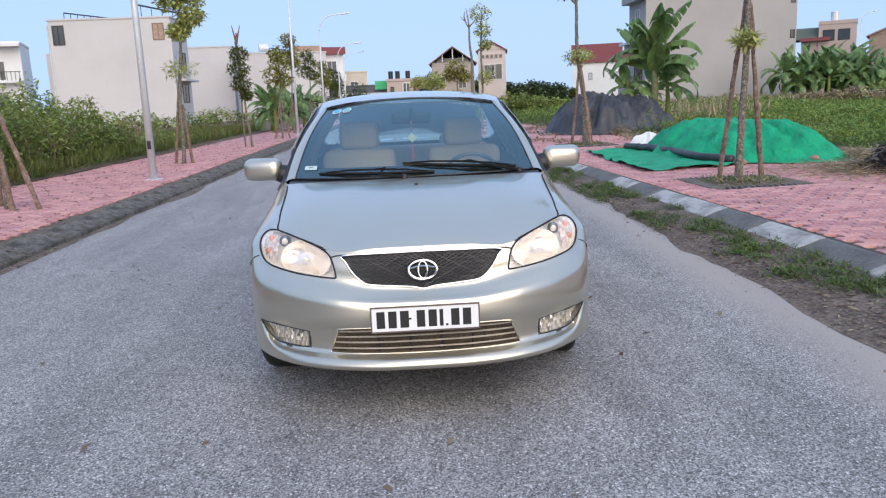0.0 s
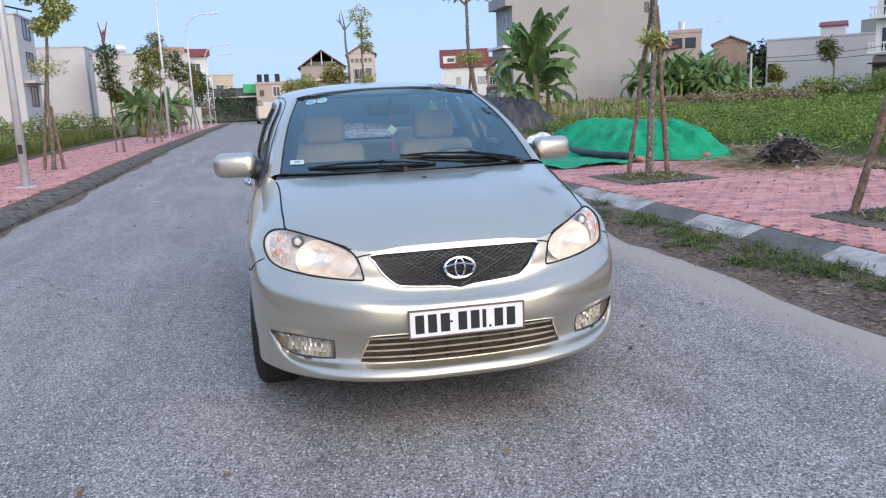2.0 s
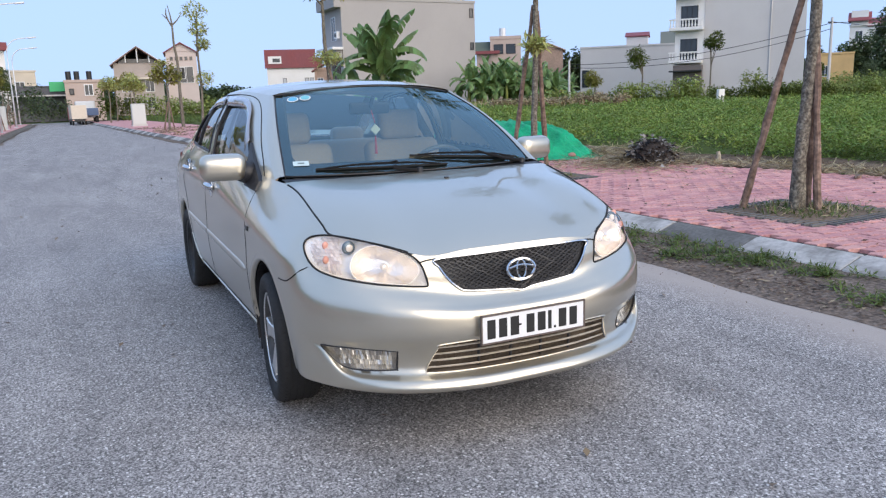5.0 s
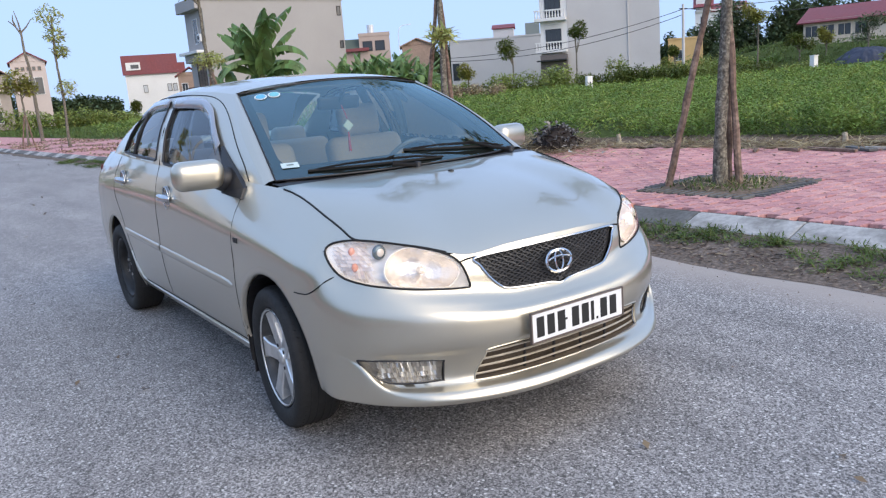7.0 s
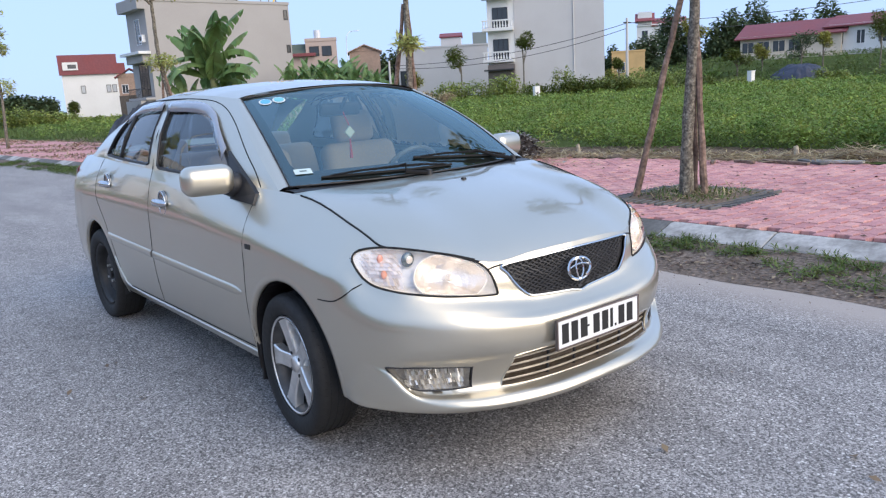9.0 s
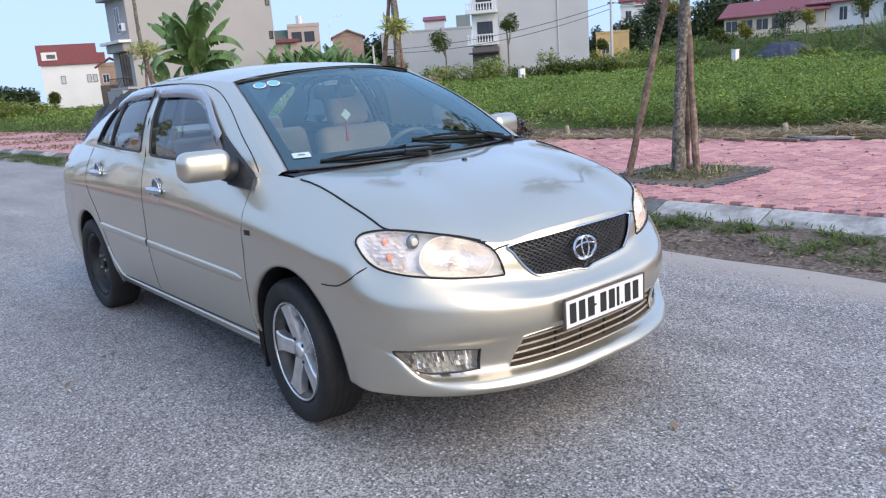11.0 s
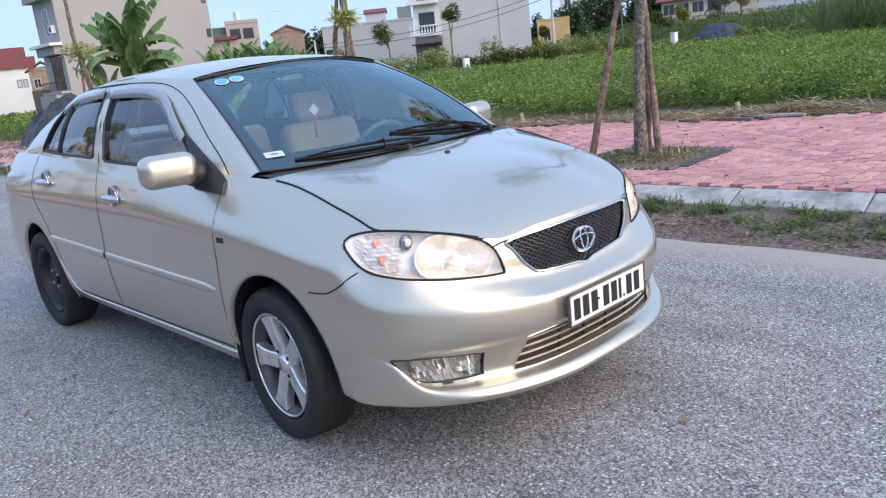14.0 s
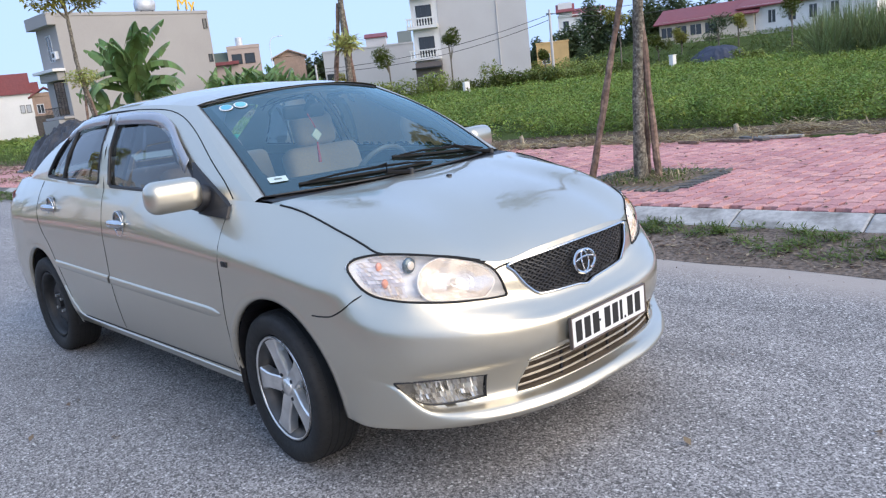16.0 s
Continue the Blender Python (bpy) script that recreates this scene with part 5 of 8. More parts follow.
WIN_R = rounded([(2.475, 1.042), (2.9, 1.053), (3.33, 1.068), (3.21, 1.175), (3.07, 1.29), (2.94, 1.338), (2.72, 1.354), (2.495, 1.354)], 0.03)
CU, CV = 110, 34
cab_rows = [[tuple(cabin(i / CU, j / CV)) for j in range(CV + 1)] for i in range(CU + 1)]

cab_base = np.array(cab_rows)[::2]


def pull_win(p):
    for h in (WIN_F, WIN_R):
        d = np.hypot(h[:, 0] - p[1], h[:, 1] - p[2])
        k = int(d.argmin())
        if d[k] < 0.012:
            return (p[0], h[k, 0], h[k, 1])
    return p


cab_rows = [[pull_win(p) for p in r] for r in cab_rows]


def keep_cab(i, j):
    c = (np.array(cab_rows[i][j]) + cab_rows[i + 1][j] + cab_rows[i][j + 1] + cab_rows[i + 1][j + 1]) / 4
    return not (inside(WIN_F, c[1], c[2]) or inside(WIN_R, c[1], c[2]))


bm = bmesh.new()
for rows in both(cab_rows):
    grid_faces(bm, rows, keep_cab)
bmesh.ops.recalc_face_normals(bm, faces=bm.faces)
part("cabin_frame", bm, PAINT, car, smooth=True)


def cab_x(y, z):
    """The cabin's half-width at y and z."""
    ys = [float(np.interp(z, r[:, 2], r[:, 1])) for r in cab_base]
    xs = [float(np.interp(z, r[:, 2], r[:, 0])) for r in cab_base]
    return float(np.interp(y, ys, xs))


def cab_line(pts, off, sx, r, bm=None):
    return tube(bm or bmesh.new(), [(sx * (cab_x(y, z) + off), y, z) for y, z in pts], r, 6)


def cab_glass(poly, sx):
    """The sheet of glass in a side window, cut from the cabin's own surface and set in a little."""
    bm = bmesh.new()
    rows = [[(sx * (p[0] - 0.012), p[1], p[2]) for p in r] for r in cab_rows]

    def want(i, j):
        c = (np.array(cab_rows[i][j]) + cab_rows[i + 1][j] + cab_rows[i][j + 1] + cab_rows[i + 1][j + 1]) / 4
        return inside(poly, c[1], c[2])

    grid_faces(bm, rows, want)
    bmesh.ops.delete(bm, geom=[v for v in bm.verts if not v.link_faces], context="VERTS")
    bmesh.ops.recalc_face_normals(bm, faces=bm.faces)
    return bm


for sx in (1, -1):
    for poly, m in ((WIN_F, SIDE_GLASS), (WIN_R, TINTED)):
        g = part("side_window", cab_glass(poly, sx), m, car, "tinted side window" if m is TINTED else "clear side window", smooth=True)
        g.visible_shadow = False
        part("window_seal", closed_tube(bmesh.new(), [(sx * (cab_x(y, z) - 0.003), y, z) for y, z in poly], 0.009), BLACK, g)
    part("quarter_divider", cab_line([(3.02, 1.058), (2.99, 1.18), (2.965, 1.31)], -0.006, sx, 0.010), BLACK, car)
    part("pillar_trim", cab_line([(2.335, 1.04), (2.37, 1.2), (2.39, 1.33)], 0.003, sx, 0.006), BLACK, car)
    part("door_gap", cab_line([(2.40, 1.02), (2.425, 1.2), (2.44, 1.375)], 0.001, sx, 0.003), GAP, car)
    part("roof_gutter", tube(bmesh.new(), [tuple(np.array([sx, 1, 1]) * (rail(u) + np.array([0.012, 0, -0.02]))) for u in np.linspace(-0.0, 1.0, 30)], 0.0045, 5), GAP, car)
    part("door_top_gap", cab_line(spline([(1.222, 0.99), (1.285, 1.045), (1.37, 1.103), (1.60, 1.245), (1.85, 1.345), (2.1, 1.378), (2.5, 1.385), (2.9, 1.37), (3.12, 1.30)], 4), 0.001, sx, 0.0026), GAP, car)
    # wind deflectors over the side windows
    for run, hh in (([(1.56, 1.145), (1.70, 1.235), (1.82, 1.305), (1.97, 1.352), (2.15, 1.368), (2.40, 1.372)], 0.052), ([(2.47, 1.372), (2.70, 1.370), (2.92, 1.352), (3.05, 1.305)], 0.045)):
        pts = spline(run, 6)
        bm = bmesh.new()
        rows = [[(sx * (cab_x(y, z) + 0.016), y, z + 0.004), (sx * (cab_x(y, z) + 0.034), y, z - hh * 0.35), (sx * (cab_x(y, z) + 0.042), y + 0.012, z - hh)] for y, z in pts]
        grid_faces(bm, rows)
        bmesh.ops.recalc_face_normals(bm, faces=bm.faces)
        bmesh.ops.solidify(bm, geom=bm.faces[:], thickness=0.003)
        # acrylic coloured paler and bluer to include the sky's reflection
        v = part("wind_deflector", bm, mat("smoked_acrylic_sky_tint", (0.25, 0.27, 0.31), 0.12, 0.0, spec=0.9, coat=1.0), car, "smoked plastic wind deflector", smooth=True)
        v.visible_shadow = True
    # mirror
    bm = bmesh.new()
    tri = [(1.215, 0.965), (1.20, 0.922), (1.40, 0.935), (1.54, 1.135)]

    def sail_x(y, z):
        return max(side_at(y, z), cab_x(y, z)) if z < 1.0 else cab_x(y, z)

    a = [bm.verts.new((sx * (sail_x(y, z) + 0.014), y, z)) for y, z in tri]
    b = [bm.verts.new((sx * (sail_x(y, z) - 0.015), y, z)) for y, z in tri]
    bm.faces.new(a), bm.faces.new(b[::-1])
    for i in range(4):
        bm.faces.new((a[i], b[i], b[(i + 1) % 4], a[(i + 1) % 4]))
    bmesh.ops.recalc_face_normals(bm, faces=bm.faces)
    mt = part("wing_mirror", bm, BLACK, car, "body-coloured wing mirror on a black mount")
    part("mirror_arm", tube(bmesh.new(), [(sx * 0.735, 1.40, 0.985), (sx * 0.78, 1.40, 0.995), (sx * 0.82, 1.405, 1.01)], [0.06, 0.056, 0.05], 16), BLACK, mt, smooth=True)
    bm = bmesh.new()
    bmesh.ops.create_cube(bm, size=1.0, matrix=Matrix.Translation((sx * 0.893, 1.405, 1.027)) @ Matrix.Rotation(radians(sx * 12), 4, "Z") @ Matrix.Diagonal((0.226, 0.115, 0.132, 1)))
    bmesh.ops.bevel(bm, geom=bm.edges[:], offset=0.048, segments=5, affect="EDGES", profile=0.5)
    part("mirror_shell", bm, PAINT, mt, smooth=True)
    part("mirror_glass", boxed(-0.07, 0.07, 0, 0.004, -0.04, 0.04, 0.001), CHROME, mt, m=pose(sx * 0.882, 1.46, 1.027, 0, 0, sx * 12))

# roof, windscreen, rear window, boot
roof_rows = []
for i in range(41):
    u = i / 40
    r = rail(u)
    row = []
    for k in range(25):
        s = -1 + k / 12
        row.append((r[0] * s, r[1] - 0.11 * (1 - s * s) * (1 - u) ** 2 + 0.07 * (1 - s * s) * u ** 2, r[2] + 0.045 * (1 - s ** 2) * (0.75 + 0.25 * math.sin(math.pi * u)) - 0.0 + 0.012 * (1 - s ** 8)))
    roof_rows.append(row)
bm = bmesh.new()
grid_faces(bm, roof_rows)
bmesh.ops.recalc_face_normals(bm, faces=bm.faces)
part("roof", bm, PAINT, car, smooth=True)


def screen_point(s, t):
    b = np.array([0.665 * s, 0.925 + 0.165 * s * s, 0.990])
    e = np.array(roof_rows[0][12]) * (1 - s * s) + np.array([0.528, 1.775, 1.372]) * s * s
    e = np.array([0.523 * s, e[1], e[2] - 0.008])
    p = b * (1 - t) + e * t
    bow = 0.03 * math.sin(math.pi * t)
    return (p[0] + 0.012 * s * math.sin(math.pi * t), p[1] - bow * 0.5, p[2] + bow * 0.9)


bm = bmesh.new()
grid_faces(bm, [[screen_point(-1 + i / 14, j / 16) for i in range(29)] for j in range(17)])
bmesh.ops.recalc_face_normals(bm, faces=bm.faces)
ws = part("windscreen", bm, GLASS, car, "clear windscreen with stickers", smooth=True)
ws.visible_shadow = False
for sx in (1, -1):
    bm = bmesh.new()
    rows = []
    for j in range(17):
        inner, outer = Vector(screen_point(sx, j / 16)), Vector(cabin(0.0, j / 16))
        outer = Vector((sx * outer[0], outer[1], outer[2]))
        rows.append([inner + Vector((0, 0, -0.012)), inner + (outer - inner) * 0.1 + Vector((0, 0, 0.004)), inner + (outer - inner) * 0.6 + Vector((0, 0, 0.006)), outer])
    grid_faces(bm, rows)
    bmesh.ops.recalc_face_normals(bm, faces=bm.faces)
    part("windscreen_pillar", bm, PAINT, car, smooth=True)
ring = [screen_point(-1 + i / 14, 0) for i in range(29)] + [screen_point(1, j / 16) for j in range(1, 17)] + [screen_point(1 - i / 14, 1) for i in range(1, 29)] + [screen_point(-1, 1 - j / 16) for j in range(1, 16)]
part("screen_seal", closed_tube(bmesh.new(), ring, 0.0042), BLACK, ws)


def screen_patch(name, cs, ct, rs, rt, material, parent, off=0.004, n=28, label=""):
    bm = bmesh.new()
    mid = bm.verts.new(Vector(screen_point(cs, ct)) + Vector((0, -off * 0.6, off)))
    rim = [bm.verts.new(Vector(screen_point(cs + rs * math.cos(a), ct + rt * math.sin(a))) + Vector((0, -off * 0.6, off))) for a in (2 * math.pi * k / n + (math.pi / n if n == 4 else 0) for k in range(n))]
    for i in range(len(rim)):
        bm.faces.new((mid, rim[i], rim[(i + 1) % len(rim)]))
    return part(name, bm, material, parent, label)


for cs, col in ((-0.84, BLUE), (-0.725, TEAL)):
    st = screen_patch("round_sticker", cs, 0.885, 0.052, 0.042, WHITE, ws, 0.003, label="small round inspection sticker")
    screen_patch("sticker_face", cs, 0.885, 0.042, 0.033, col, st, 0.005)
st = screen_patch("square_sticker", -0.885, 0.108, 0.075, 0.03, mat("pale_sticker", (0.50, 0.62, 0.62), 0.4), ws, 0.004, 4, "pale rectangular sticker")
screen_patch("sticker_bar", -0.885, 0.108, 0.03, 0.006, mat("sticker_print", (0.10, 0.14, 0.15), 0.5), st, 0.006, 4)
# black border along the lower edge of the glass and the cowl grille
bm = bmesh.new()
grid_faces(bm, [[Vector(screen_point(-1 + i / 14, t)) + Vector((0, 0.004, -0.004)) for i in range(29)] for t in (0, 0.05, 0.115)])
part("screen_border", bm, BLACK, ws)
for sx in (1, -1):
    bm = bmesh.new()
    grid_faces(bm, [[Vector(screen_point(sx * s, j / 16)) + Vector((0, 0.004, -0.004)) for s in (0.93 - 0.07 * max(0, 1 - j / 3), 0.965 - 0.035 * max(0, 1 - j / 3), 1.0)] for j in range(17)])
    part("screen_border", bm, BLACK, ws)
bm = bmesh.new()
grid_faces(bm, [[(0.69 * s, 0.885 + 0.125 * s * s + d, 0.975 + dz) for s in np.linspace(-1, 1, 31)] for d, dz in ((-0.02, -0.012), (0.0, 0.001), (0.035, 0.004), (0.075, 0.004))])
bmesh.ops.recalc_face_normals(bm, faces=bm.faces)
part("cowl_panel", bm, BLACK, car)
for pivot, elbow, s0, s1, t0, t1 in ((0.58, 0.30, 0.86, -0.10, 0.035, 0.125), (-0.06, -0.40, 0.16, -0.80, 0.03, 0.045)):
    def on_glass(u, lift):
        return tuple(Vector(screen_point(s0 + (s1 - s0) * u, t0 + (t1 - t0) * u)) + Vector((0, -lift * 0.6, lift)))
    base = (pivot, 0.935 + 0.165 * (pivot / 0.69) ** 2 - 0.03, 0.992)
    wiper = part("wiper", tube(bmesh.new(), [base, (pivot * 0.6 + elbow * 0.4, base[1] - 0.005, 1.012), on_glass(0.42, 0.034), on_glass(0.52, 0.022)], [0.010, 0.008, 0.005, 0.004], 6), WIPER, car, "black wiper arm and blade")
    part("wiper_cap", lathe(bmesh.new(), [(-0.01, 0.017), (0.014, 0.015), (0.018, 0.0)], 12), BLACK, wiper, m=Matrix.Translation(base) @ Matrix.Rotation(-math.pi / 2, 4, "Y"))
    part("wiper_blade", tube(bmesh.new(), [on_glass(k / 10, 0.006) for k in range(11)], 0.0055, 6), GAP, wiper)
    part("blade_bridge", tube(bmesh.new(), [on_glass(u, h) for u, h in ((0.06, 0.010), (0.25, 0.022), (0.5, 0.026), (0.75, 0.022), (0.94, 0.010))], [0.004, 0.005, 0.006, 0.005, 0.004], 6), WIPER, wiper)
part("washer_jet", boxed(-0.010, 0.010, 0.73, 0.748, 0.960, 0.972, 0.004), BLACK, car)


def rear_point(s, t):
    b = np.array([0.63 * s, 3.80 - 0.03 * s * s, 1.05])
    e = np.array(roof_rows[-1][12]) * (1 - s * s) + np.array(rail(1)) * s * s
    e = np.array([0.545 * s, e[1], e[2] - 0.004])
    p = e * (1 - t) + b * t
    bow = 0.03 * math.sin(math.pi * t)
    return (p[0], p[1] + bow * 0.4, p[2] + bow)


bm = bmesh.new()
grid_faces(bm, [[rear_point(-1 + i / 10, j / 10) for i in range(21)] for j in range(11)])
bmesh.ops.recalc_face_normals(bm, faces=bm.faces)
rw = part("rear_window", bm, REAR_GLASS, car, smooth=True)
rw.visible_shadow = False
bm = bmesh.new()
rows = []
for y in np.linspace(3.74, 4.23, 10):
    k = crest_run[6 * NU :]
    hw = float(np.interp(y, k[: 10 * NU, 1], k[: 10 * NU, 0])) if y < 4.1 else 0.66 - 0.1 * ((y - 4.1) / 0.1) ** 2 * 0.9
    rows.append([(hw * s, y, 1.042 + 0.02 * (1 - s * s) - 0.02 * max(0, (y - 4.1) / 0.13) ** 2) for s in np.linspace(-1, 1, 17)])
grid_faces(bm, rows)
bmesh.ops.recalc_face_normals(bm, faces=bm.faces)
part("boot_lid", bm, PAINT, car, smooth=True)
for sx in (1, -1):
    bm = bmesh.new()
    grid_faces(bm, [[(sx * (np.interp(y, [4.0, 4.1, 4.2, 4.27], [0.775, 0.758, 0.715, 0.655]) + 0.008 - 0.10 * max(0, z - 0.88)), y, z) for y in (4.02, 4.08, 4.14, 4.20, 4.26)] for z in (0.74, 0.80, 0.86, 0.92, 0.96)])
    bmesh.ops.recalc_face_normals(bm, faces=bm.faces)
    part("tail_light", bm, mat("tail_red", (0.35, 0.02, 0.02), 0.2, coat=0.5), car, "red tail light", smooth=True)

# ---- cabin inside ----
bm = bmesh.new()
grid_faces(bm, [[(x, y, z) for x in np.linspace(-0.63, 0.63, 15)] for y, z in ((1.0, 0.962), (1.06, 0.980), (1.2, 0.985), (1.36, 0.965), (1.44, 0.92), (1.47, 0.8), (1.50, 0.45))])
bmesh.ops.recalc_face_normals(bm, faces=bm.faces)
dash = part("dashboard", bm, DASH, car, "dark grey dashboard", smooth=True)
hood_bump = bmesh.new()
bmesh.ops.create_uvsphere(hood_bump, u_segments=20, v_segments=12, radius=1, matrix=Matrix.Translation((0.36, 1.32, 0.97)) @ Matrix.Diagonal((0.2, 0.15, 0.045, 1)))
part("binnacle", hood_bump, DASH, dash, smooth=True)
bm = bmesh.new()
closed_tube(bm, [(0.36 + 0.18 * math.cos(a), 1.62 - 0.085 * math.sin(a), 0.90 + 0.155 * math.sin(a)) for a in (2 * math.pi * k / 32 for k in range(32))], 0.014, 8)
wheel_s = part("steering_wheel", bm, mat("steering_leather", (0.13, 0.13, 0.135), 0.28, spec=0.8, coat=0.5), car, smooth=True)
part("steering_boss", tube(bmesh.new(), [(0.36, 1.45, 0.90), (0.36, 1.60, 0.89)], [0.03, 0.07], 12), BLACK, wheel_s)
for a in (0.1, math.pi - 0.1, -math.pi / 2):
    part("steering_spoke", tube(bmesh.new(), [(0.36, 1.61, 0.885), (0.36 + 0.175 * math.cos(a), 1.62 - 0.085 * math.sin(a), 0.885 + 0.15 * math.sin(a))], 0.014, 6), BLACK, wheel_s)


def soft_box(w, d, h, bev, m):
    bm = bmesh.new()
    bmesh.ops.create_cube(bm, size=1.0, matrix=Matrix.Diagonal((w, d, h, 1)))
    bmesh.ops.bevel(bm, geom=bm.edges[:], offset=bev, segments=4, affect="EDGES", profile=0.5)
    bmesh.ops.transform(bm, matrix=m, verts=bm.verts)
    return bm


for x in (0.36, -0.36):
    seat = part("front_seat", soft_box(0.50, 0.14, 0.62, 0.06, pose(x, 2.06, 0.78, -17)), BEIGE, car, "beige front seat with headrest", smooth=True)
    part("headrest", soft_box(0.27, 0.10, 0.19, 0.045, pose(x, 2.18, 1.17, -12)), BEIGE, seat, smooth=True)
    part("seat_cushion", soft_box(0.50, 0.52, 0.16, 0.06, pose(x, 1.80, 0.46, 5)), BEIGE, seat, smooth=True)
    for dx in (-0.06, 0.06):
        part("headrest_post", tube(bmesh.new(), [(x + dx, 2.14, 1.04), (x + dx, 2.165, 1.12)], 0.007, 6), CHROME, seat)
part("rear_bench", soft_box(1.3, 0.16, 0.62, 0.06, pose(0, 3.12, 0.74, -20)), BEIGE, car, "beige rear bench", smooth=True)
for x in (0.38, -0.38):
    part("rear_headrest", soft_box(0.26, 0.1, 0.14, 0.045, pose(x, 3.27, 1.06, -15)), BEIGE, car, smooth=True)
part("parcel_shelf", boxed(-0.62, 0.62, 3.24, 3.76, 0.99, 1.015, 0.01), DASH, car)
part("cabin_floor", boxed(-0.72, 0.72, 1.2, 3.4, 0.262, 0.30), DASH, car)
part("headlining", boxed(-0.50, 0.50, 1.85, 2.98, 1.372, 1.382), mat("pale_lining", (0.45, 0.43, 0.40), 0.9, grain=0.05), car)
for sx in (1, -1):
    bm = bmesh.new()
    grid_faces(bm, [[(sx * x, y, z) for y in np.linspace(1.34, 3.4, 12)] for x, z in ((0.74, 0.30), (0.755, 0.6), (0.755, 0.8), (0.73, 0.95), (0.715, 0.995))])
    part("door_card", bm, DASH, car)
    part("pillar_lining", tube(bmesh.new(), [(sx * 0.635, 1.15, 0.955), (sx * 0.575, 1.47, 1.165), (sx * 0.49, 1.80, 1.335)], [0.03, 0.036, 0.03], 8), DASH, car)
    part("pillar_lining", tube(bmesh.new(), [(sx * 0.715, 2.42, 1.02), (sx * 0.62, 2.44, 1.2), (sx * 0.54, 2.45, 1.37)], 0.03, 6), DASH, car)
mir = part("rear_view_mirror", soft_box(0.245, 0.035, 0.07, 0.016, pose(0.0, 1.72, 1.285, 10)), BLACK, car, smooth=True)
part("mirror_stem", tube(bmesh.new(), [(0, 1.65, 1.345), (0, 1.70, 1.29)], 0.012, 6), BLACK, mir)
charm = part("hanging_charm", soft_box(0.045, 0.012, 0.045, 0.004, pose(0.0, 1.64, 1.165, 0, 45, 0)), mat("pale_jade", (0.62, 0.72, 0.66), 0.3), car, "pale square charm with red tassel")
part("charm_cord", tube(bmesh.new(), [(0, 1.69, 1.27), (0, 1.64, 1.20)], 0.003, 5), TEXTILE_RED, charm)
part("tassel", tube(bmesh.new(), [(0, 1.64, 1.13), (0, 1.64, 1.03)], [0.004, 0.009], 6), TEXTILE_RED, charm)


# ---- foliage helpers ----
rng = np.random.default_rng(7)


def leaf_mesh(name, centres, length, width, material, droop=0.3, upright=0.0, spread=0.5):
    """Many pointed leaves, each a folded pair of faces, at the given places."""
    c = np.asarray(centres, float)
    n = len(c)
    L = np.broadcast_to(np.asarray(length, float), (n,)) * rng.uniform(0.7, 1.3, n)
    W = np.broadcast_to(np.asarray(width, float), (n,)) * rng.uniform(0.7, 1.3, n)
    a = rng.uniform(0, 2 * np.pi, n)
    tilt = rng.normal(0.1 - droop + upright * 1.1, spread, n)
    d = np.stack([np.cos(a) * np.cos(tilt), np.sin(a) * np.cos(tilt), np.sin(tilt)], 1)
    s = np.stack([-np.sin(a), np.cos(a), rng.normal(0, 0.4, n)], 1)
    s /= np.linalg.norm(s, axis=1)[:, None]
    up = np.cross(d, s)
    v = np.empty((n, 4, 3))
    v[:, 0] = c
    mid = c + d * (L * 0.5)[:, None] + up * (W * 0.15)[:, None]
    v[:, 1] = mid + s * (W * 0.5)[:, None]
    v[:, 2] = c + d * L[:, None]
    v[:, 3] = mid - s * (W * 0.5)[:, None]
    f = np.arange(n * 4).reshape(n, 4)
    me = bpy.data.meshes.new(name)
    me.vertices.add(n * 4)
    me.vertices.foreach_set("co", v.reshape(-1))
    me.loops.add(n * 4)
    me.loops.foreach_set("vertex_index", f.reshape(-1))
    me.polygons.add(n)
    me.polygons.foreach_set("loop_start", np.arange(0, n * 4, 4))
    me.polygons.foreach_set("loop_total", np.full(n, 4))
    me.update(calc_edges=True)
    me.materials.append(material)
    return me


def blob(n, centre, radius, hollow=0.35):
    """Points spread through an uneven ball."""
    p = rng.normal(size=(n, 3))
    p /= np.linalg.norm(p, axis=1)[:, None]
    r = rng.uniform(hollow, 1.0, n) ** 0.6
    return np.array(centre) + p * r[:, None] * np.array(radius)


def stuff(name, me, label, category):
    return tagged(new(name, me), label, category, kind="stuff")


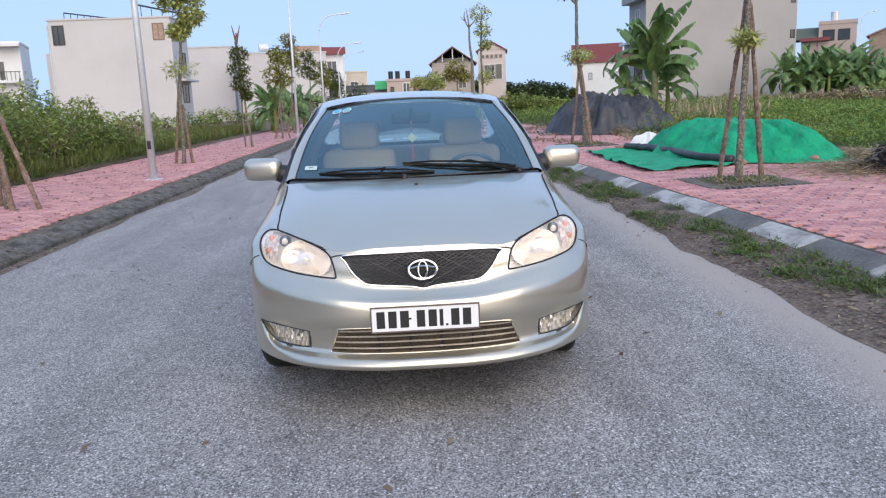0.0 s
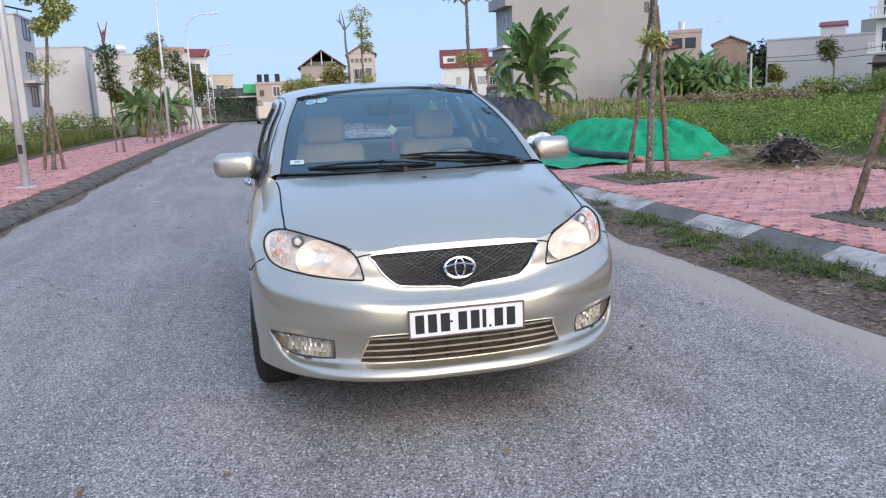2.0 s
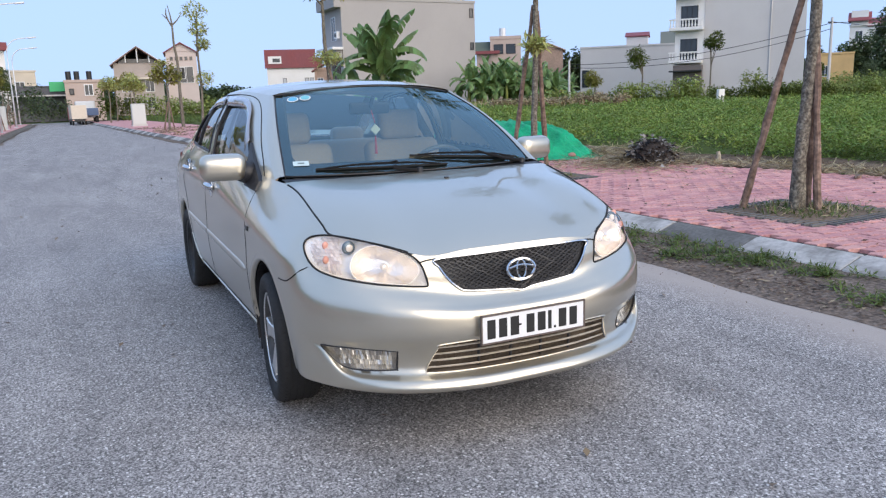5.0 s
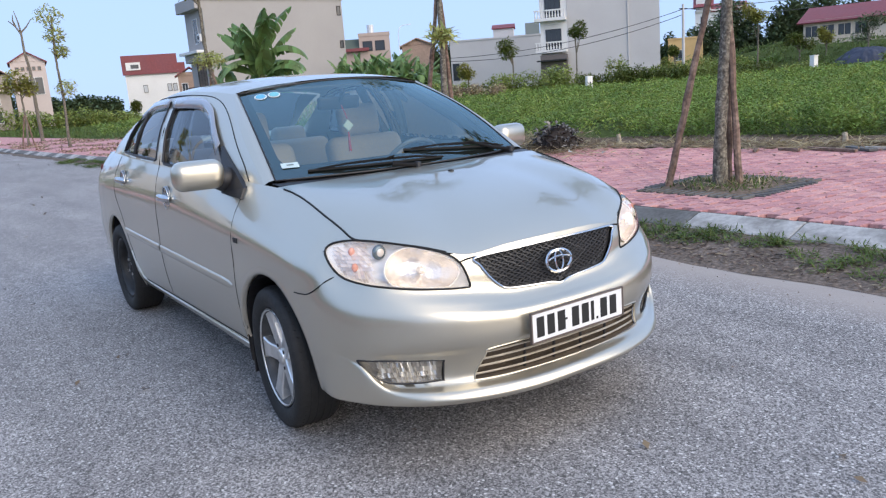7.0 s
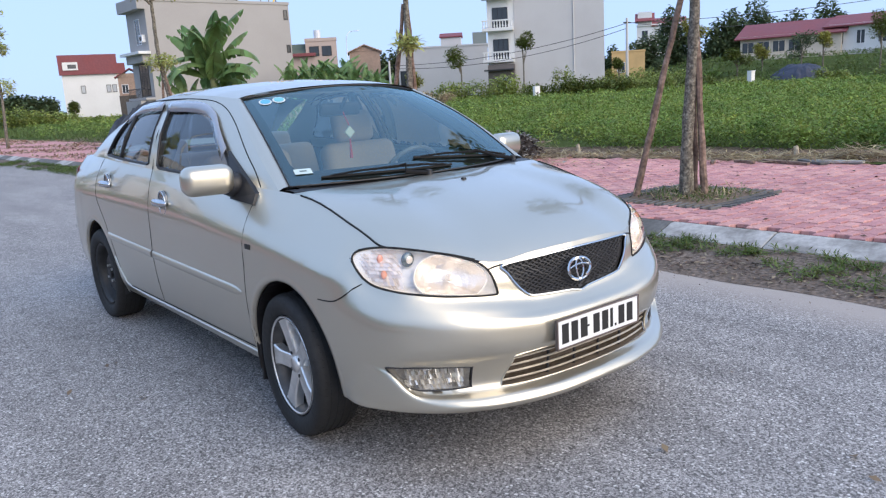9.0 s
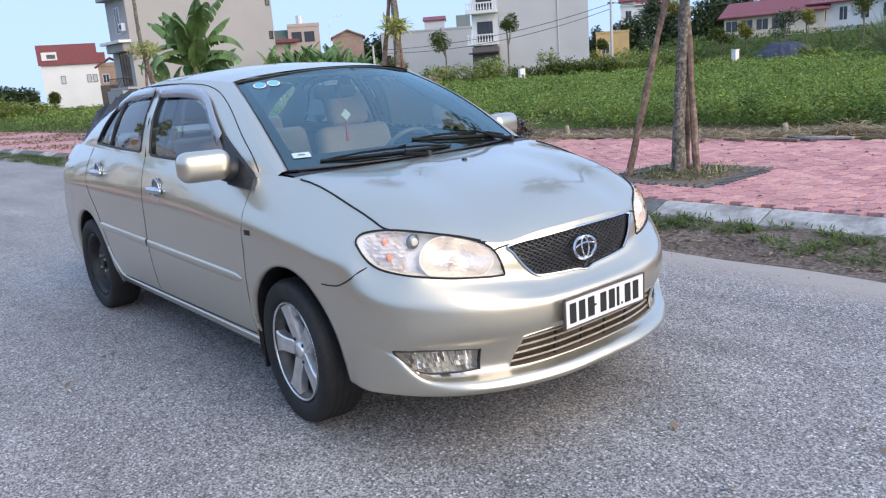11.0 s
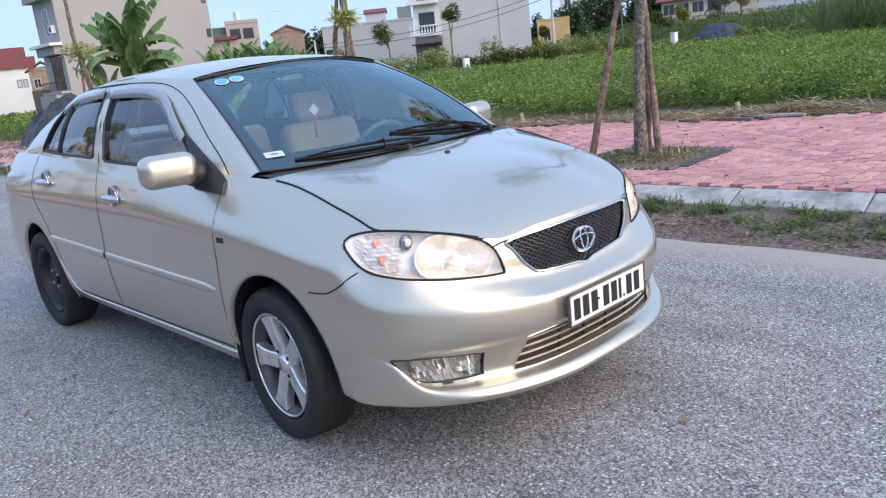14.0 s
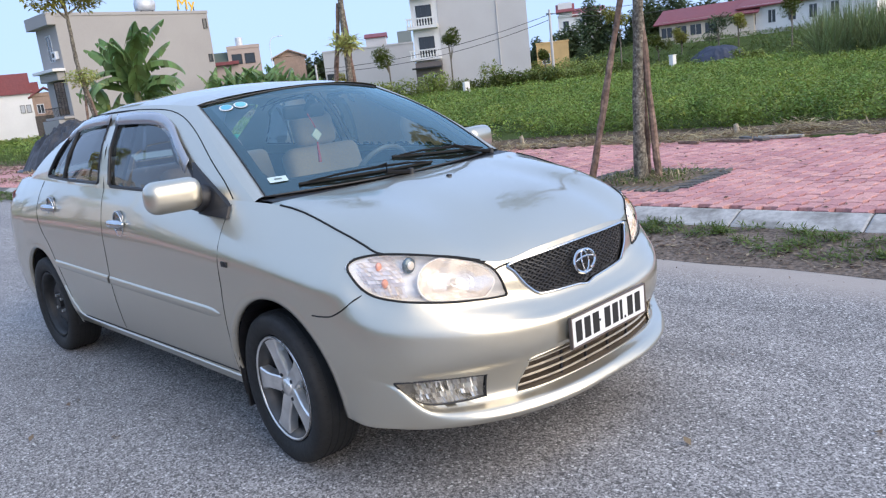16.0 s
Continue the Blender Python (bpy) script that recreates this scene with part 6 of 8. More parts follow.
# ---- street trees ----
def street_tree(x, y, top, r, lean, crown, label, stakes=(), tuft=None, joint=1.95, leaf=LEAF, n_leaf=900, leaf_size=0.13, extra_limbs=True):
    t = thing("street_tree", label, "tree", pose(x, y, PAVE_Z - 0.02), "street trees")
    pts = [(lean[0] * f + 0.03 * math.sin(f * 9 + x) * min(1, f * 4), lean[1] * f + 0.03 * math.cos(f * 7 + y) * min(1, f * 4), top * f) for f in np.linspace(0, 1, 40)]
    bm = tube(bmesh.new(), pts, [r * (1 - 0.5 * i / 39 + 0.25 * max(0, 1 - i / 3)) for i in range(40)], 12)
    for v in bm.verts:
        v.co += Vector((noise.noise(v.co * 7), noise.noise(v.co * 7 + Vector((9, 0, 0))), 0)) * r * 0.22
    part("trunk", bm, BARK, t, smooth=True)
    for sx, sy, h in stakes:
        f = min(1.0, h / top)
        run = spline([(sx, sy, 0), (sx * 0.55 + lean[0] * f * 0.4, sy * 0.55 + lean[1] * f * 0.4, h * 0.5), (lean[0] * f + sx * 0.10, lean[1] * f + sy * 0.10, h)], 9)
        bm = tube(bmesh.new(), run, [0.038 * (1 - 0.012 * i) * (1 + 0.25 * noise.noise((i * 0.7, sx * 9, sy * 9))) for i in range(len(run))], 8)
        for v in bm.verts:
            v.co += Vector((noise.noise(v.co * 11), noise.noise(v.co * 11 + Vector((4, 0, 0))), 0)) * 0.012
        part("support_stake", bm, STAKE, t, "weathered wooden prop")
    for k, (cx, cy, cz, cr) in enumerate(crown):
        if extra_limbs:
            f = min(1.0, max(0.3, (cz - cr) / top))
            part("limb", tube(bmesh.new(), [(lean[0] * f, lean[1] * f, top * f), ((cx + lean[0] * f) / 2, (cy + lean[1] * f) / 2, (cz + top * f) / 2 - 0.05), (cx, cy, cz)], [r * 0.45, r * 0.3, r * 0.12], 6), BARK, t)
        me = leaf_mesh("crown", blob(n_leaf, (cx, cy, cz), (cr, cr, cr * 0.8)), leaf_size, leaf_size * 0.45, leaf)
        ob = new("crown", me)
        ob.parent = t
    if tuft:
        me = leaf_mesh("tuft", blob(int(tuft[2]), (lean[0] * tuft[0] / top, lean[1] * tuft[0] / top, tuft[0]), (tuft[1], tuft[1], tuft[1] * 0.55), 0.1), 0.15, 0.04, LEAF_PALE, droop=0.1)
        ob = new("sprout_tuft", me)
        ob.parent = t
        tagged(ob, "yellow-green sprouts on the trunk", kind="stuff")
    return t


street_tree(5.07, 5.85, 4.3, 0.068, (0.10, -0.02), [(0.4, 0.3, 4.35, 0.7), (-0.35, -0.2, 4.3, 0.5)], "mossy grey street tree propped by wooden stakes", ((-0.20, 0.50, 2.3), (0.13, -0.13, 2.2), (0.15, 0.0, 2.3)), n_leaf=130, leaf_size=0.2)
street_tree(4.96, 10.3, 5.2, 0.052, (0.12, 0.0), [(0.3, 0.2, 5.2, 0.7), (-0.3, -0.2, 5.5, 0.7)], "slim street tree held by a tripod of stakes", ((0.0, 0.62, 2.5), (0.58, 0.48, 2.42)), (1.95, 0.19, 260), n_leaf=150, leaf_size=0.2)
street_tree(5.45, 20.1, 3.9, 0.07, (-0.25, 0.1), [(-0.65, 0.0, 4.1, 0.45), (-0.2, 0.2, 4.35, 0.5), (0.3, 0.1, 4.1, 0.4), (-0.4, -0.2, 4.6, 0.5)], "bent street tree with yellowing leaves and stakes", ((-0.3, 0.3, 2.0), (0.25, 0.3, 2.1), (0.05, -0.3, 2.0)), (2.3, 0.42, 420), leaf=LEAF_Y, n_leaf=500)
street_tree(4.62, 34.4, 5.0, 0.06, (0.1, 0), [(0.0, 0, 5.0, 0.55), (0.15, 0.1, 4.3, 0.4), (0.25, 0, 3.7, 0.3), (0.2, 0, 2.3, 0.4)], "tall thin street tree with sparse leaves", n_leaf=250, leaf=LEAF_PALE, leaf_size=0.16)
bare = thing("bare_tree", "bare forked tree without leaves", "tree", pose(5.7, 47.0, 0.08))
part("trunk", tube(bmesh.new(), spline([(0.1, 0, 0), (0.08, 0, 2.0), (0.1, 0, 3.6), (0.0, 0, 4.6), (0.0, 0, 5.6)], 5), [0.10 - 0.0025 * i for i in range(21)], 8), BARK, bare)
for pts in ([(0, 0, 5.5), (-0.2, 0, 5.9), (-0.5, 0, 6.2)], [(0, 0, 5.6), (0.3, 0, 5.9), (0.6, 0.1, 6.3)], [(0.0, 0, 5.6), (-0.05, 0, 6.1), (-0.15, 0.1, 6.7)], [(-0.2, 0, 5.9), (-0.28, 0, 6.2), (-0.25, 0, 6.5)]):
    part("branch", tube(bmesh.new(), pts, [0.05, 0.035, 0.015], 6), BARK, bare)
for k, (x, y, h) in enumerate(((4.2, 41, 3.0), (3.9, 53, 2.8), (4.4, 60, 3.2), (3.6, 68, 3.2), (4.6, 74, 3.4))):
    street_tree(x, y, h, 0.06, (0.1, 0), [(0, 0, h, 0.55), (0.35, 0, h - 0.4, 0.45), (-0.3, 0.2, h - 0.3, 0.45)], "small leafy street tree beside the road", ((-0.25, 0.1, 1.4), (0.25, 0.1, 1.4)) if k < 2 else (), leaf=LEAF_PALE if k % 2 else LEAF_Y, n_leaf=300, leaf_size=0.2)
# left side
street_tree(-5.45, 11.65, 3.4, 0.06, (-0.45, 0.3), [], "leaning street tree propped by pale stakes", ((0.55, -0.3, 1.9), (0.15, -0.25, 1.7), (-0.3, 0.4, 1.8)), extra_limbs=False)
street_tree(-5.0, 20.1, 4.4, 0.05, (0.28, 0), [(0.30, 0, 4.7, 0.50), (0.62, 0.1, 4.2, 0.40), (0.05, 0, 4.05, 0.36), (0.55, 0, 3.65, 0.32), (0.28, 0.0, 5.2, 0.5), (0.2, 0, 3.3, 0.26)], "slim street tree with light leafy shoots", ((-0.22, 0.1, 2.3), (0.2, 0.1, 1.5)), (2.35, 0.48, 240), leaf=LEAF_PALE, n_leaf=480, leaf_size=0.15)
street_tree(-4.46, 27.6, 3.6, 0.042, (-0.25, 0), [(-0.2, 0, 3.2, 0.36), (-0.25, 0, 2.7, 0.42), (-0.2, 0, 2.2, 0.36), (-0.05, 0.1, 1.8, 0.22)], "dark-leaved street tree with cut red-tipped top", n_leaf=420)
lt = thing("lopped_tree_top", "bare lopped branches at a treetop", "tree", pose(-4.7, 27.65, 0.08))
part("trunk", tube(bmesh.new(), [(0.0, 0, 0.0), (0.0, 0, 3.6), (0.02, 0, 3.9)], [0.03, 0.035, 0.03], 6), BARK, lt)
for d in (-0.12, 0.16):
    part("branch", tube(bmesh.new(), [(0, 0, 3.5), (d * 0.4, 0, 3.8), (d, 0, 4.15)], [0.035, 0.03, 0.012], 5), mat("red_bark", (0.22, 0.07, 0.05), 0.9), lt)
for k, (x, y, h, lf) in enumerate(((-4.2, 34.2, 3.7, LEAF_Y), (-4.35, 40.5, 4.8, LEAF_Y), (-4.0, 47, 4.4, LEAF), (-3.7, 55, 4.2, LEAF_Y), (-3.6, 62, 4.0, LEAF), (-3.5, 70, 4.2, DARK_TREE))):
    street_tree(x, y, h, 0.042, (0.1, 0), [(0, 0, h - 0.1, 0.42), (0.1, 0.1, h - 0.6, 0.5), (-0.2, 0, h - 1.0, 0.5), (0.25, 0, h - 1.2, 0.4)], "young street tree with yellow-green leaves and stakes", ((-0.3, 0.1, 1.7), (0.3, 0.1, 1.6)), leaf=lf, n_leaf=330, leaf_size=0.16)


# ---- lamp posts ----
def street_lamp(x, y, h, arm, label, r=0.075):
    t = thing("street_lamp", label, "lamp post", pose(x, y, PAVE_Z - 0.02), "street lamps")
    part("post", tube(bmesh.new(), [(0, 0, 0), (0, 0, h * 0.5), (0, 0, h)], [r, r * 0.8, r * 0.6], 12), GALV, t, smooth=True)
    part("base_plate", boxed(-0.16, 0.16, -0.16, 0.16, 0, 0.03, 0.005), GALV, t)
    if r > 0.07:
        part("hatch", boxed(-0.035, 0.035, -r * 1.02, -r * 0.85, 0.62, 0.78), BLACK, t)
    pts = [(0, 0, h), (arm * 0.1, 0, h + 0.45), (arm * 0.4, 0, h + 0.85), (arm, 0, h + 1.0)]
    part("arm", tube(bmesh.new(), spline(pts, 5), 0.035, 7), GALV, t, smooth=True)
    part("lamp_head", soft_box(0.5, 0.2, 0.09, 0.03, pose(arm + 0.2, 0, h + 1.0, 0, -8, 0)), GALV, t, smooth=True)
    return t


street_lamp(-4.5, 15.62, 7.2, 1.6, "tall galvanised lamp post on the pavement")
street_lamp(-3.85, 37.5, 7.0, 1.6, "slender galvanised lamp post", 0.065)
street_lamp(-3.4, 50.4, 6.0, 1.5, "curved-arm galvanised lamp post", 0.065)
street_lamp(-2.95, 63.5, 5.2, 1.5, "curved-arm galvanised lamp post", 0.06)
street_lamp(-2.9, 74, 5.2, 1.5, "curved-arm galvanised lamp post", 0.06)
bx, by = bearing(33.6, 92)
street_lamp(bx, by, 7.6, 1.4, "far galvanised lamp post beyond the field", 0.07)

# electric cabinets, lorry
for x, y, w, h, lab in ((-3.75, 56.5, 0.95, 1.5, "grey electric cabinet beside the road"), (4.05, 52.3, 0.8, 1.4, "pale green-grey electric cabinet")):
    t = thing("electric_cabinet", lab, "cabinet", pose(x, y, PAVE_Z - 0.02), "electric cabinets")
    part("case", boxed(-w / 2, w / 2, 0, 0.5, 0.1, h, 0.02), mat("cabinet_paint", (0.55, 0.57, 0.54), 0.6, grain=0.04, stain_shade=0.3), t)
    part("door", boxed(-w / 2 + 0.05, w / 2 - 0.05, -0.012, -0.001, 0.18, h - 0.08, 0.004), mat("cabinet_door", (0.58, 0.60, 0.57), 0.55, grain=0.04), t)
    part("plinth", boxed(-w / 2 - 0.05, w / 2 + 0.05, -0.05, 0.55, 0, 0.1), RENDER_GREY, t)
truck = thing("lorry", "small cream box lorry parked at the road's end", "lorry", pose(1.35, 68.0, -0.015, 0, 0, 3) @ Matrix.Scale(0.66, 4))
part("box_body", boxed(-0.85, 0.85, 0, 3.2, 0.75, 2.35, 0.03), CREAM_WALL, truck)
part("chassis", boxed(-0.8, 0.8, 0.05, 4.6, 0.45, 0.74), BLACK, truck)
part("cab", boxed(-0.85, 0.85, 3.25, 4.7, 0.6, 2.1, 0.1), mat("lorry_cab", (0.4, 0.1, 0.08), 0.5), truck)
for sx in (-0.7, 0.7):
    for yy in (0.7, 4.0):
        part("wheel", lathe(bmesh.new(), [(-0.1, 0.0), (-0.1, 0.33), (0.1, 0.33), (0.1, 0.0)], 20), RUBBER, truck, m=Matrix.Translation((sx, yy, 0.34)))
    part("tail_lamp", boxed(sx - 0.08, sx + 0.08, -0.03, -0.005, 0.55, 0.65), AMBER, truck)
van = thing("blue_lorry", "small blue lorry under trees by the road", "lorry", pose(2.2, 72.0, -0.02))
part("load_body", boxed(-0.8, 0.8, 0, 3.0, 0.7, 1.3, 0.03), mat("blue_body", (0.07, 0.12, 0.22), 0.5, grain=0.08), van)
part("cab", boxed(-0.8, 0.8, 3.02, 4.3, 0.5, 1.9, 0.1), mat("white_cab", (0.6, 0.62, 0.62), 0.5, grain=0.05), van)
for sx in (-0.68, 0.68):
    for yy in (0.6, 3.6):
        part("wheel", lathe(bmesh.new(), [(-0.1, 0.0), (-0.1, 0.33), (0.1, 0.33), (0.1, 0.0)], 20), RUBBER, van, m=Matrix.Translation((sx, yy, 0.34)))


# ---- covered heaps ----
def crease(x, y, z):
    """Sharp-crested folds: high on thin lines, low between."""
    return 1 - 2.2 * abs(noise.noise((x, y, z)))


def heap(name, label, cx, cy, rx, ry, h, material, flat=0.35, seed=0.0, turn=0.0, fold=0.05, pleats=9, steep=1.35):
    """A sheet draped over a heap, with folds; it lies on the ground at its rim."""
    bm = bmesh.new()
    rows = []
    for i in range(45):
        r = i / 44 * 1.10
        row = []
        for k in range(181):
            a = 2 * math.pi * k / 180
            edge = 1 + 0.13 * noise.noise((math.cos(a) * 1.3, math.sin(a) * 1.3, seed)) + 0.06 * noise.noise((math.cos(a) * 5, math.sin(a) * 5, seed)) + 0.03 * noise.noise((math.cos(a) * 13, math.sin(a) * 13, seed))
            f = max(0.0, 1 - max(0.0, (r - flat) / (1 - flat)) ** steep)
            x, y = rx * edge * r * math.cos(a), ry * edge * r * math.sin(a)
            bulge = 0.16 * noise.noise((x * 0.8 + seed, y * 0.8, 3)) * h
            pleat = crease(math.cos(a) * pleats * 0.35, math.sin(a) * pleats * 0.35 + r * 0.4, seed + 11) * min(1, r * 1.5)
            wrinkle = crease(x * 1.9 + 0.5 * noise.noise((y * 1.3, x, 1)), y * 1.9, seed + 3) + 0.55 * crease(x * 4.6, y * 4.6, seed + 8) + 0.3 * crease(x * 1.2, y * 7.5, seed + 2)
            z = h * f + (bulge + fold * (0.7 * pleat + 0.55 * wrinkle - 0.4)) * min(1, f * 2.2 + 0.08)
            row.append((x, y, max(0.012 + 0.025 * abs(noise.noise((x * 4, y * 4, 1))), z)))
        rows.append(row)
    grid_faces(bm, rows)
    bmesh.ops.remove_doubles(bm, verts=bm.verts, dist=0.0005)
    bmesh.ops.recalc_face_normals(bm, faces=bm.faces)
    ob = new(name, finish(name, bm, material))
    ob.matrix_basis = pose(cx, cy, PAVE_Z, 0, 0, turn)
    return tagged(ob, label, "tarpaulin")


green = heap("green_tarpaulin", "bright green tarpaulin draped over a heap", 7.2, 15.15, 1.62, 2.6, 0.60, TARP_G, 0.42, 1.0, 8, 0.13, 11, 1.4)
skirt = bmesh.new()
rows = []
for j in range(61):
    v = j / 60
    y = 17.5 - 5.2 * v
    outer = along(y, [(12.2, 4.32), (14.9, 4.48), (17.5, 4.74)]) + 0.10 * noise.noise((y * 1.5, 0, 7)) + 0.05 * noise.noise((y * 4, 3, 7))
    row = []
    for i in range(31):
        u = i / 30
        yy = y + (0.30 * u + 0.10 * noise.noise((u * 5, 2, 5)) if v > 0.9 else 0.0) * (v - 0.9) * 10 + 0.12 * noise.noise((u * 2, y * 0.5, 3)) * (1 - v)
        row.append((outer + (6.15 - outer) * u, yy, 0.014 + 0.055 * max(0, crease(u * 3.2, y * 1.3, 2.0)) + (0.05 * max(0, noise.noise((y * 2.2, 5, 1))) * (1 - u) ** 3)))
    rows.append(row)
grid_faces(skirt, rows)
bmesh.ops.recalc_face_normals(skirt, faces=skirt.faces)
part("loose_edge", skirt, TARP_G, green, "loose flap spread on the pavement", True, green.matrix_basis.inverted() @ Matrix.Translation((0, 0, PAVE_Z)))
run = spline([(5.66, 17.4, 0.20), (5.72, 16.4, 0.23), (5.80, 15.3, 0.24), (5.74, 14.3, 0.23), (5.75, 13.4, 0.22), (6.02, 12.75, 0.2)], 8)
bm = tube(bmesh.new(), run, [0.07 + 0.012 * noise.noise((i * 0.6, 0, 0)) for i in range(len(run))], 12)
for v in bm.verts:
    v.co += Vector((noise.noise(v.co * 6), 0, noise.noise(v.co * 6 + Vector((5, 0, 0))))) * 0.02
roll = new("rolled_cover", finish("rolled_cover", bm, TARP_B))
tagged(roll, "dark rolled cover weighing down the green tarpaulin", "roll")
for k, (x, y, s) in enumerate(((6.15, 12.75, 0.12), (7.5, 12.75, 0.11), (7.9, 13.1, 0.08), (5.6, 17.6, 0.12))):
    bm = bmesh.new()
    bmesh.ops.create_icosphere(bm, subdivisions=2, radius=s)
    for v in bm.verts:
        v.co *= 1 + 0.25 * noise.noise(v.co * 9 + Vector((k, 0, 0)))
        v.co.z *= 0.6
    ob = new("stone", finish("stone", bm, mat("reddish_stone", (0.34, 0.19, 0.15), 0.9, grain=0.2)))
    ob.location = (x, y, PAVE_Z + s * 0.45)
    tagged(ob, "reddish stone lying on the tarpaulin edge", "stone", "loose stones")
heap("black_tarpaulin", "black net tarpaulin over a large heap", 8.15, 27.2, 2.25, 2.4, 1.12, TARP_B, 0.22, 4.0, 0, 0.34, 13, 1.8)
gb = bearing(65.0, 82)
heap("blue_grey_tarpaulin", "dark blue-grey tarpaulin over a heap in the field", gb[0], gb[1], 3.6, 3.0, 1.7, mat("blue_tarp", (0.035, 0.045, 0.075), 0.7, grain=0.15, stain_shade=0.4, stain_shade_size=0.7, color2=(0.05, 0.053, 0.07)), 0.15, 8.0, 0, 0.14, 7, 2.0)
heap("white_sack", "crumpled white sack beside the green heap", 6.5, 18.2, 0.6, 0.36, 0.30, WHITE_WALL, 0.2, 6.0, 20, 0.10, 7, 1.6)

# burnt rubbish pile
n = 1300
pts = blob(n, (7.65, 10.75, 0.20), (0.47, 0.40, 0.40), 0.2)
pts = pts[pts[:, 2] > 0.12]
pile = stuff("rubbish_pile", leaf_mesh("rubbish_pile", pts, 0.10, 0.065, mat("charred_rags", (0.055, 0.045, 0.04), 0.9, grain=0.3, random_tint=0.6, island=True, stain_shade=0.6, stain_shade_size=8, color2=(0.42, 0.40, 0.38)), 0.3), "dark pile of charred leaves and rags on the pavement", "rubbish")
core = bmesh.new()
bmesh.ops.create_icosphere(core, subdivisions=3, radius=1)
for v in core.verts:
    v.co = Vector((v.co.x * 0.38, v.co.y * 0.33, max(-0.1, v.co.z) * 0.40)) * (1 + 0.2 * noise.noise(v.co * 3))
ob = new("rubbish_core", finish("rubbish_core", core, mat("char", (0.04, 0.033, 0.03), 0.95, grain=0.3, bump=0.8, bump_size=15, dist=0.03), False))
ob.location = (7.65, 10.75, 0.10)
tagged(ob, "burnt heap of garden rubbish", "rubbish")
for k in range(16):
    a = k * 2.4
    ob = new("paper_scrap", leaf_mesh("paper_scrap", [(0, 0, 0)], 0.11, 0.09, KERB_W))
    ob.location = (7.65 + (0.35 + 0.06 * k) * math.cos(a), 10.6 + (0.3 + 0.05 * k) * math.sin(a), PAVE_Z + (0.28 if k < 4 else 0.03))
    tagged(ob, "crumpled white paper scrap among the rubbish", "litter", "paper scraps")

# timber scraps and cut stumps at the back of the pavement
for x, y, L, w, a, m in ((8.35, 6.35, 0.75, 0.07, 75, STAKE), (8.5, 6.05, 0.55, 0.11, 55, KERB_D), (8.6, 5.75, 0.6, 0.10, 95, KERB_W), (8.25, 6.9, 0.35, 0.05, 80, STAKE), (8.1, 7.3, 0.25, 0.06, 20, STAKE)):
    bm = boxed(-L / 2, L / 2, -w / 2, w / 2, 0, 0.035, 0.006)
    for v in bm.verts:
        v.co += Vector((noise.noise(v.co * 9) * 0.02, noise.noise(v.co * 7 + Vector((x, y, 0))) * 0.02, 0))
    ob = new("timber_scrap", finish("timber_scrap", bm, m, False))
    ob.matrix_basis = pose(x, y, PAVE_Z + 0.004, 0, 0, a)
    tagged(ob, "weathered broken board lying at the pavement's back", "timber", "timber scraps")
for x, y, h in ((9.2, 6.6, 0.13), (8.75, 10.3, 0.14), (9.1, 3.9, 0.10)):
    bm = tube(bmesh.new(), [(0, 0, -0.1), (0.01, 0, h * 0.5), (0.0, 0.01, h)], [0.045, 0.036, 0.033], 9)
    for v in bm.verts:
        v.co += Vector((noise.noise(v.co * 13), noise.noise(v.co * 13 + Vector((3, 0, 0))), noise.noise(v.co * 15))) * 0.012
    ob = new("cut_stump", finish("cut_stump", bm, mat("fresh_cut_wood", (0.50, 0.42, 0.31), 0.9, grain=0.3, grain_size=20), False))
    ob.matrix_basis = pose(x, y, 0.13)
    tagged(ob, "pale cut stump standing in straw beside the crop", "stump", "cut stumps")

# ---- kerbs ----
kr = thing("kerb_right", "sloping concrete kerb with white-painted blocks", "kerb", kind="structure")
kl = thing("kerb_left", "dark weathered concrete kerb", "kerb", kind="structure")


def kerb_mesh(name, length, side, material):
    """One kerb block along y: sloped face to the road, worn edges."""
    prof = [(-0.27, -0.03), (-0.265, 0.035), (-0.25, 0.05), (-0.05, 0.118), (-0.03, 0.122), (0.0, 0.122), (0.0, -0.03)]
    bm = bmesh.new()
    rows = []
    for y in (0.006, 0.02, length * 0.5, length - 0.02, length - 0.006):
        s = 0.006 if y in (0.006, length - 0.006) else 0.0
        rows.append([(side * x, y, z - (s if z > 0 else 0)) for x, z in prof])
    vs = grid_faces(bm, rows)
    bm.faces.new(vs[0])
    bm.faces.new(vs[-1][::-1])
    bmesh.ops.recalc_face_normals(bm, faces=bm.faces)
    return finish(name, bm, material, False)


STEP = 0.935
kw, kd, kdl = kerb_mesh("kerb_block", STEP, 1, KERB_W), kerb_mesh("kerb_block", STEP, 1, KERB_D), kerb_mesh("kerb_block", STEP, -1, KERB_MOSS)
pattern = [1, 0, 1, 0, 1, 1, 0, 1, 0, 0, 1, 0]
for i in range(-14, 70):
    y = 4.21 + i * STEP
    white = pattern[i % 12] if i >= 0 else (i % 5 != 0)
    ob = new("kerb_block", kw if white else kd)
    ob.parent = kr
    ob.matrix_basis = pose(right_x(y) + 0.05 + random.uniform(-0.006, 0.006), y, random.uniform(-0.006, 0.004), 0, 0, math.degrees(math.atan2(right_x(y) - right_x(y + STEP), STEP)) + random.uniform(-0.4, 0.4))
    y = -4 + i * STEP + 10
    ob = new("kerb_block", kdl)
    ob.parent = kl
    ob.matrix_basis = pose(left_x(y) - 0.06 + random.uniform(-0.01, 0.01), y, random.uniform(-0.008, 0.008), 0, 0, math.degrees(math.atan2(left_x(y) - left_x(y + STEP), STEP)) + random.uniform(-0.5, 0.5))
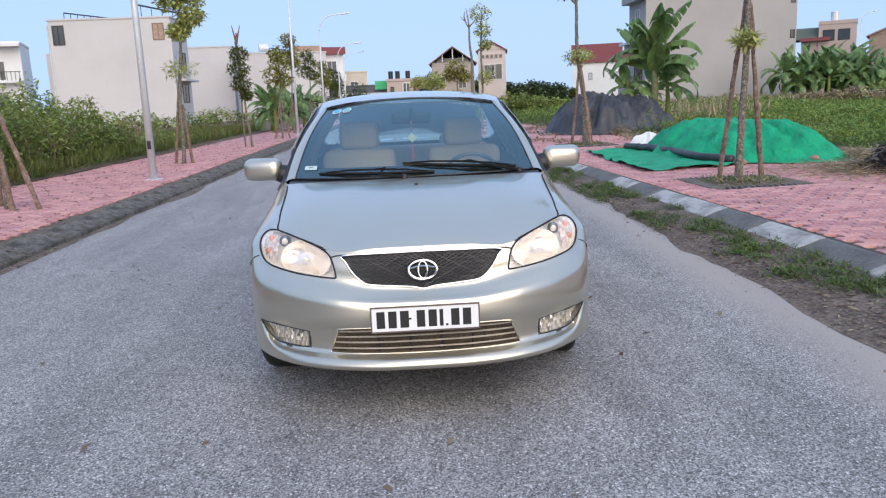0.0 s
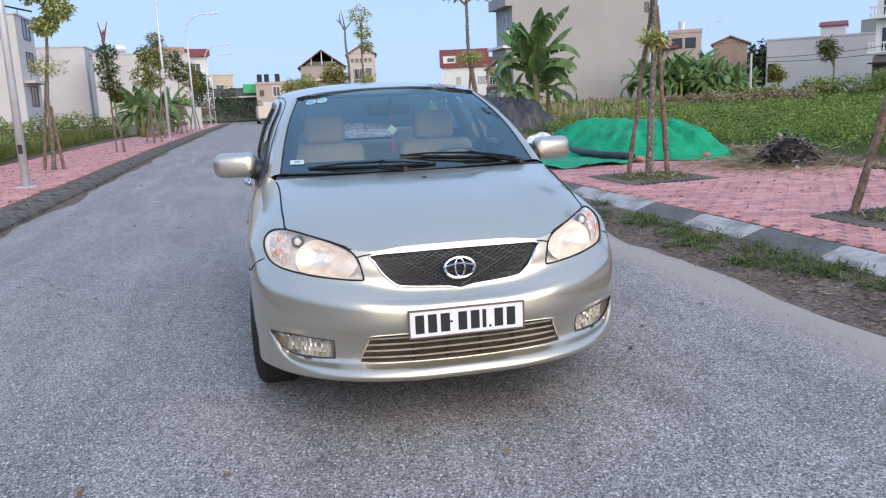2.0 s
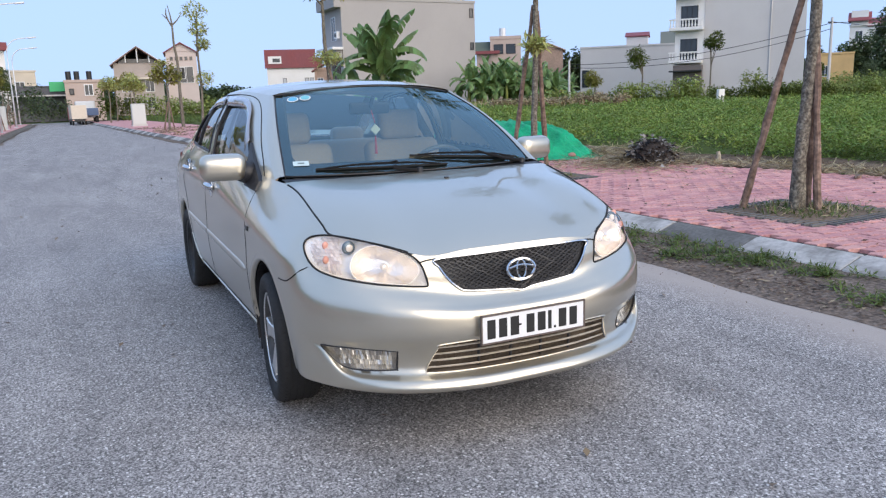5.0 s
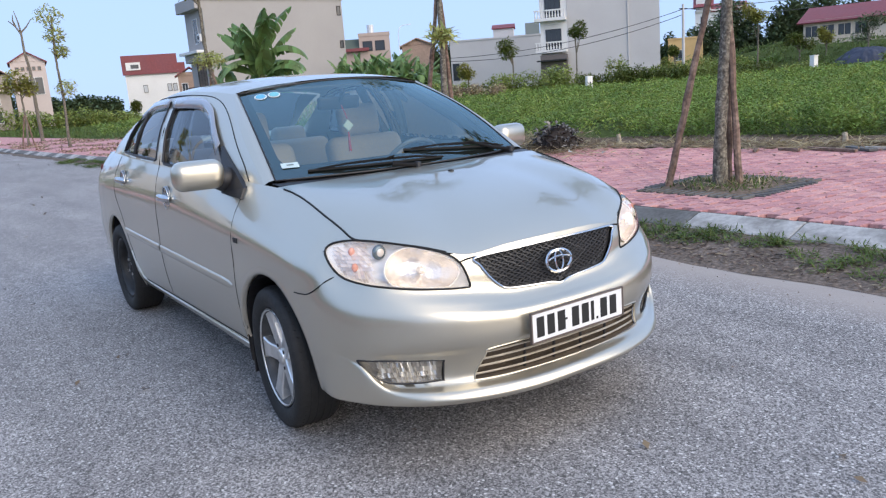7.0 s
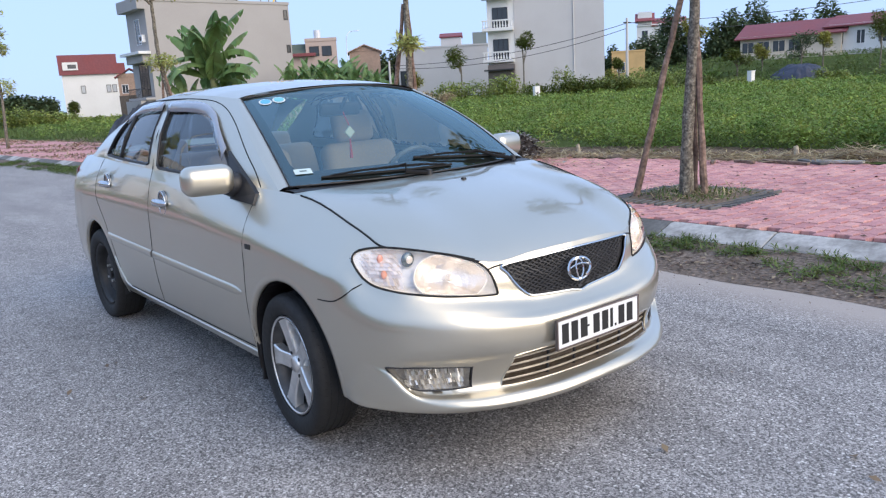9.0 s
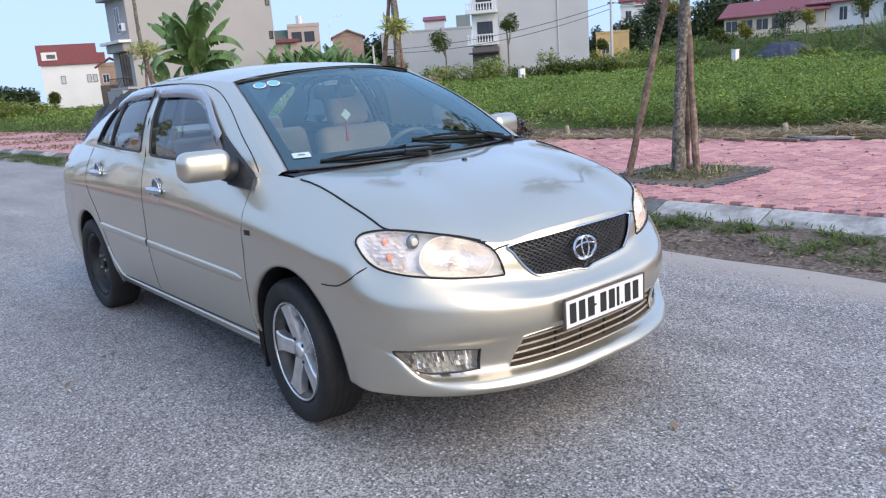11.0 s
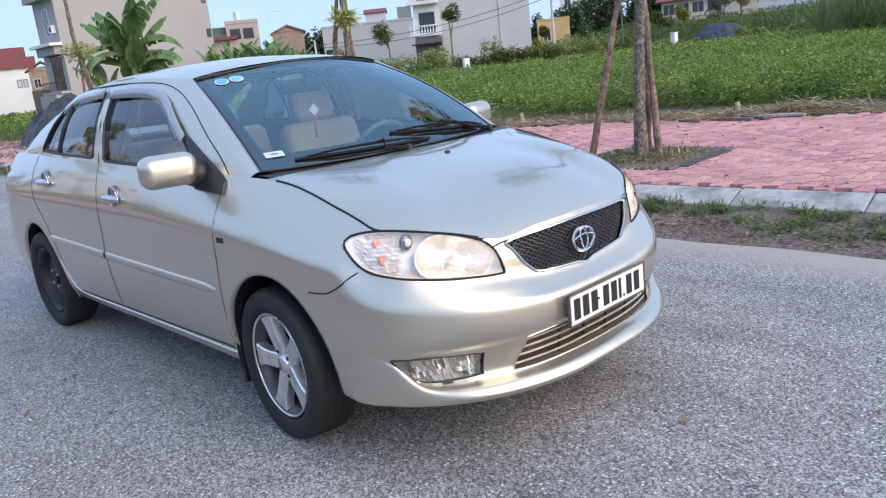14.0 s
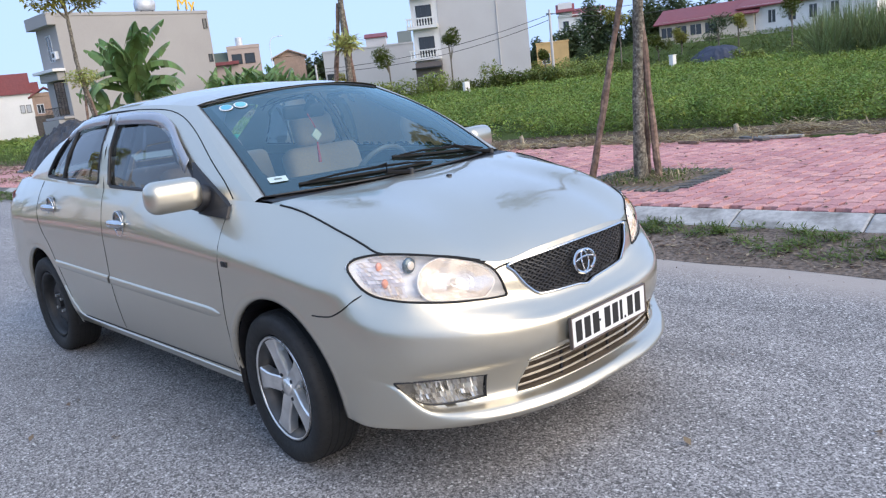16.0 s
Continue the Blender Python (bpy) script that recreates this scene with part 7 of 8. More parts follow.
cap = new("kerb_cap_right", strip("kerb_cap_right", FINE, lambda y: right_x(y) + 0.045, lambda y: right_x(y) + 0.12, 0.112, 0.108, JOINT, 2))
tagged(cap, "dark earth-filled joint behind the kerb", "kerb", kind="structure")
cap = new("kerb_cap_left", strip("kerb_cap_left", FINE, lambda y: left_x(y) - 0.3, lambda y: left_x(y) - 0.05, 0.105, 0.115, VERGE, 2))
tagged(cap, "dirt gathered behind the mossy kerb", "kerb", kind="structure")

# ---- plants ----
grass_pts = []
for _ in range(1900):
    y = rng.uniform(-7, 26)
    d = rng.uniform(0, 0.62) ** 1.0
    if noise.noise((y * 0.8, d * 2, 2.0)) + 0.5 * noise.noise((y * 3, d * 5, 5.0)) < -0.12 + 0.5 * max(0, d - 0.3):
        continue
    n = int(rng.uniform(18, 46))
    q = rng.normal(0, 0.035, (n, 2))
    x = right_x(y) - 0.24 - d
    grass_pts += [(x + i, y + j, 0.045 - 0.07 * d + 0.03 * rng.uniform()) for i, j in q if x + i < right_x(y) - 0.2]
stuff("verge_grass", leaf_mesh("verge_grass", grass_pts, 0.055, 0.011, VERGE_GRASS, upright=0.25), "patchy tufts of grass growing along the kerb", "grass")
bits = []
for _ in range(9000):
    y = rng.uniform(-4, 22)
    x = right_x(y) - 0.45 - abs(rng.normal(0, 0.45))
    if x > 2.5 + 0.03 * y:
        bits.append((x, y, 0.022 - 0.016 * (right_x(y) - x)))
stuff("verge_debris", leaf_mesh("verge_debris", bits, 0.055, 0.014, mat("dead_stalks", (0.20, 0.155, 0.12), 0.95, random_tint=0.6, island=True, spec=0.1), droop=0.08, spread=0.12), "dead leaves and stalks littering the verge", "leaf litter")
well = []
for cx, cy in ((5.2, 5.85), (5.05, 10.4), (5.45, 20.1)):
    p = rng.normal(0, 0.30, (1500, 2))
    p = p[np.abs(p).max(axis=1) < 0.52]
    well += [(cx + a, cy + b, PAVE_Z + 0.0) for a, b in p]
dead = [(p[0] + rng.normal(0, 0.08), p[1] + rng.normal(0, 0.08), p[2] + 0.04) for p in well[::4]]
stuff("tree_pit_straw", leaf_mesh("tree_pit_straw", dead, 0.12, 0.012, STRAW, upright=0.1), "dry stalks lying in the tree pits", "straw")
stuff("tree_pit_grass", leaf_mesh("tree_pit_grass", well, 0.10, 0.014, VERGE_GRASS, upright=0.35), "scruffy grass in the tree pits", "grass")
for cx, cy in ((5.2, 5.85), (5.05, 10.4), (5.45, 20.1)):
    pit = thing("tree_pit", "square tree pit of soil edged with concrete bars", "tree pit", pose(cx, cy, PAVE_Z - 0.02), "tree pits")
    bm = bmesh.new()
    grid_faces(bm, [[(-0.6 + 1.2 * i / 8, -0.6 + 1.2 * j / 8, 0.028 + 0.03 * (1 - max(abs(i - 4), abs(j - 4)) / 4) + 0.01 * noise.noise((i, j, cx))) for i in range(9)] for j in range(9)])
    part("soil", bm, DIRT, pit)
    for s in (-1, 1):
        for k in range(15):
            part("grate_bar", boxed(0.50, 0.70, -0.62 + k * 0.085, -0.585 + k * 0.085, 0.0, 0.035, 0.004), KERB_D, pit, m=Matrix.Rotation(0 if s > 0 else math.pi, 4, "Z"))
        for k in range(12):
            part("grate_bar", boxed(-0.47 + k * 0.085, -0.435 + k * 0.085, 0.50, 0.70, 0.0, 0.035, 0.004), KERB_D, pit, m=Matrix.Rotation(0 if s > 0 else math.pi, 4, "Z"))


def pave_back(y):
    return along(y, [(-40, 9.4), (3, 9.1), (6, 8.8), (9, 8.5), (12, 8.0), (30, 7.6), (78, 6.4)])


soil = new("soil_strip", strip("soil_strip", FINE[:220], lambda y: pave_back(y) - 0.12, wavy(lambda y: pave_back(y) + 1.25, 0.3, 0.5, 2.0), 0.085, 0.16, DIRT, 10, 0.06))
tagged(soil, "bare brown soil between pavement and crop", "verge", kind="structure")
straw = []
for _ in range(38000):
    y = rng.uniform(-6, 26)
    x = pave_back(y) + rng.normal(0.35, 0.30)
    if noise.noise((x * 1.4, y * 0.9, 4)) < -0.05 - 0.3 * rng.uniform():
        continue
    straw.append((x, y, 0.11 + 0.26 * max(0, noise.noise((x * 1.2, y * 0.8, 1))) * rng.uniform(0, 1.5)))
for _ in range(2600):
    a, r = rng.uniform(0, 6.28), abs(rng.normal(0, 0.8))
    straw.append((7.3 + r * math.cos(a), 11.0 + r * 1.1 * math.sin(a), PAVE_Z + 0.02 + 0.12 * math.exp(-r * 2) * rng.uniform(0, 1)))
stuff("dry_straw", leaf_mesh("dry_straw", straw, 0.24, 0.016, STRAW, droop=0.12, spread=0.2), "dry straw and cut stalks raked to the back of the pavement", "straw")
litter = np.stack([rng.uniform(3.9, 8.6, 520), rng.uniform(0, 22, 520), np.full(520, PAVE_Z + 0.012)], 1)
litter_l = np.stack([rng.uniform(-7.3, -3.2, 3000), rng.uniform(6, 50, 3000), np.full(3000, PAVE_Z + 0.012)], 1)
stuff("leaf_litter", leaf_mesh("leaf_litter", np.concatenate([litter, litter_l]), 0.06, 0.03, mat("dead_leaf", (0.13, 0.085, 0.06), 0.9, random_tint=0.5, island=True), droop=0.1, spread=0.15), "dead leaves scattered on the pavements", "leaf litter")
crumbs = []
for _ in range(6000):
    y = rng.uniform(0.5, 26)
    edge = along(y, [(-20, 2.5), (3, 2.62), (6, 2.75), (14, 3.1), (33, 2.7)])
    crumbs.append((edge + rng.normal(0.12, 0.30), y, -0.006 + 0.01 * rng.uniform()))
crumbs = [c for c in crumbs if c[0] < right_x(c[1]) - 0.3][:2200]
stuff("soil_crumbs", leaf_mesh("soil_crumbs", crumbs, 0.014, 0.011, mat("soil_crumb", (0.23, 0.19, 0.155), 0.95, random_tint=0.4, island=True), droop=0.1), "crumbs of soil and dead leaves strewn along the verge", "soil")
road_bits = np.stack([rng.uniform(-3.6, 3.2, 260), rng.uniform(2, 30, 260), np.full(260, -0.008)], 1)
far_litter = []
litter_rng = np.random.default_rng(77)
for _ in range(16000):
    x, y = litter_rng.uniform(2.5, 8.2), litter_rng.uniform(21, 48)
    if right_x(y) + 0.25 < x < pave_back(y) and noise.noise((x * 0.7, y * 0.35, 3)) + 0.5 * noise.noise((x * 2.0, y * 1.2, 7)) > 0.0:
        far_litter.append((x, y, PAVE_Z + 0.012))
stuff("pavement_litter", leaf_mesh("pavement_litter", far_litter, 0.10, 0.05, mat("dry_litter", (0.30, 0.22, 0.15), 0.9, random_tint=0.5, island=True), droop=0.1), "dry leaves and straw scattered over the far pavement", "leaf litter")
stuff("road_litter", leaf_mesh("road_litter", road_bits, 0.05, 0.03, mat("brown_leaf", (0.16, 0.11, 0.075), 0.9, random_tint=0.4, island=True), droop=0.1), "small brown leaves lying on the asphalt", "leaf litter")


def crop_points(n, d0, d1, a0, a1):
    d = np.sqrt(rng.uniform(d0 ** 2, d1 ** 2, n))
    a = np.radians(rng.uniform(a0, a1, n))
    return EYE0.x + d * np.sin(a), EYE0.y + d * np.cos(a)


def crop_height(x, y):
    return 0.46 + 0.20 * noise.noise((x * 0.35, y * 0.35, 0)) + 0.34 * noise.noise((x * 1.5, y * 1.5, 3)) + 0.16 * noise.noise((x * 3.6, y * 3.6, 7))


def crop_plants(n_plants, leaves, d0, d1, size, wide, material):
    """Low bushy plants set close together, each a dome of small leaves."""
    xs, ys = crop_points(n_plants, d0, d1, 12, 86)
    out = []
    for x, y in zip(xs, ys):
        if x < pave_back(y) + 1.0 + 0.45 * noise.noise((y * 0.6, 1, 1)) + 0.3 * noise.noise((y * 2.1, 4, 1)) or y > 88:
            continue
        if y > 11 and x < 11 + 0.3 * (y - 11) and rng.uniform() > 0.3:
            continue
        h = max(0.22, crop_height(x, y)) * rng.uniform(0.75, 1.25)
        q = blob(leaves, (0, 0, 0), (wide, wide, h * 0.55), 0.45)
        q[:, 2] = np.abs(q[:, 2])
        out.append(q + np.array((x, y, 0.08 + h * 0.42)))
    return leaf_mesh("crop", np.concatenate(out), size, size * 0.5, material, droop=0.15)


for row in ((3600, 60, 9, 26, 0.075, 0.30, CROP), (900, 60, 9, 26, 0.075, 0.26, CROP_Y), (3800, 34, 26, 50, 0.13, 0.42, CROP), (1100, 34, 26, 50, 0.12, 0.36, CROP_Y), (3600, 20, 50, 96, 0.26, 0.65, CROP), (1500, 20, 50, 96, 0.24, 0.6, CROP_Y)):
    stuff("crop", crop_plants(*row), "dense low green crop covering the field", "crop")
pts = []
for _ in range(26000):
    y = rng.uniform(-6, 22)
    x = pave_back(y) + 0.95 + 0.4 * noise.noise((y * 0.6, 1, 1)) + 0.25 * noise.noise((y * 2.1, 4, 1)) + abs(rng.normal(0, 1.0))
    if y > 11 and x < 11 + 0.3 * (y - 11):
        continue
    pts.append((x, y, 0.1 + crop_height(x, y) * rng.uniform(0.05, 1.0)))
stuff("crop", leaf_mesh("crop", pts, 0.065, 0.032, CROP, droop=0.2), "dense low green crop at the pavement's back", "crop")
xs, ys = crop_points(4000, 30, 96, 20, 32)
stuff("tall_grass", leaf_mesh("tall_grass", [(x, y, 0.1 + 0.1 * rng.uniform()) for x, y in zip(xs, ys) if x > 9 and noise.noise((x * 0.06, y * 0.06, 5)) > 0.0], 0.8, 0.09, STRAW, upright=0.9), "tall dry grass in fallow patches of the field", "grass")

rough = []
for _ in range(22000):
    y = rng.uniform(20, 84)
    x = pave_back(y) + abs(rng.normal(0, 6.0)) - 0.1
    if noise.noise((x * 0.4, y * 0.3, 9)) > -0.25:
        rough.append((x, y, 0.10))
stuff("rough_grass", leaf_mesh("rough_grass", rough, 0.34, 0.035, VERGE_GRASS, upright=0.6), "rough grass on the idle plots beside the road", "grass")
# ragged greenery on the left plot
pts = []
for _ in range(76000):
    y = rng.uniform(-5, 34)
    x = -7.7 - abs(rng.normal(0, 2.2)) - 0.02 * (34 - y)
    top = (2.1 if y < 24.5 else max(0.6, 2.1 - 0.55 * (y - 24.5))) * (0.8 + 0.45 * noise.noise((x * 0.9, y * 0.8, 2)) + 0.35 * noise.noise((x * 2.3, y * 2.0, 5))) * min(1.0, 0.45 + (-7.7 - x) * 0.7)
    pts.append((x, y, 0.1 + top * rng.uniform(0.1, 1.0) ** 0.8))
stuff("overgrown_bushes", leaf_mesh("overgrown_bushes", pts, 0.15, 0.062, BUSH, droop=0.25), "overgrown leafy bushes behind the pavement", "bushes")
stalks = bmesh.new()
for k in range(220):
    y = rng.uniform(10, 30)
    x = -8.0 - abs(rng.normal(0, 1.5))
    h = rng.uniform(0.7, 1.4)
    tube(stalks, [(x, y, 0.1), (x + rng.normal(0, 0.1), y, h * 0.6), (x + rng.normal(0, 0.2), y, h)], [0.018, 0.014, 0.008], 4, False)
stuff("bush_stalks", finish("bush_stalks", stalks, STAKE), "thin woody stalks in the bushes", "bushes")
pts = np.stack([-7.3 - np.abs(rng.normal(0, 2.5, 26000)), rng.uniform(-4, 50, 26000), np.full(26000, 0.1)], 1)
stuff("plot_grass", leaf_mesh("plot_grass", pts, 0.5, 0.028, GRASS, upright=0.8), "long grass on the overgrown plot", "grass")


# ---- banana plants ----
def banana(x, y, h, n, seed, label, base=0.09, group="banana plants", crown=(0.28, 0.48), reach=(0.40, 0.55), broad=0.155):
    r = random.Random(seed)
    t = thing("banana_plant", label, "banana plant", pose(x, y, base), group)
    part("stem", tube(bmesh.new(), [(0, 0, 0), (0.05, 0, h * crown[1] * 0.5), (0.0, 0, h * crown[1] + 0.02 * h)], [h * 0.035, h * 0.03, h * 0.018], 9), mat("banana_stem", (0.16, 0.17, 0.07), 0.7, grain=0.2, grain_size=8) if seed == 1 else BUSH, t, smooth=True)
    for k in range(n):
        a = k * 2.4 + r.uniform(-0.3, 0.3)
        rise = r.uniform(-0.2, 1.4)
        L = h * r.uniform(*reach)
        w = L * broad
        ang, px, pz = rise, 0.0, h * r.uniform(*crown)
        pts = []
        for q in range(15):
            pts.append((px, pz))
            px += L / 14 * math.cos(ang)
            pz += L / 14 * math.sin(ang)
            ang -= (0.13 if rise < 0.9 else 0.055) * (0.4 + q / 9)
        bm = bmesh.new()
        sag = r.uniform(0.35, 0.9)
        for s in (-1, 1):
            hang = [sag + r.uniform(-0.12, 0.12) for _ in range(5)]
            for q in range(2, 14):
                f0, f1 = (q - 1.4) / 12.8, (q - 0.4) / 12.8
                gap = 0.22 if r.random() < 0.35 else 0.0
                droop = hang[q % 5 if gap else (q // 4)] + (r.uniform(0, 0.35) if gap else 0)
                quad = []
                for f, (cx, cz), sh in ((f0, pts[q], 0.0), (f1, pts[q + 1], -gap)):
                    ww = w * max(0.05, math.sin(math.pi * min(1, max(0, f)) ** 0.8)) ** 0.55
                    quad.append([(cx * math.cos(a), cx * math.sin(a), cz)] + [((cx + sh * e * L / 14 + 0.25 * ww * e) * math.cos(a) - s * e * ww * math.cos(droop * e) * math.sin(a), (cx + sh * e * L / 14 + 0.25 * ww * e) * math.sin(a) + s * e * ww * math.cos(droop * e) * math.cos(a), cz + 0.06 * ww * e - e * ww * math.sin(droop * e)) for e in (0.5, 1.0)])
                grid_faces(bm, quad)
        tube(bm, [(x0 * math.cos(a), x0 * math.sin(a), z0 - 0.01) for x0, z0 in pts], [L * 0.012 * (1 - i / 16) for i in range(15)], 4, False)
        part("leaf", bm, BANANA, t, smooth=True)
    return t


banana(10.1, 27.9, 4.5, 25, 1, "tall banana plant with broad torn leaves", crown=(0.40, 0.64), reach=(0.42, 0.53), broad=0.19)
banana(9.4, 28.7, 2.9, 12, 2, "younger banana plant beside the tall one", crown=(0.38, 0.6), reach=(0.42, 0.55), broad=0.17)
banana(10.8, 28.4, 2.9, 12, 3, "younger banana plant beside the tall one", crown=(0.38, 0.6), reach=(0.42, 0.55), broad=0.17)
for k, (az, d, h) in enumerate(((29.2, 88, 5.3), (30.1, 92, 6.0), (30.9, 88, 5.6), (31.8, 92, 5.8), (32.7, 89, 6.2), (33.6, 92, 5.6), (34.5, 89, 5.0), (35.4, 92, 4.4))):
    x, y = bearing(az, d)
    banana(x, y, h * 1.22, 22, 10 + k, "banana plant in a far clump by the field")
    banana(x + 0.9, y - 1.6, h * 0.95, 18, 50 + k, "low banana plant in a far clump by the field")
for k, (x, y, h) in enumerate(((-5.6, 43.0, 2.8), (-4.9, 45.5, 2.6), (-6.2, 46.0, 2.8), (-5.2, 48.5, 2.8), (-4.9, 52.0, 2.9))):
    banana(x, y, h * 1.2, 24, 30 + k, "banana plant behind the pavement and street trees")


# ---- shrubs, hedges and distant trees ----
def clump(az, d, w, h, n, size, material, label, base=0.1, name="shrub", lumps=5):
    x, y = bearing(az, d)
    pts = []
    for k in range(lumps):
        f = (k + 0.5) / lumps - 0.5
        hh = h * rng.uniform(0.65, 1.0)
        pts.append(blob(n // lumps, (x + f * w * math.cos(radians(az)), y - f * w * math.sin(radians(az)) + rng.normal(0, w * 0.05), base + hh * 0.52), (w / lumps * 0.8, w / lumps * 0.8, hh * 0.5), 0.2))
    return stuff(name, leaf_mesh(name, np.concatenate(pts), size, size * 0.5, material), label, "shrub" if name == "shrub" else "trees")


for az, d, w, h, n, size, m in ((42.6, 66, 7.0, 2.4, 2400, 0.3, BUSH), (48.8, 66, 6, 1.7, 2600, 0.24, LEAF), (51.4, 66, 6, 1.9, 2600, 0.24, LEAF), (54.2, 67, 6, 1.7, 2600, 0.24, BUSH), (57.2, 70, 6, 1.4, 2000, 0.24, LEAF), (39.3, 68, 4.5, 1.6, 1200, 0.3, LEAF), (45.0, 76, 4.0, 1.5, 900, 0.3, BUSH), (49.0, 76, 2.2, 3.2, 700, 0.3, BUSH), (52.0, 76, 8, 1.9, 2400, 0.28, BUSH), (55.5, 78, 7, 2.4, 1600, 0.3, BUSH), (58.0, 84, 6, 2.0, 1300, 0.35, CROP),
                             (36.5, 74, 5, 1.8, 1000, 0.3, BUSH), (16.5, 84, 8, 0.8, 1500, 0.35, BUSH), (53.8, 92, 6, 2.8, 1600, 0.3, BUSH), (12.5, 80, 7, 1.7, 1500, 0.35, BUSH), (10.5, 78, 7, 2.2, 1600, 0.35, BUSH), (7.5, 84, 6, 2.6, 1400, 0.35, BUSH), (4.6, 74, 3.4, 3.0, 1300, 0.3, LEAF), (25.5, 70, 8, 1.0, 900, 0.3, STRAW), (33.0, 54, 4.5, 1.3, 2400, 0.22, STRAW), (36.0, 55, 3, 1.1, 1600, 0.22, STRAW), (38.6, 56, 4, 1.3, 2000, 0.22, STRAW),
                             (66.8, 78, 3.0, 1.5, 700, 0.3, BUSH), (70.5, 80, 3.0, 1.6, 600, 0.3, BUSH), (61.0, 76, 2.4, 1.1, 500, 0.25, BUSH), (-1.3, 74, 3.5, 3.6, 1200, 0.3, DARK_TREE), (0.4, 80, 3.5, 3.0, 1100, 0.3, DARK_TREE), (-4.0, 80, 5, 3.6, 1400, 0.3, DARK_TREE), (-9.5, 68, 6, 1.8, 1100, 0.3, BUSH), (-14, 60, 7, 1.5, 1100, 0.3, BUSH), (-20, 50, 9, 2.0, 1500, 0.3, BUSH)):
    clump(az, d, w, h, n, size, m, "straw-coloured dry shrubs at the field's edge" if m is STRAW else "green shrubs among the houses and plots")
for az, d, w, h, n in ((8.5, 150, 26, 5.5, 2600), (11.3, 150, 15, 5.0, 2000), (21.5, 175, 14, 5, 1600), (36.9, 135, 5, 9.5, 1600), (44, 150, 20, 7, 1600), (57, 150, 16, 10, 2600), (60.0, 128, 15, 12.5, 3600), (64.5, 130, 17, 12.5, 3600), (68, 135, 10, 9, 1600), (53.5, 140, 7, 8, 1200), (74, 125, 14, 9, 2000), (-27, 150, 30, 4, 1500), (27, 170, 40, 6, 2400), (0, 170, 40, 5, 2200)):
    clump(az, d, w, h, int(n * 2.6), 0.8, DARK_TREE, "dark distant trees behind the houses", name="far_trees", lumps=6)


def small_tree(az, d, h, cr, label, leaf=LEAF, base=0.1):
    x, y = bearing(az, d)
    t = thing("small_tree", label, "tree", pose(x, y, base), "small trees")
    part("trunk", tube(bmesh.new(), [(0, 0, 0), (0.05, 0, h * 0.5), (0, 0, h * 0.8)], [0.09, 0.07, 0.03], 7), BARK, t)
    for k in range(4):
        c = (rng.normal(0, cr * 0.4), rng.normal(0, cr * 0.4), h - cr * rng.uniform(0.2, 1.4))
        part("limb", tube(bmesh.new(), [(0.03, 0, h * 0.5), c], [0.05, 0.015], 5), BARK, t)
        ob = new("crown", leaf_mesh("crown", blob(260, c, (cr * 0.7, cr * 0.7, cr * 0.6)), 0.28, 0.13, leaf))
        ob.parent = t
    return t


for az, d, h, cr, lf in ((41.6, 74, 5.2, 1.1, LEAF), (38.3, 76, 3.4, 0.9, LEAF_Y), (46.2, 78, 6.4, 0.9, LEAF), (53.0, 78, 3.4, 0.6, LEAF), (58.4, 80, 6.4, 1.0, LEAF_Y), (61.0, 84, 3.6, 1.0, LEAF), (65.0, 84, 4.6, 1.3, DARK_TREE), (66.3, 86, 4.8, 0.8, LEAF_Y), (69.6, 82, 6.0, 1.2, LEAF), (15.0, 95, 2.4, 0.8, LEAF), (62.6, 86, 4.0, 0.8, LEAF_Y), (56.3, 92, 3.6, 1.2, DARK_TREE)):
    small_tree(az, d, h, cr, "small tree standing by the far plots", lf)
pts = []
for _ in range(6500):
    az, d = rng.uniform(70.5, 84), rng.uniform(46, 56)
    x, y = bearing(az, d)
    pts.append((x, y, 0.1 + rng.uniform(0, 0.6)))
stuff("reeds", leaf_mesh("reeds", pts, 2.5, 0.05, REED, upright=1.15), "tall reed grass at the field's far side", "reeds")

# rise under the halls and the villa
rows = []
bm = bmesh.new()
for d in (78, 86, 93, 100, 130, 180, 200, 260):
    row = []
    for az in range(50, 96, 3):
        x, y = bearing(az, d)
        hgt = along(d, [(78, 0.0), (93, 2.6), (120, 2.62), (180, 6.0), (260, 7.0)]) * min(1, max(0, (az - 52) / 6) if d < 150 else 1)
        row.append((x, y, hgt + 0.03))
    rows.append(row)
grid_faces(bm, rows)
bmesh.ops.recalc_face_normals(bm, faces=bm.faces)
tagged(new("grassy_rise", finish("grassy_rise", bm, FIELD)), "low grassy rise behind the field", "ground", kind="structure")

pts = []
for _ in range(16000):
    az, d = rng.uniform(54, 88), rng.uniform(79, 98)
    if noise.noise((az * 0.7, d * 0.3, 2)) < -0.1:
        continue
    x, y = bearing(az, d)
    hgt = along(d, [(78, 0.0), (93, 2.6), (120, 2.62)]) * min(1, max(0, (az - 52) / 6))
    pts.append((x, y, hgt + 0.05 + abs(rng.normal(0, 0.15)) * (1.5 + noise.noise((az * 1.1, d * 0.5, 6)))))
stuff("rise_weeds", leaf_mesh("rise_weeds", pts, 0.42, 0.12, VERGE_GRASS, upright=0.5), "rough weeds and low bushes on the rise", "weeds")

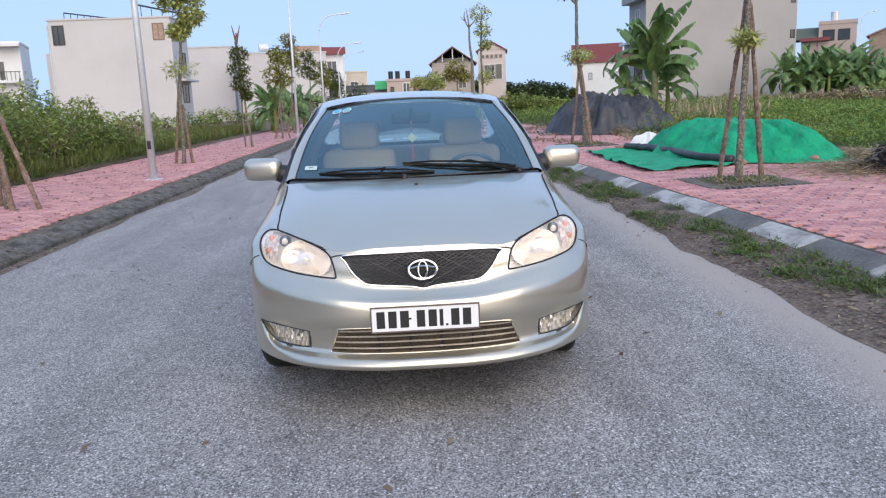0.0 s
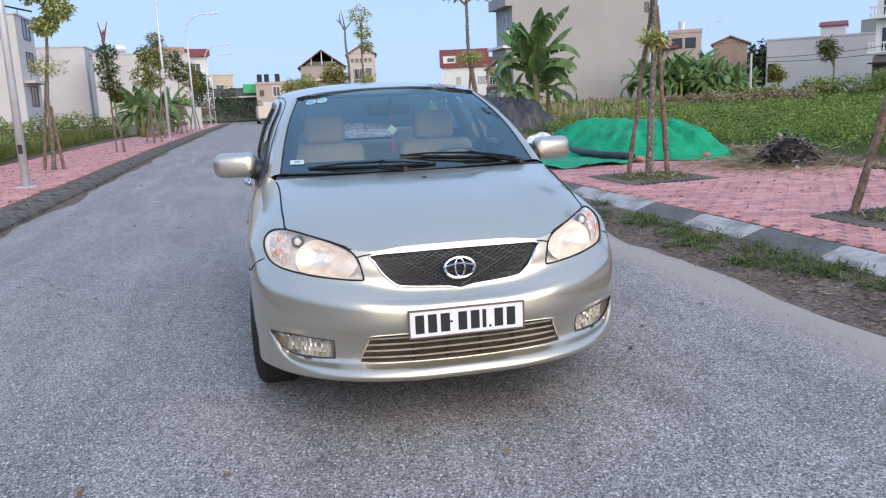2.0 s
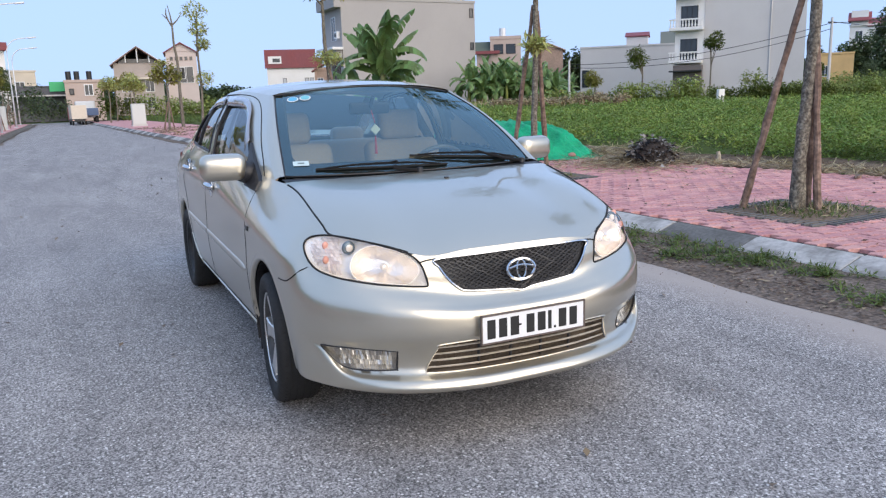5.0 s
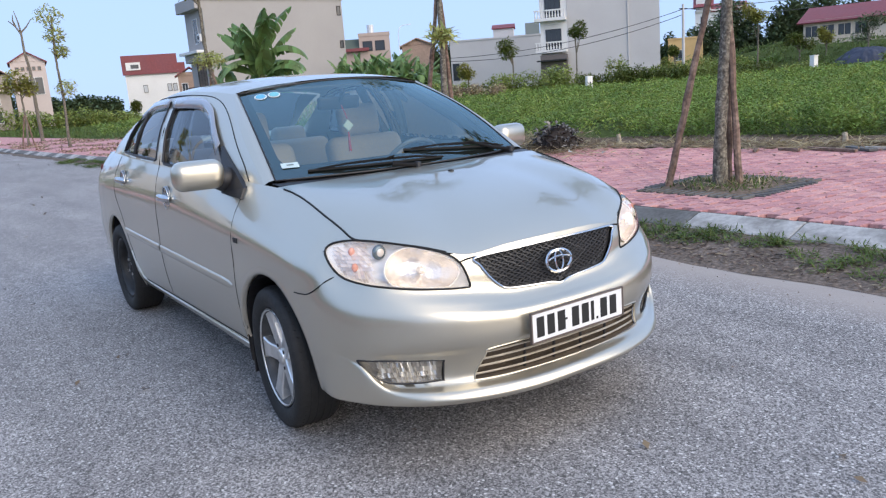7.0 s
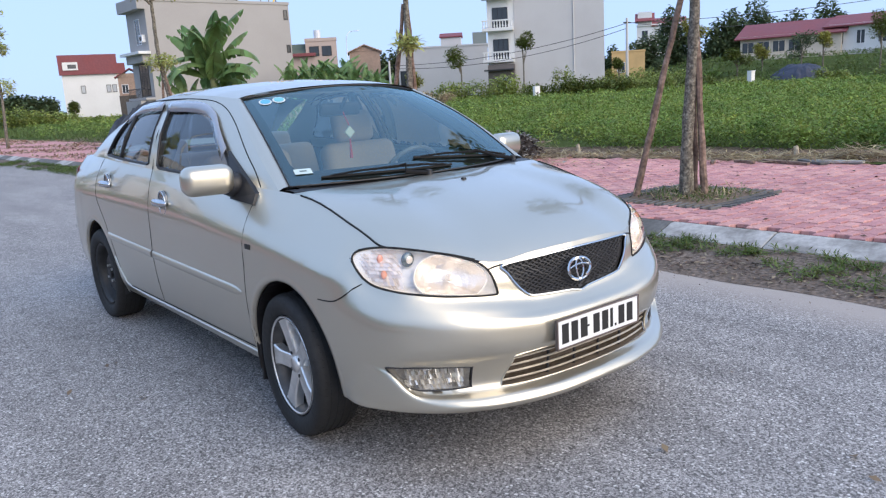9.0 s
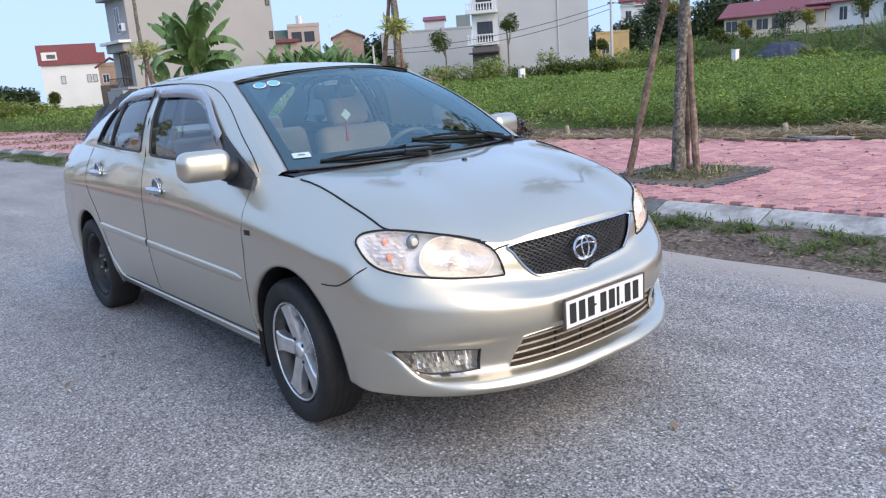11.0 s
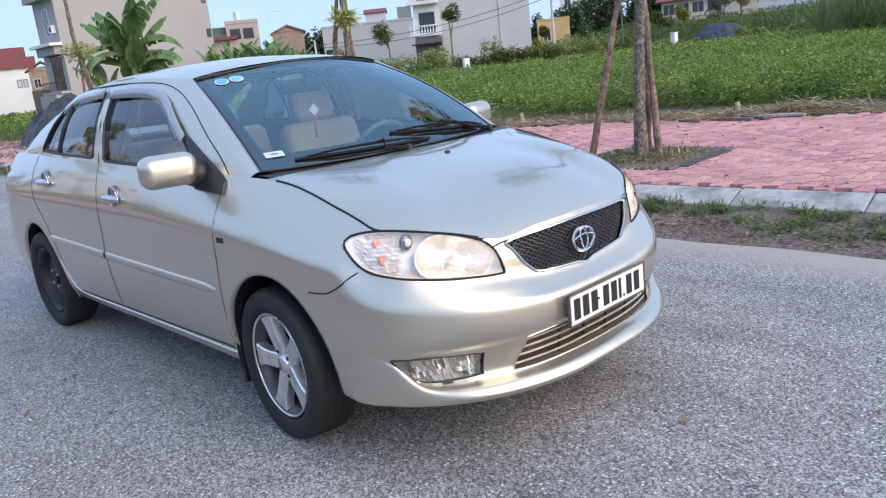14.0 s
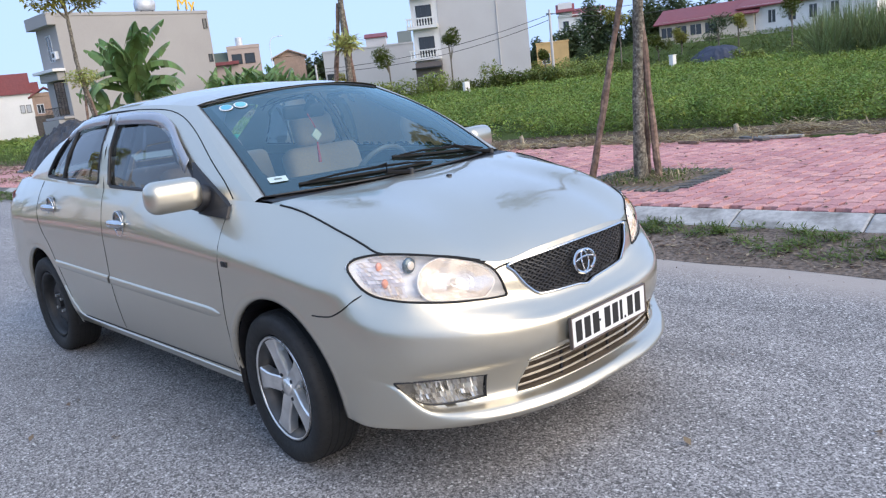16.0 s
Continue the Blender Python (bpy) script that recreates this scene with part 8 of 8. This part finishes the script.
# small fixtures round the field
px, py = bearing(46.9, 62)
wp = thing("marker_post", "white painted concrete marker post at the field", "post", pose(px, py, 0.08))
part("shaft", boxed(-0.3, 0.3, -0.12, 0.12, 0, 1.15, 0.03), WHITE_WALL, wp)
part("mark", boxed(-0.07, 0.07, -0.13, -0.121, 0.2, 0.7), BLACK, wp)
px, py = bearing(61.8, 72)
wt = thing("white_marker", "white upright marker box beyond the crop", "post", pose(px, py, 0.08))
part("shaft", boxed(-0.32, 0.32, -0.2, 0.2, 0, 1.35, 0.04), WHITE_WALL, wt)
part("cap", boxed(-0.35, 0.35, -0.23, 0.23, 1.35, 1.42, 0.01), WHITE_WALL, wt)
px, py = bearing(53.6, 80)
ep = thing("power_pole", "grey concrete power pole with cables", "pole", pose(px, py, 0.08))
part("post", tube(bmesh.new(), [(0, 0, 0), (0, 0, 7.2)], [0.16, 0.11], 10), RENDER_GREY, ep)
part("crossarm", boxed(-0.5, 0.5, -0.05, 0.05, 6.7, 6.82), STEEL_BLACK, ep)
p0 = Vector((px, py, 6.8))
for dz, az1, d1, z1, sag in ((0.0, 36.5, 84, 4.2, 0.9), (-0.5, 36.5, 84, 3.9, 1.1), (0.1, 62, 110, 7.5, 0.5), (0.0, 75, 90, 8.5, 0.6)):
    q = Vector((*bearing(az1, d1), z1))
    cab = part("cable", tube(bmesh.new(), [tuple((p0 + Vector((0, 0, dz))) * (1 - f) + q * f - Vector((0, 0, sag * 4 * f * (1 - f))) - Vector((px, py, 0.08))) for f in np.linspace(0, 1, 22)], 0.028, 5), BLACK, ep)
px, py = bearing(36.5, 84)
ep2 = thing("power_pole", "grey concrete power pole with cables", "pole", pose(px, py, 0.08))
part("post", tube(bmesh.new(), [(0, 0, 0), (0, 0, 4.6)], [0.14, 0.1], 10), RENDER_GREY, ep2)

# water tank and yellow letters on the tall house's roof
ux, uy = bearing(25.85, 100.5)
tank = thing("roof_tank", "steel water tank on a stand on the roof", "water tank", pose(ux, uy, 12.6))
part("drum", tube(bmesh.new(), [(-1.0, 0, 1.55), (1.0, 0, 1.55)], 0.72, 16), GALV, tank, smooth=True)
for dx in (-0.7, 0.7):
    part("stand", boxed(dx - 0.05, dx + 0.05, -0.5, 0.5, 0, 0.9), STEEL_BLACK, tank)
ux, uy = bearing(28.5, 101.5)
sign = thing("roof_sign", "yellow roof sign reading My", "sign", pose(ux, uy, 12.6))
curve = bpy.data.curves.new("sign_text", "FONT")
curve.body, curve.size, curve.extrude = "My", 2.0, 0.06
curve.materials.append(mat("yellow_sign", (0.75, 0.45, 0.03), 0.5))
tx = new("letters", curve)
tx.parent, tx.matrix_basis = sign, pose(-1.25, 0, 0.85, 90)
for dx in (-1.1, 0.0, 1.0):
    part("bracket", boxed(dx - 0.04, dx + 0.04, 0.07, 0.15, 0, 1.2), STEEL_BLACK, sign)

# ---- pavers, last ----
PW, PH = 0.225, 0.135
base_poly = [(0.0, 0.0), (0.06, 0.018), (0.11, 0.0), (0.165, -0.018), (PW, 0.0), (PW + 0.012, PH * 0.5), (PW, PH), (0.165, PH - 0.018), (0.11, PH), (0.06, PH + 0.018), (0.0, PH), (0.012, PH * 0.5)]
inset = []
cxm, cym = PW / 2, PH / 2
for x, y in base_poly:
    inset.append((cxm + (x - cxm) * 0.945, cym + (y - cym) * 0.915))


def paver_data():
    v = [(x, y, 0.0) for x, y in inset] + [(cxm + (x - cxm) * 0.97, cym + (y - cym) * 0.96, 0.026) for x, y in inset] + [(cxm + (x - cxm) * 0.93, cym + (y - cym) * 0.90, 0.031) for x, y in inset]
    k = len(inset)
    f = [tuple(range(2 * k, 3 * k))]
    for r in (0, k):
        f += [(r + i, r + (i + 1) % k, r + k + (i + 1) % k, r + k + i) for i in range(k)]
    return v, f


pv, pf = paver_data()
paver_me = quick_mesh("paver", pv, pf, PAVER)


def pit_free(x, y):
    return all(max(abs(x - a), abs(y - b)) > 0.66 for a, b in ((5.2, 5.85), (5.05, 10.4), (5.45, 20.1)))


def paver_places(x0, x1, y0, y1):
    j = 0
    y = y0
    while y < y1:
        off = (j % 2) * PW * 0.5
        a, b = x0(y), x1(y)
        i = math.floor(a / PW)
        while i * PW + off < b - PW:
            x = i * PW + off
            if x > a:
                yield x, y
            i += 1
        y += PH
        j += 1


near, rest_v, rest_f = [], [], []
pv_np = np.array(pv)
for places, near_ok in ((paver_places(lambda y: right_x(y) + 0.10, lambda y: pave_back(y) - 0.1 + 0.2 * noise.noise((y * 2, 0, 0)), -8.0, 24.0), True),
                        (paver_places(lambda y: along(y, [(-40, -8.6), (12, -7.6), (30, -7.0), (51, -6.4), (78, -5.6)]) + 0.2, lambda y: left_x(y) - 0.32, -6.0, 32.0), False)):
    for x, y in places:
        if near_ok and not pit_free(x + PW / 2, y + PH / 2):
            continue
        z = PAVE_Z - 0.031 + 0.012 * noise.noise((x * 0.8, y * 0.8, 0.0)) + rng.uniform(-0.003, 0.003)
        if near_ok and 4.2 < x < 7.0 and 2.9 < y < 6.3 and len(near) < 300:
            ob = new("paver", paver_me)
            ob.parent = pave_right
            ob.matrix_basis = pose(x, y, z, rng.normal(0, 0.5), rng.normal(0, 0.5), rng.normal(0, 0.7))
            near.append(ob)
        else:
            k = len(rest_v) * len(pv)
            a = rng.normal(0, 0.012)
            c0 = pv_np[:, :2] - (cxm, cym)
            q = np.c_[c0[:, 0] * math.cos(a) - c0[:, 1] * math.sin(a) + x + cxm, c0[:, 0] * math.sin(a) + c0[:, 1] * math.cos(a) + y + cym, pv_np[:, 2] + z + c0[:, 0] * rng.normal(0, 0.008)]
            rest_v.append(q)
            rest_f += [tuple(k + i for i in f) for f in pf]
ob = new("paver_field", quick_mesh("paver_field", np.concatenate(rest_v), rest_f, PAVER_FAR))
tagged(ob, "pink interlocking paving blocks with dark joints", "paving", kind="stuff")
for name, x0, x1, y0, y1 in (("paving_far_right", lambda y: right_x(y) + 0.12, lambda y: pave_back(y) - 0.1, 23.9, 78), ("paving_far_left", lambda y: along(y, [(12, -7.4), (30, -6.8), (51, -6.2), (78, -5.4)]), lambda y: left_x(y) - 0.32, 32, 78)):
    ob = new(name, strip(name, list(np.arange(y0, y1, 2.0)), x0, x1, PAVE_Z, PAVE_Z, PAVER, 2))
    tagged(ob, "faded pink block paving farther along the road" if "left" in name else "dusty pink paving farther along the road", "paving", kind="structure")
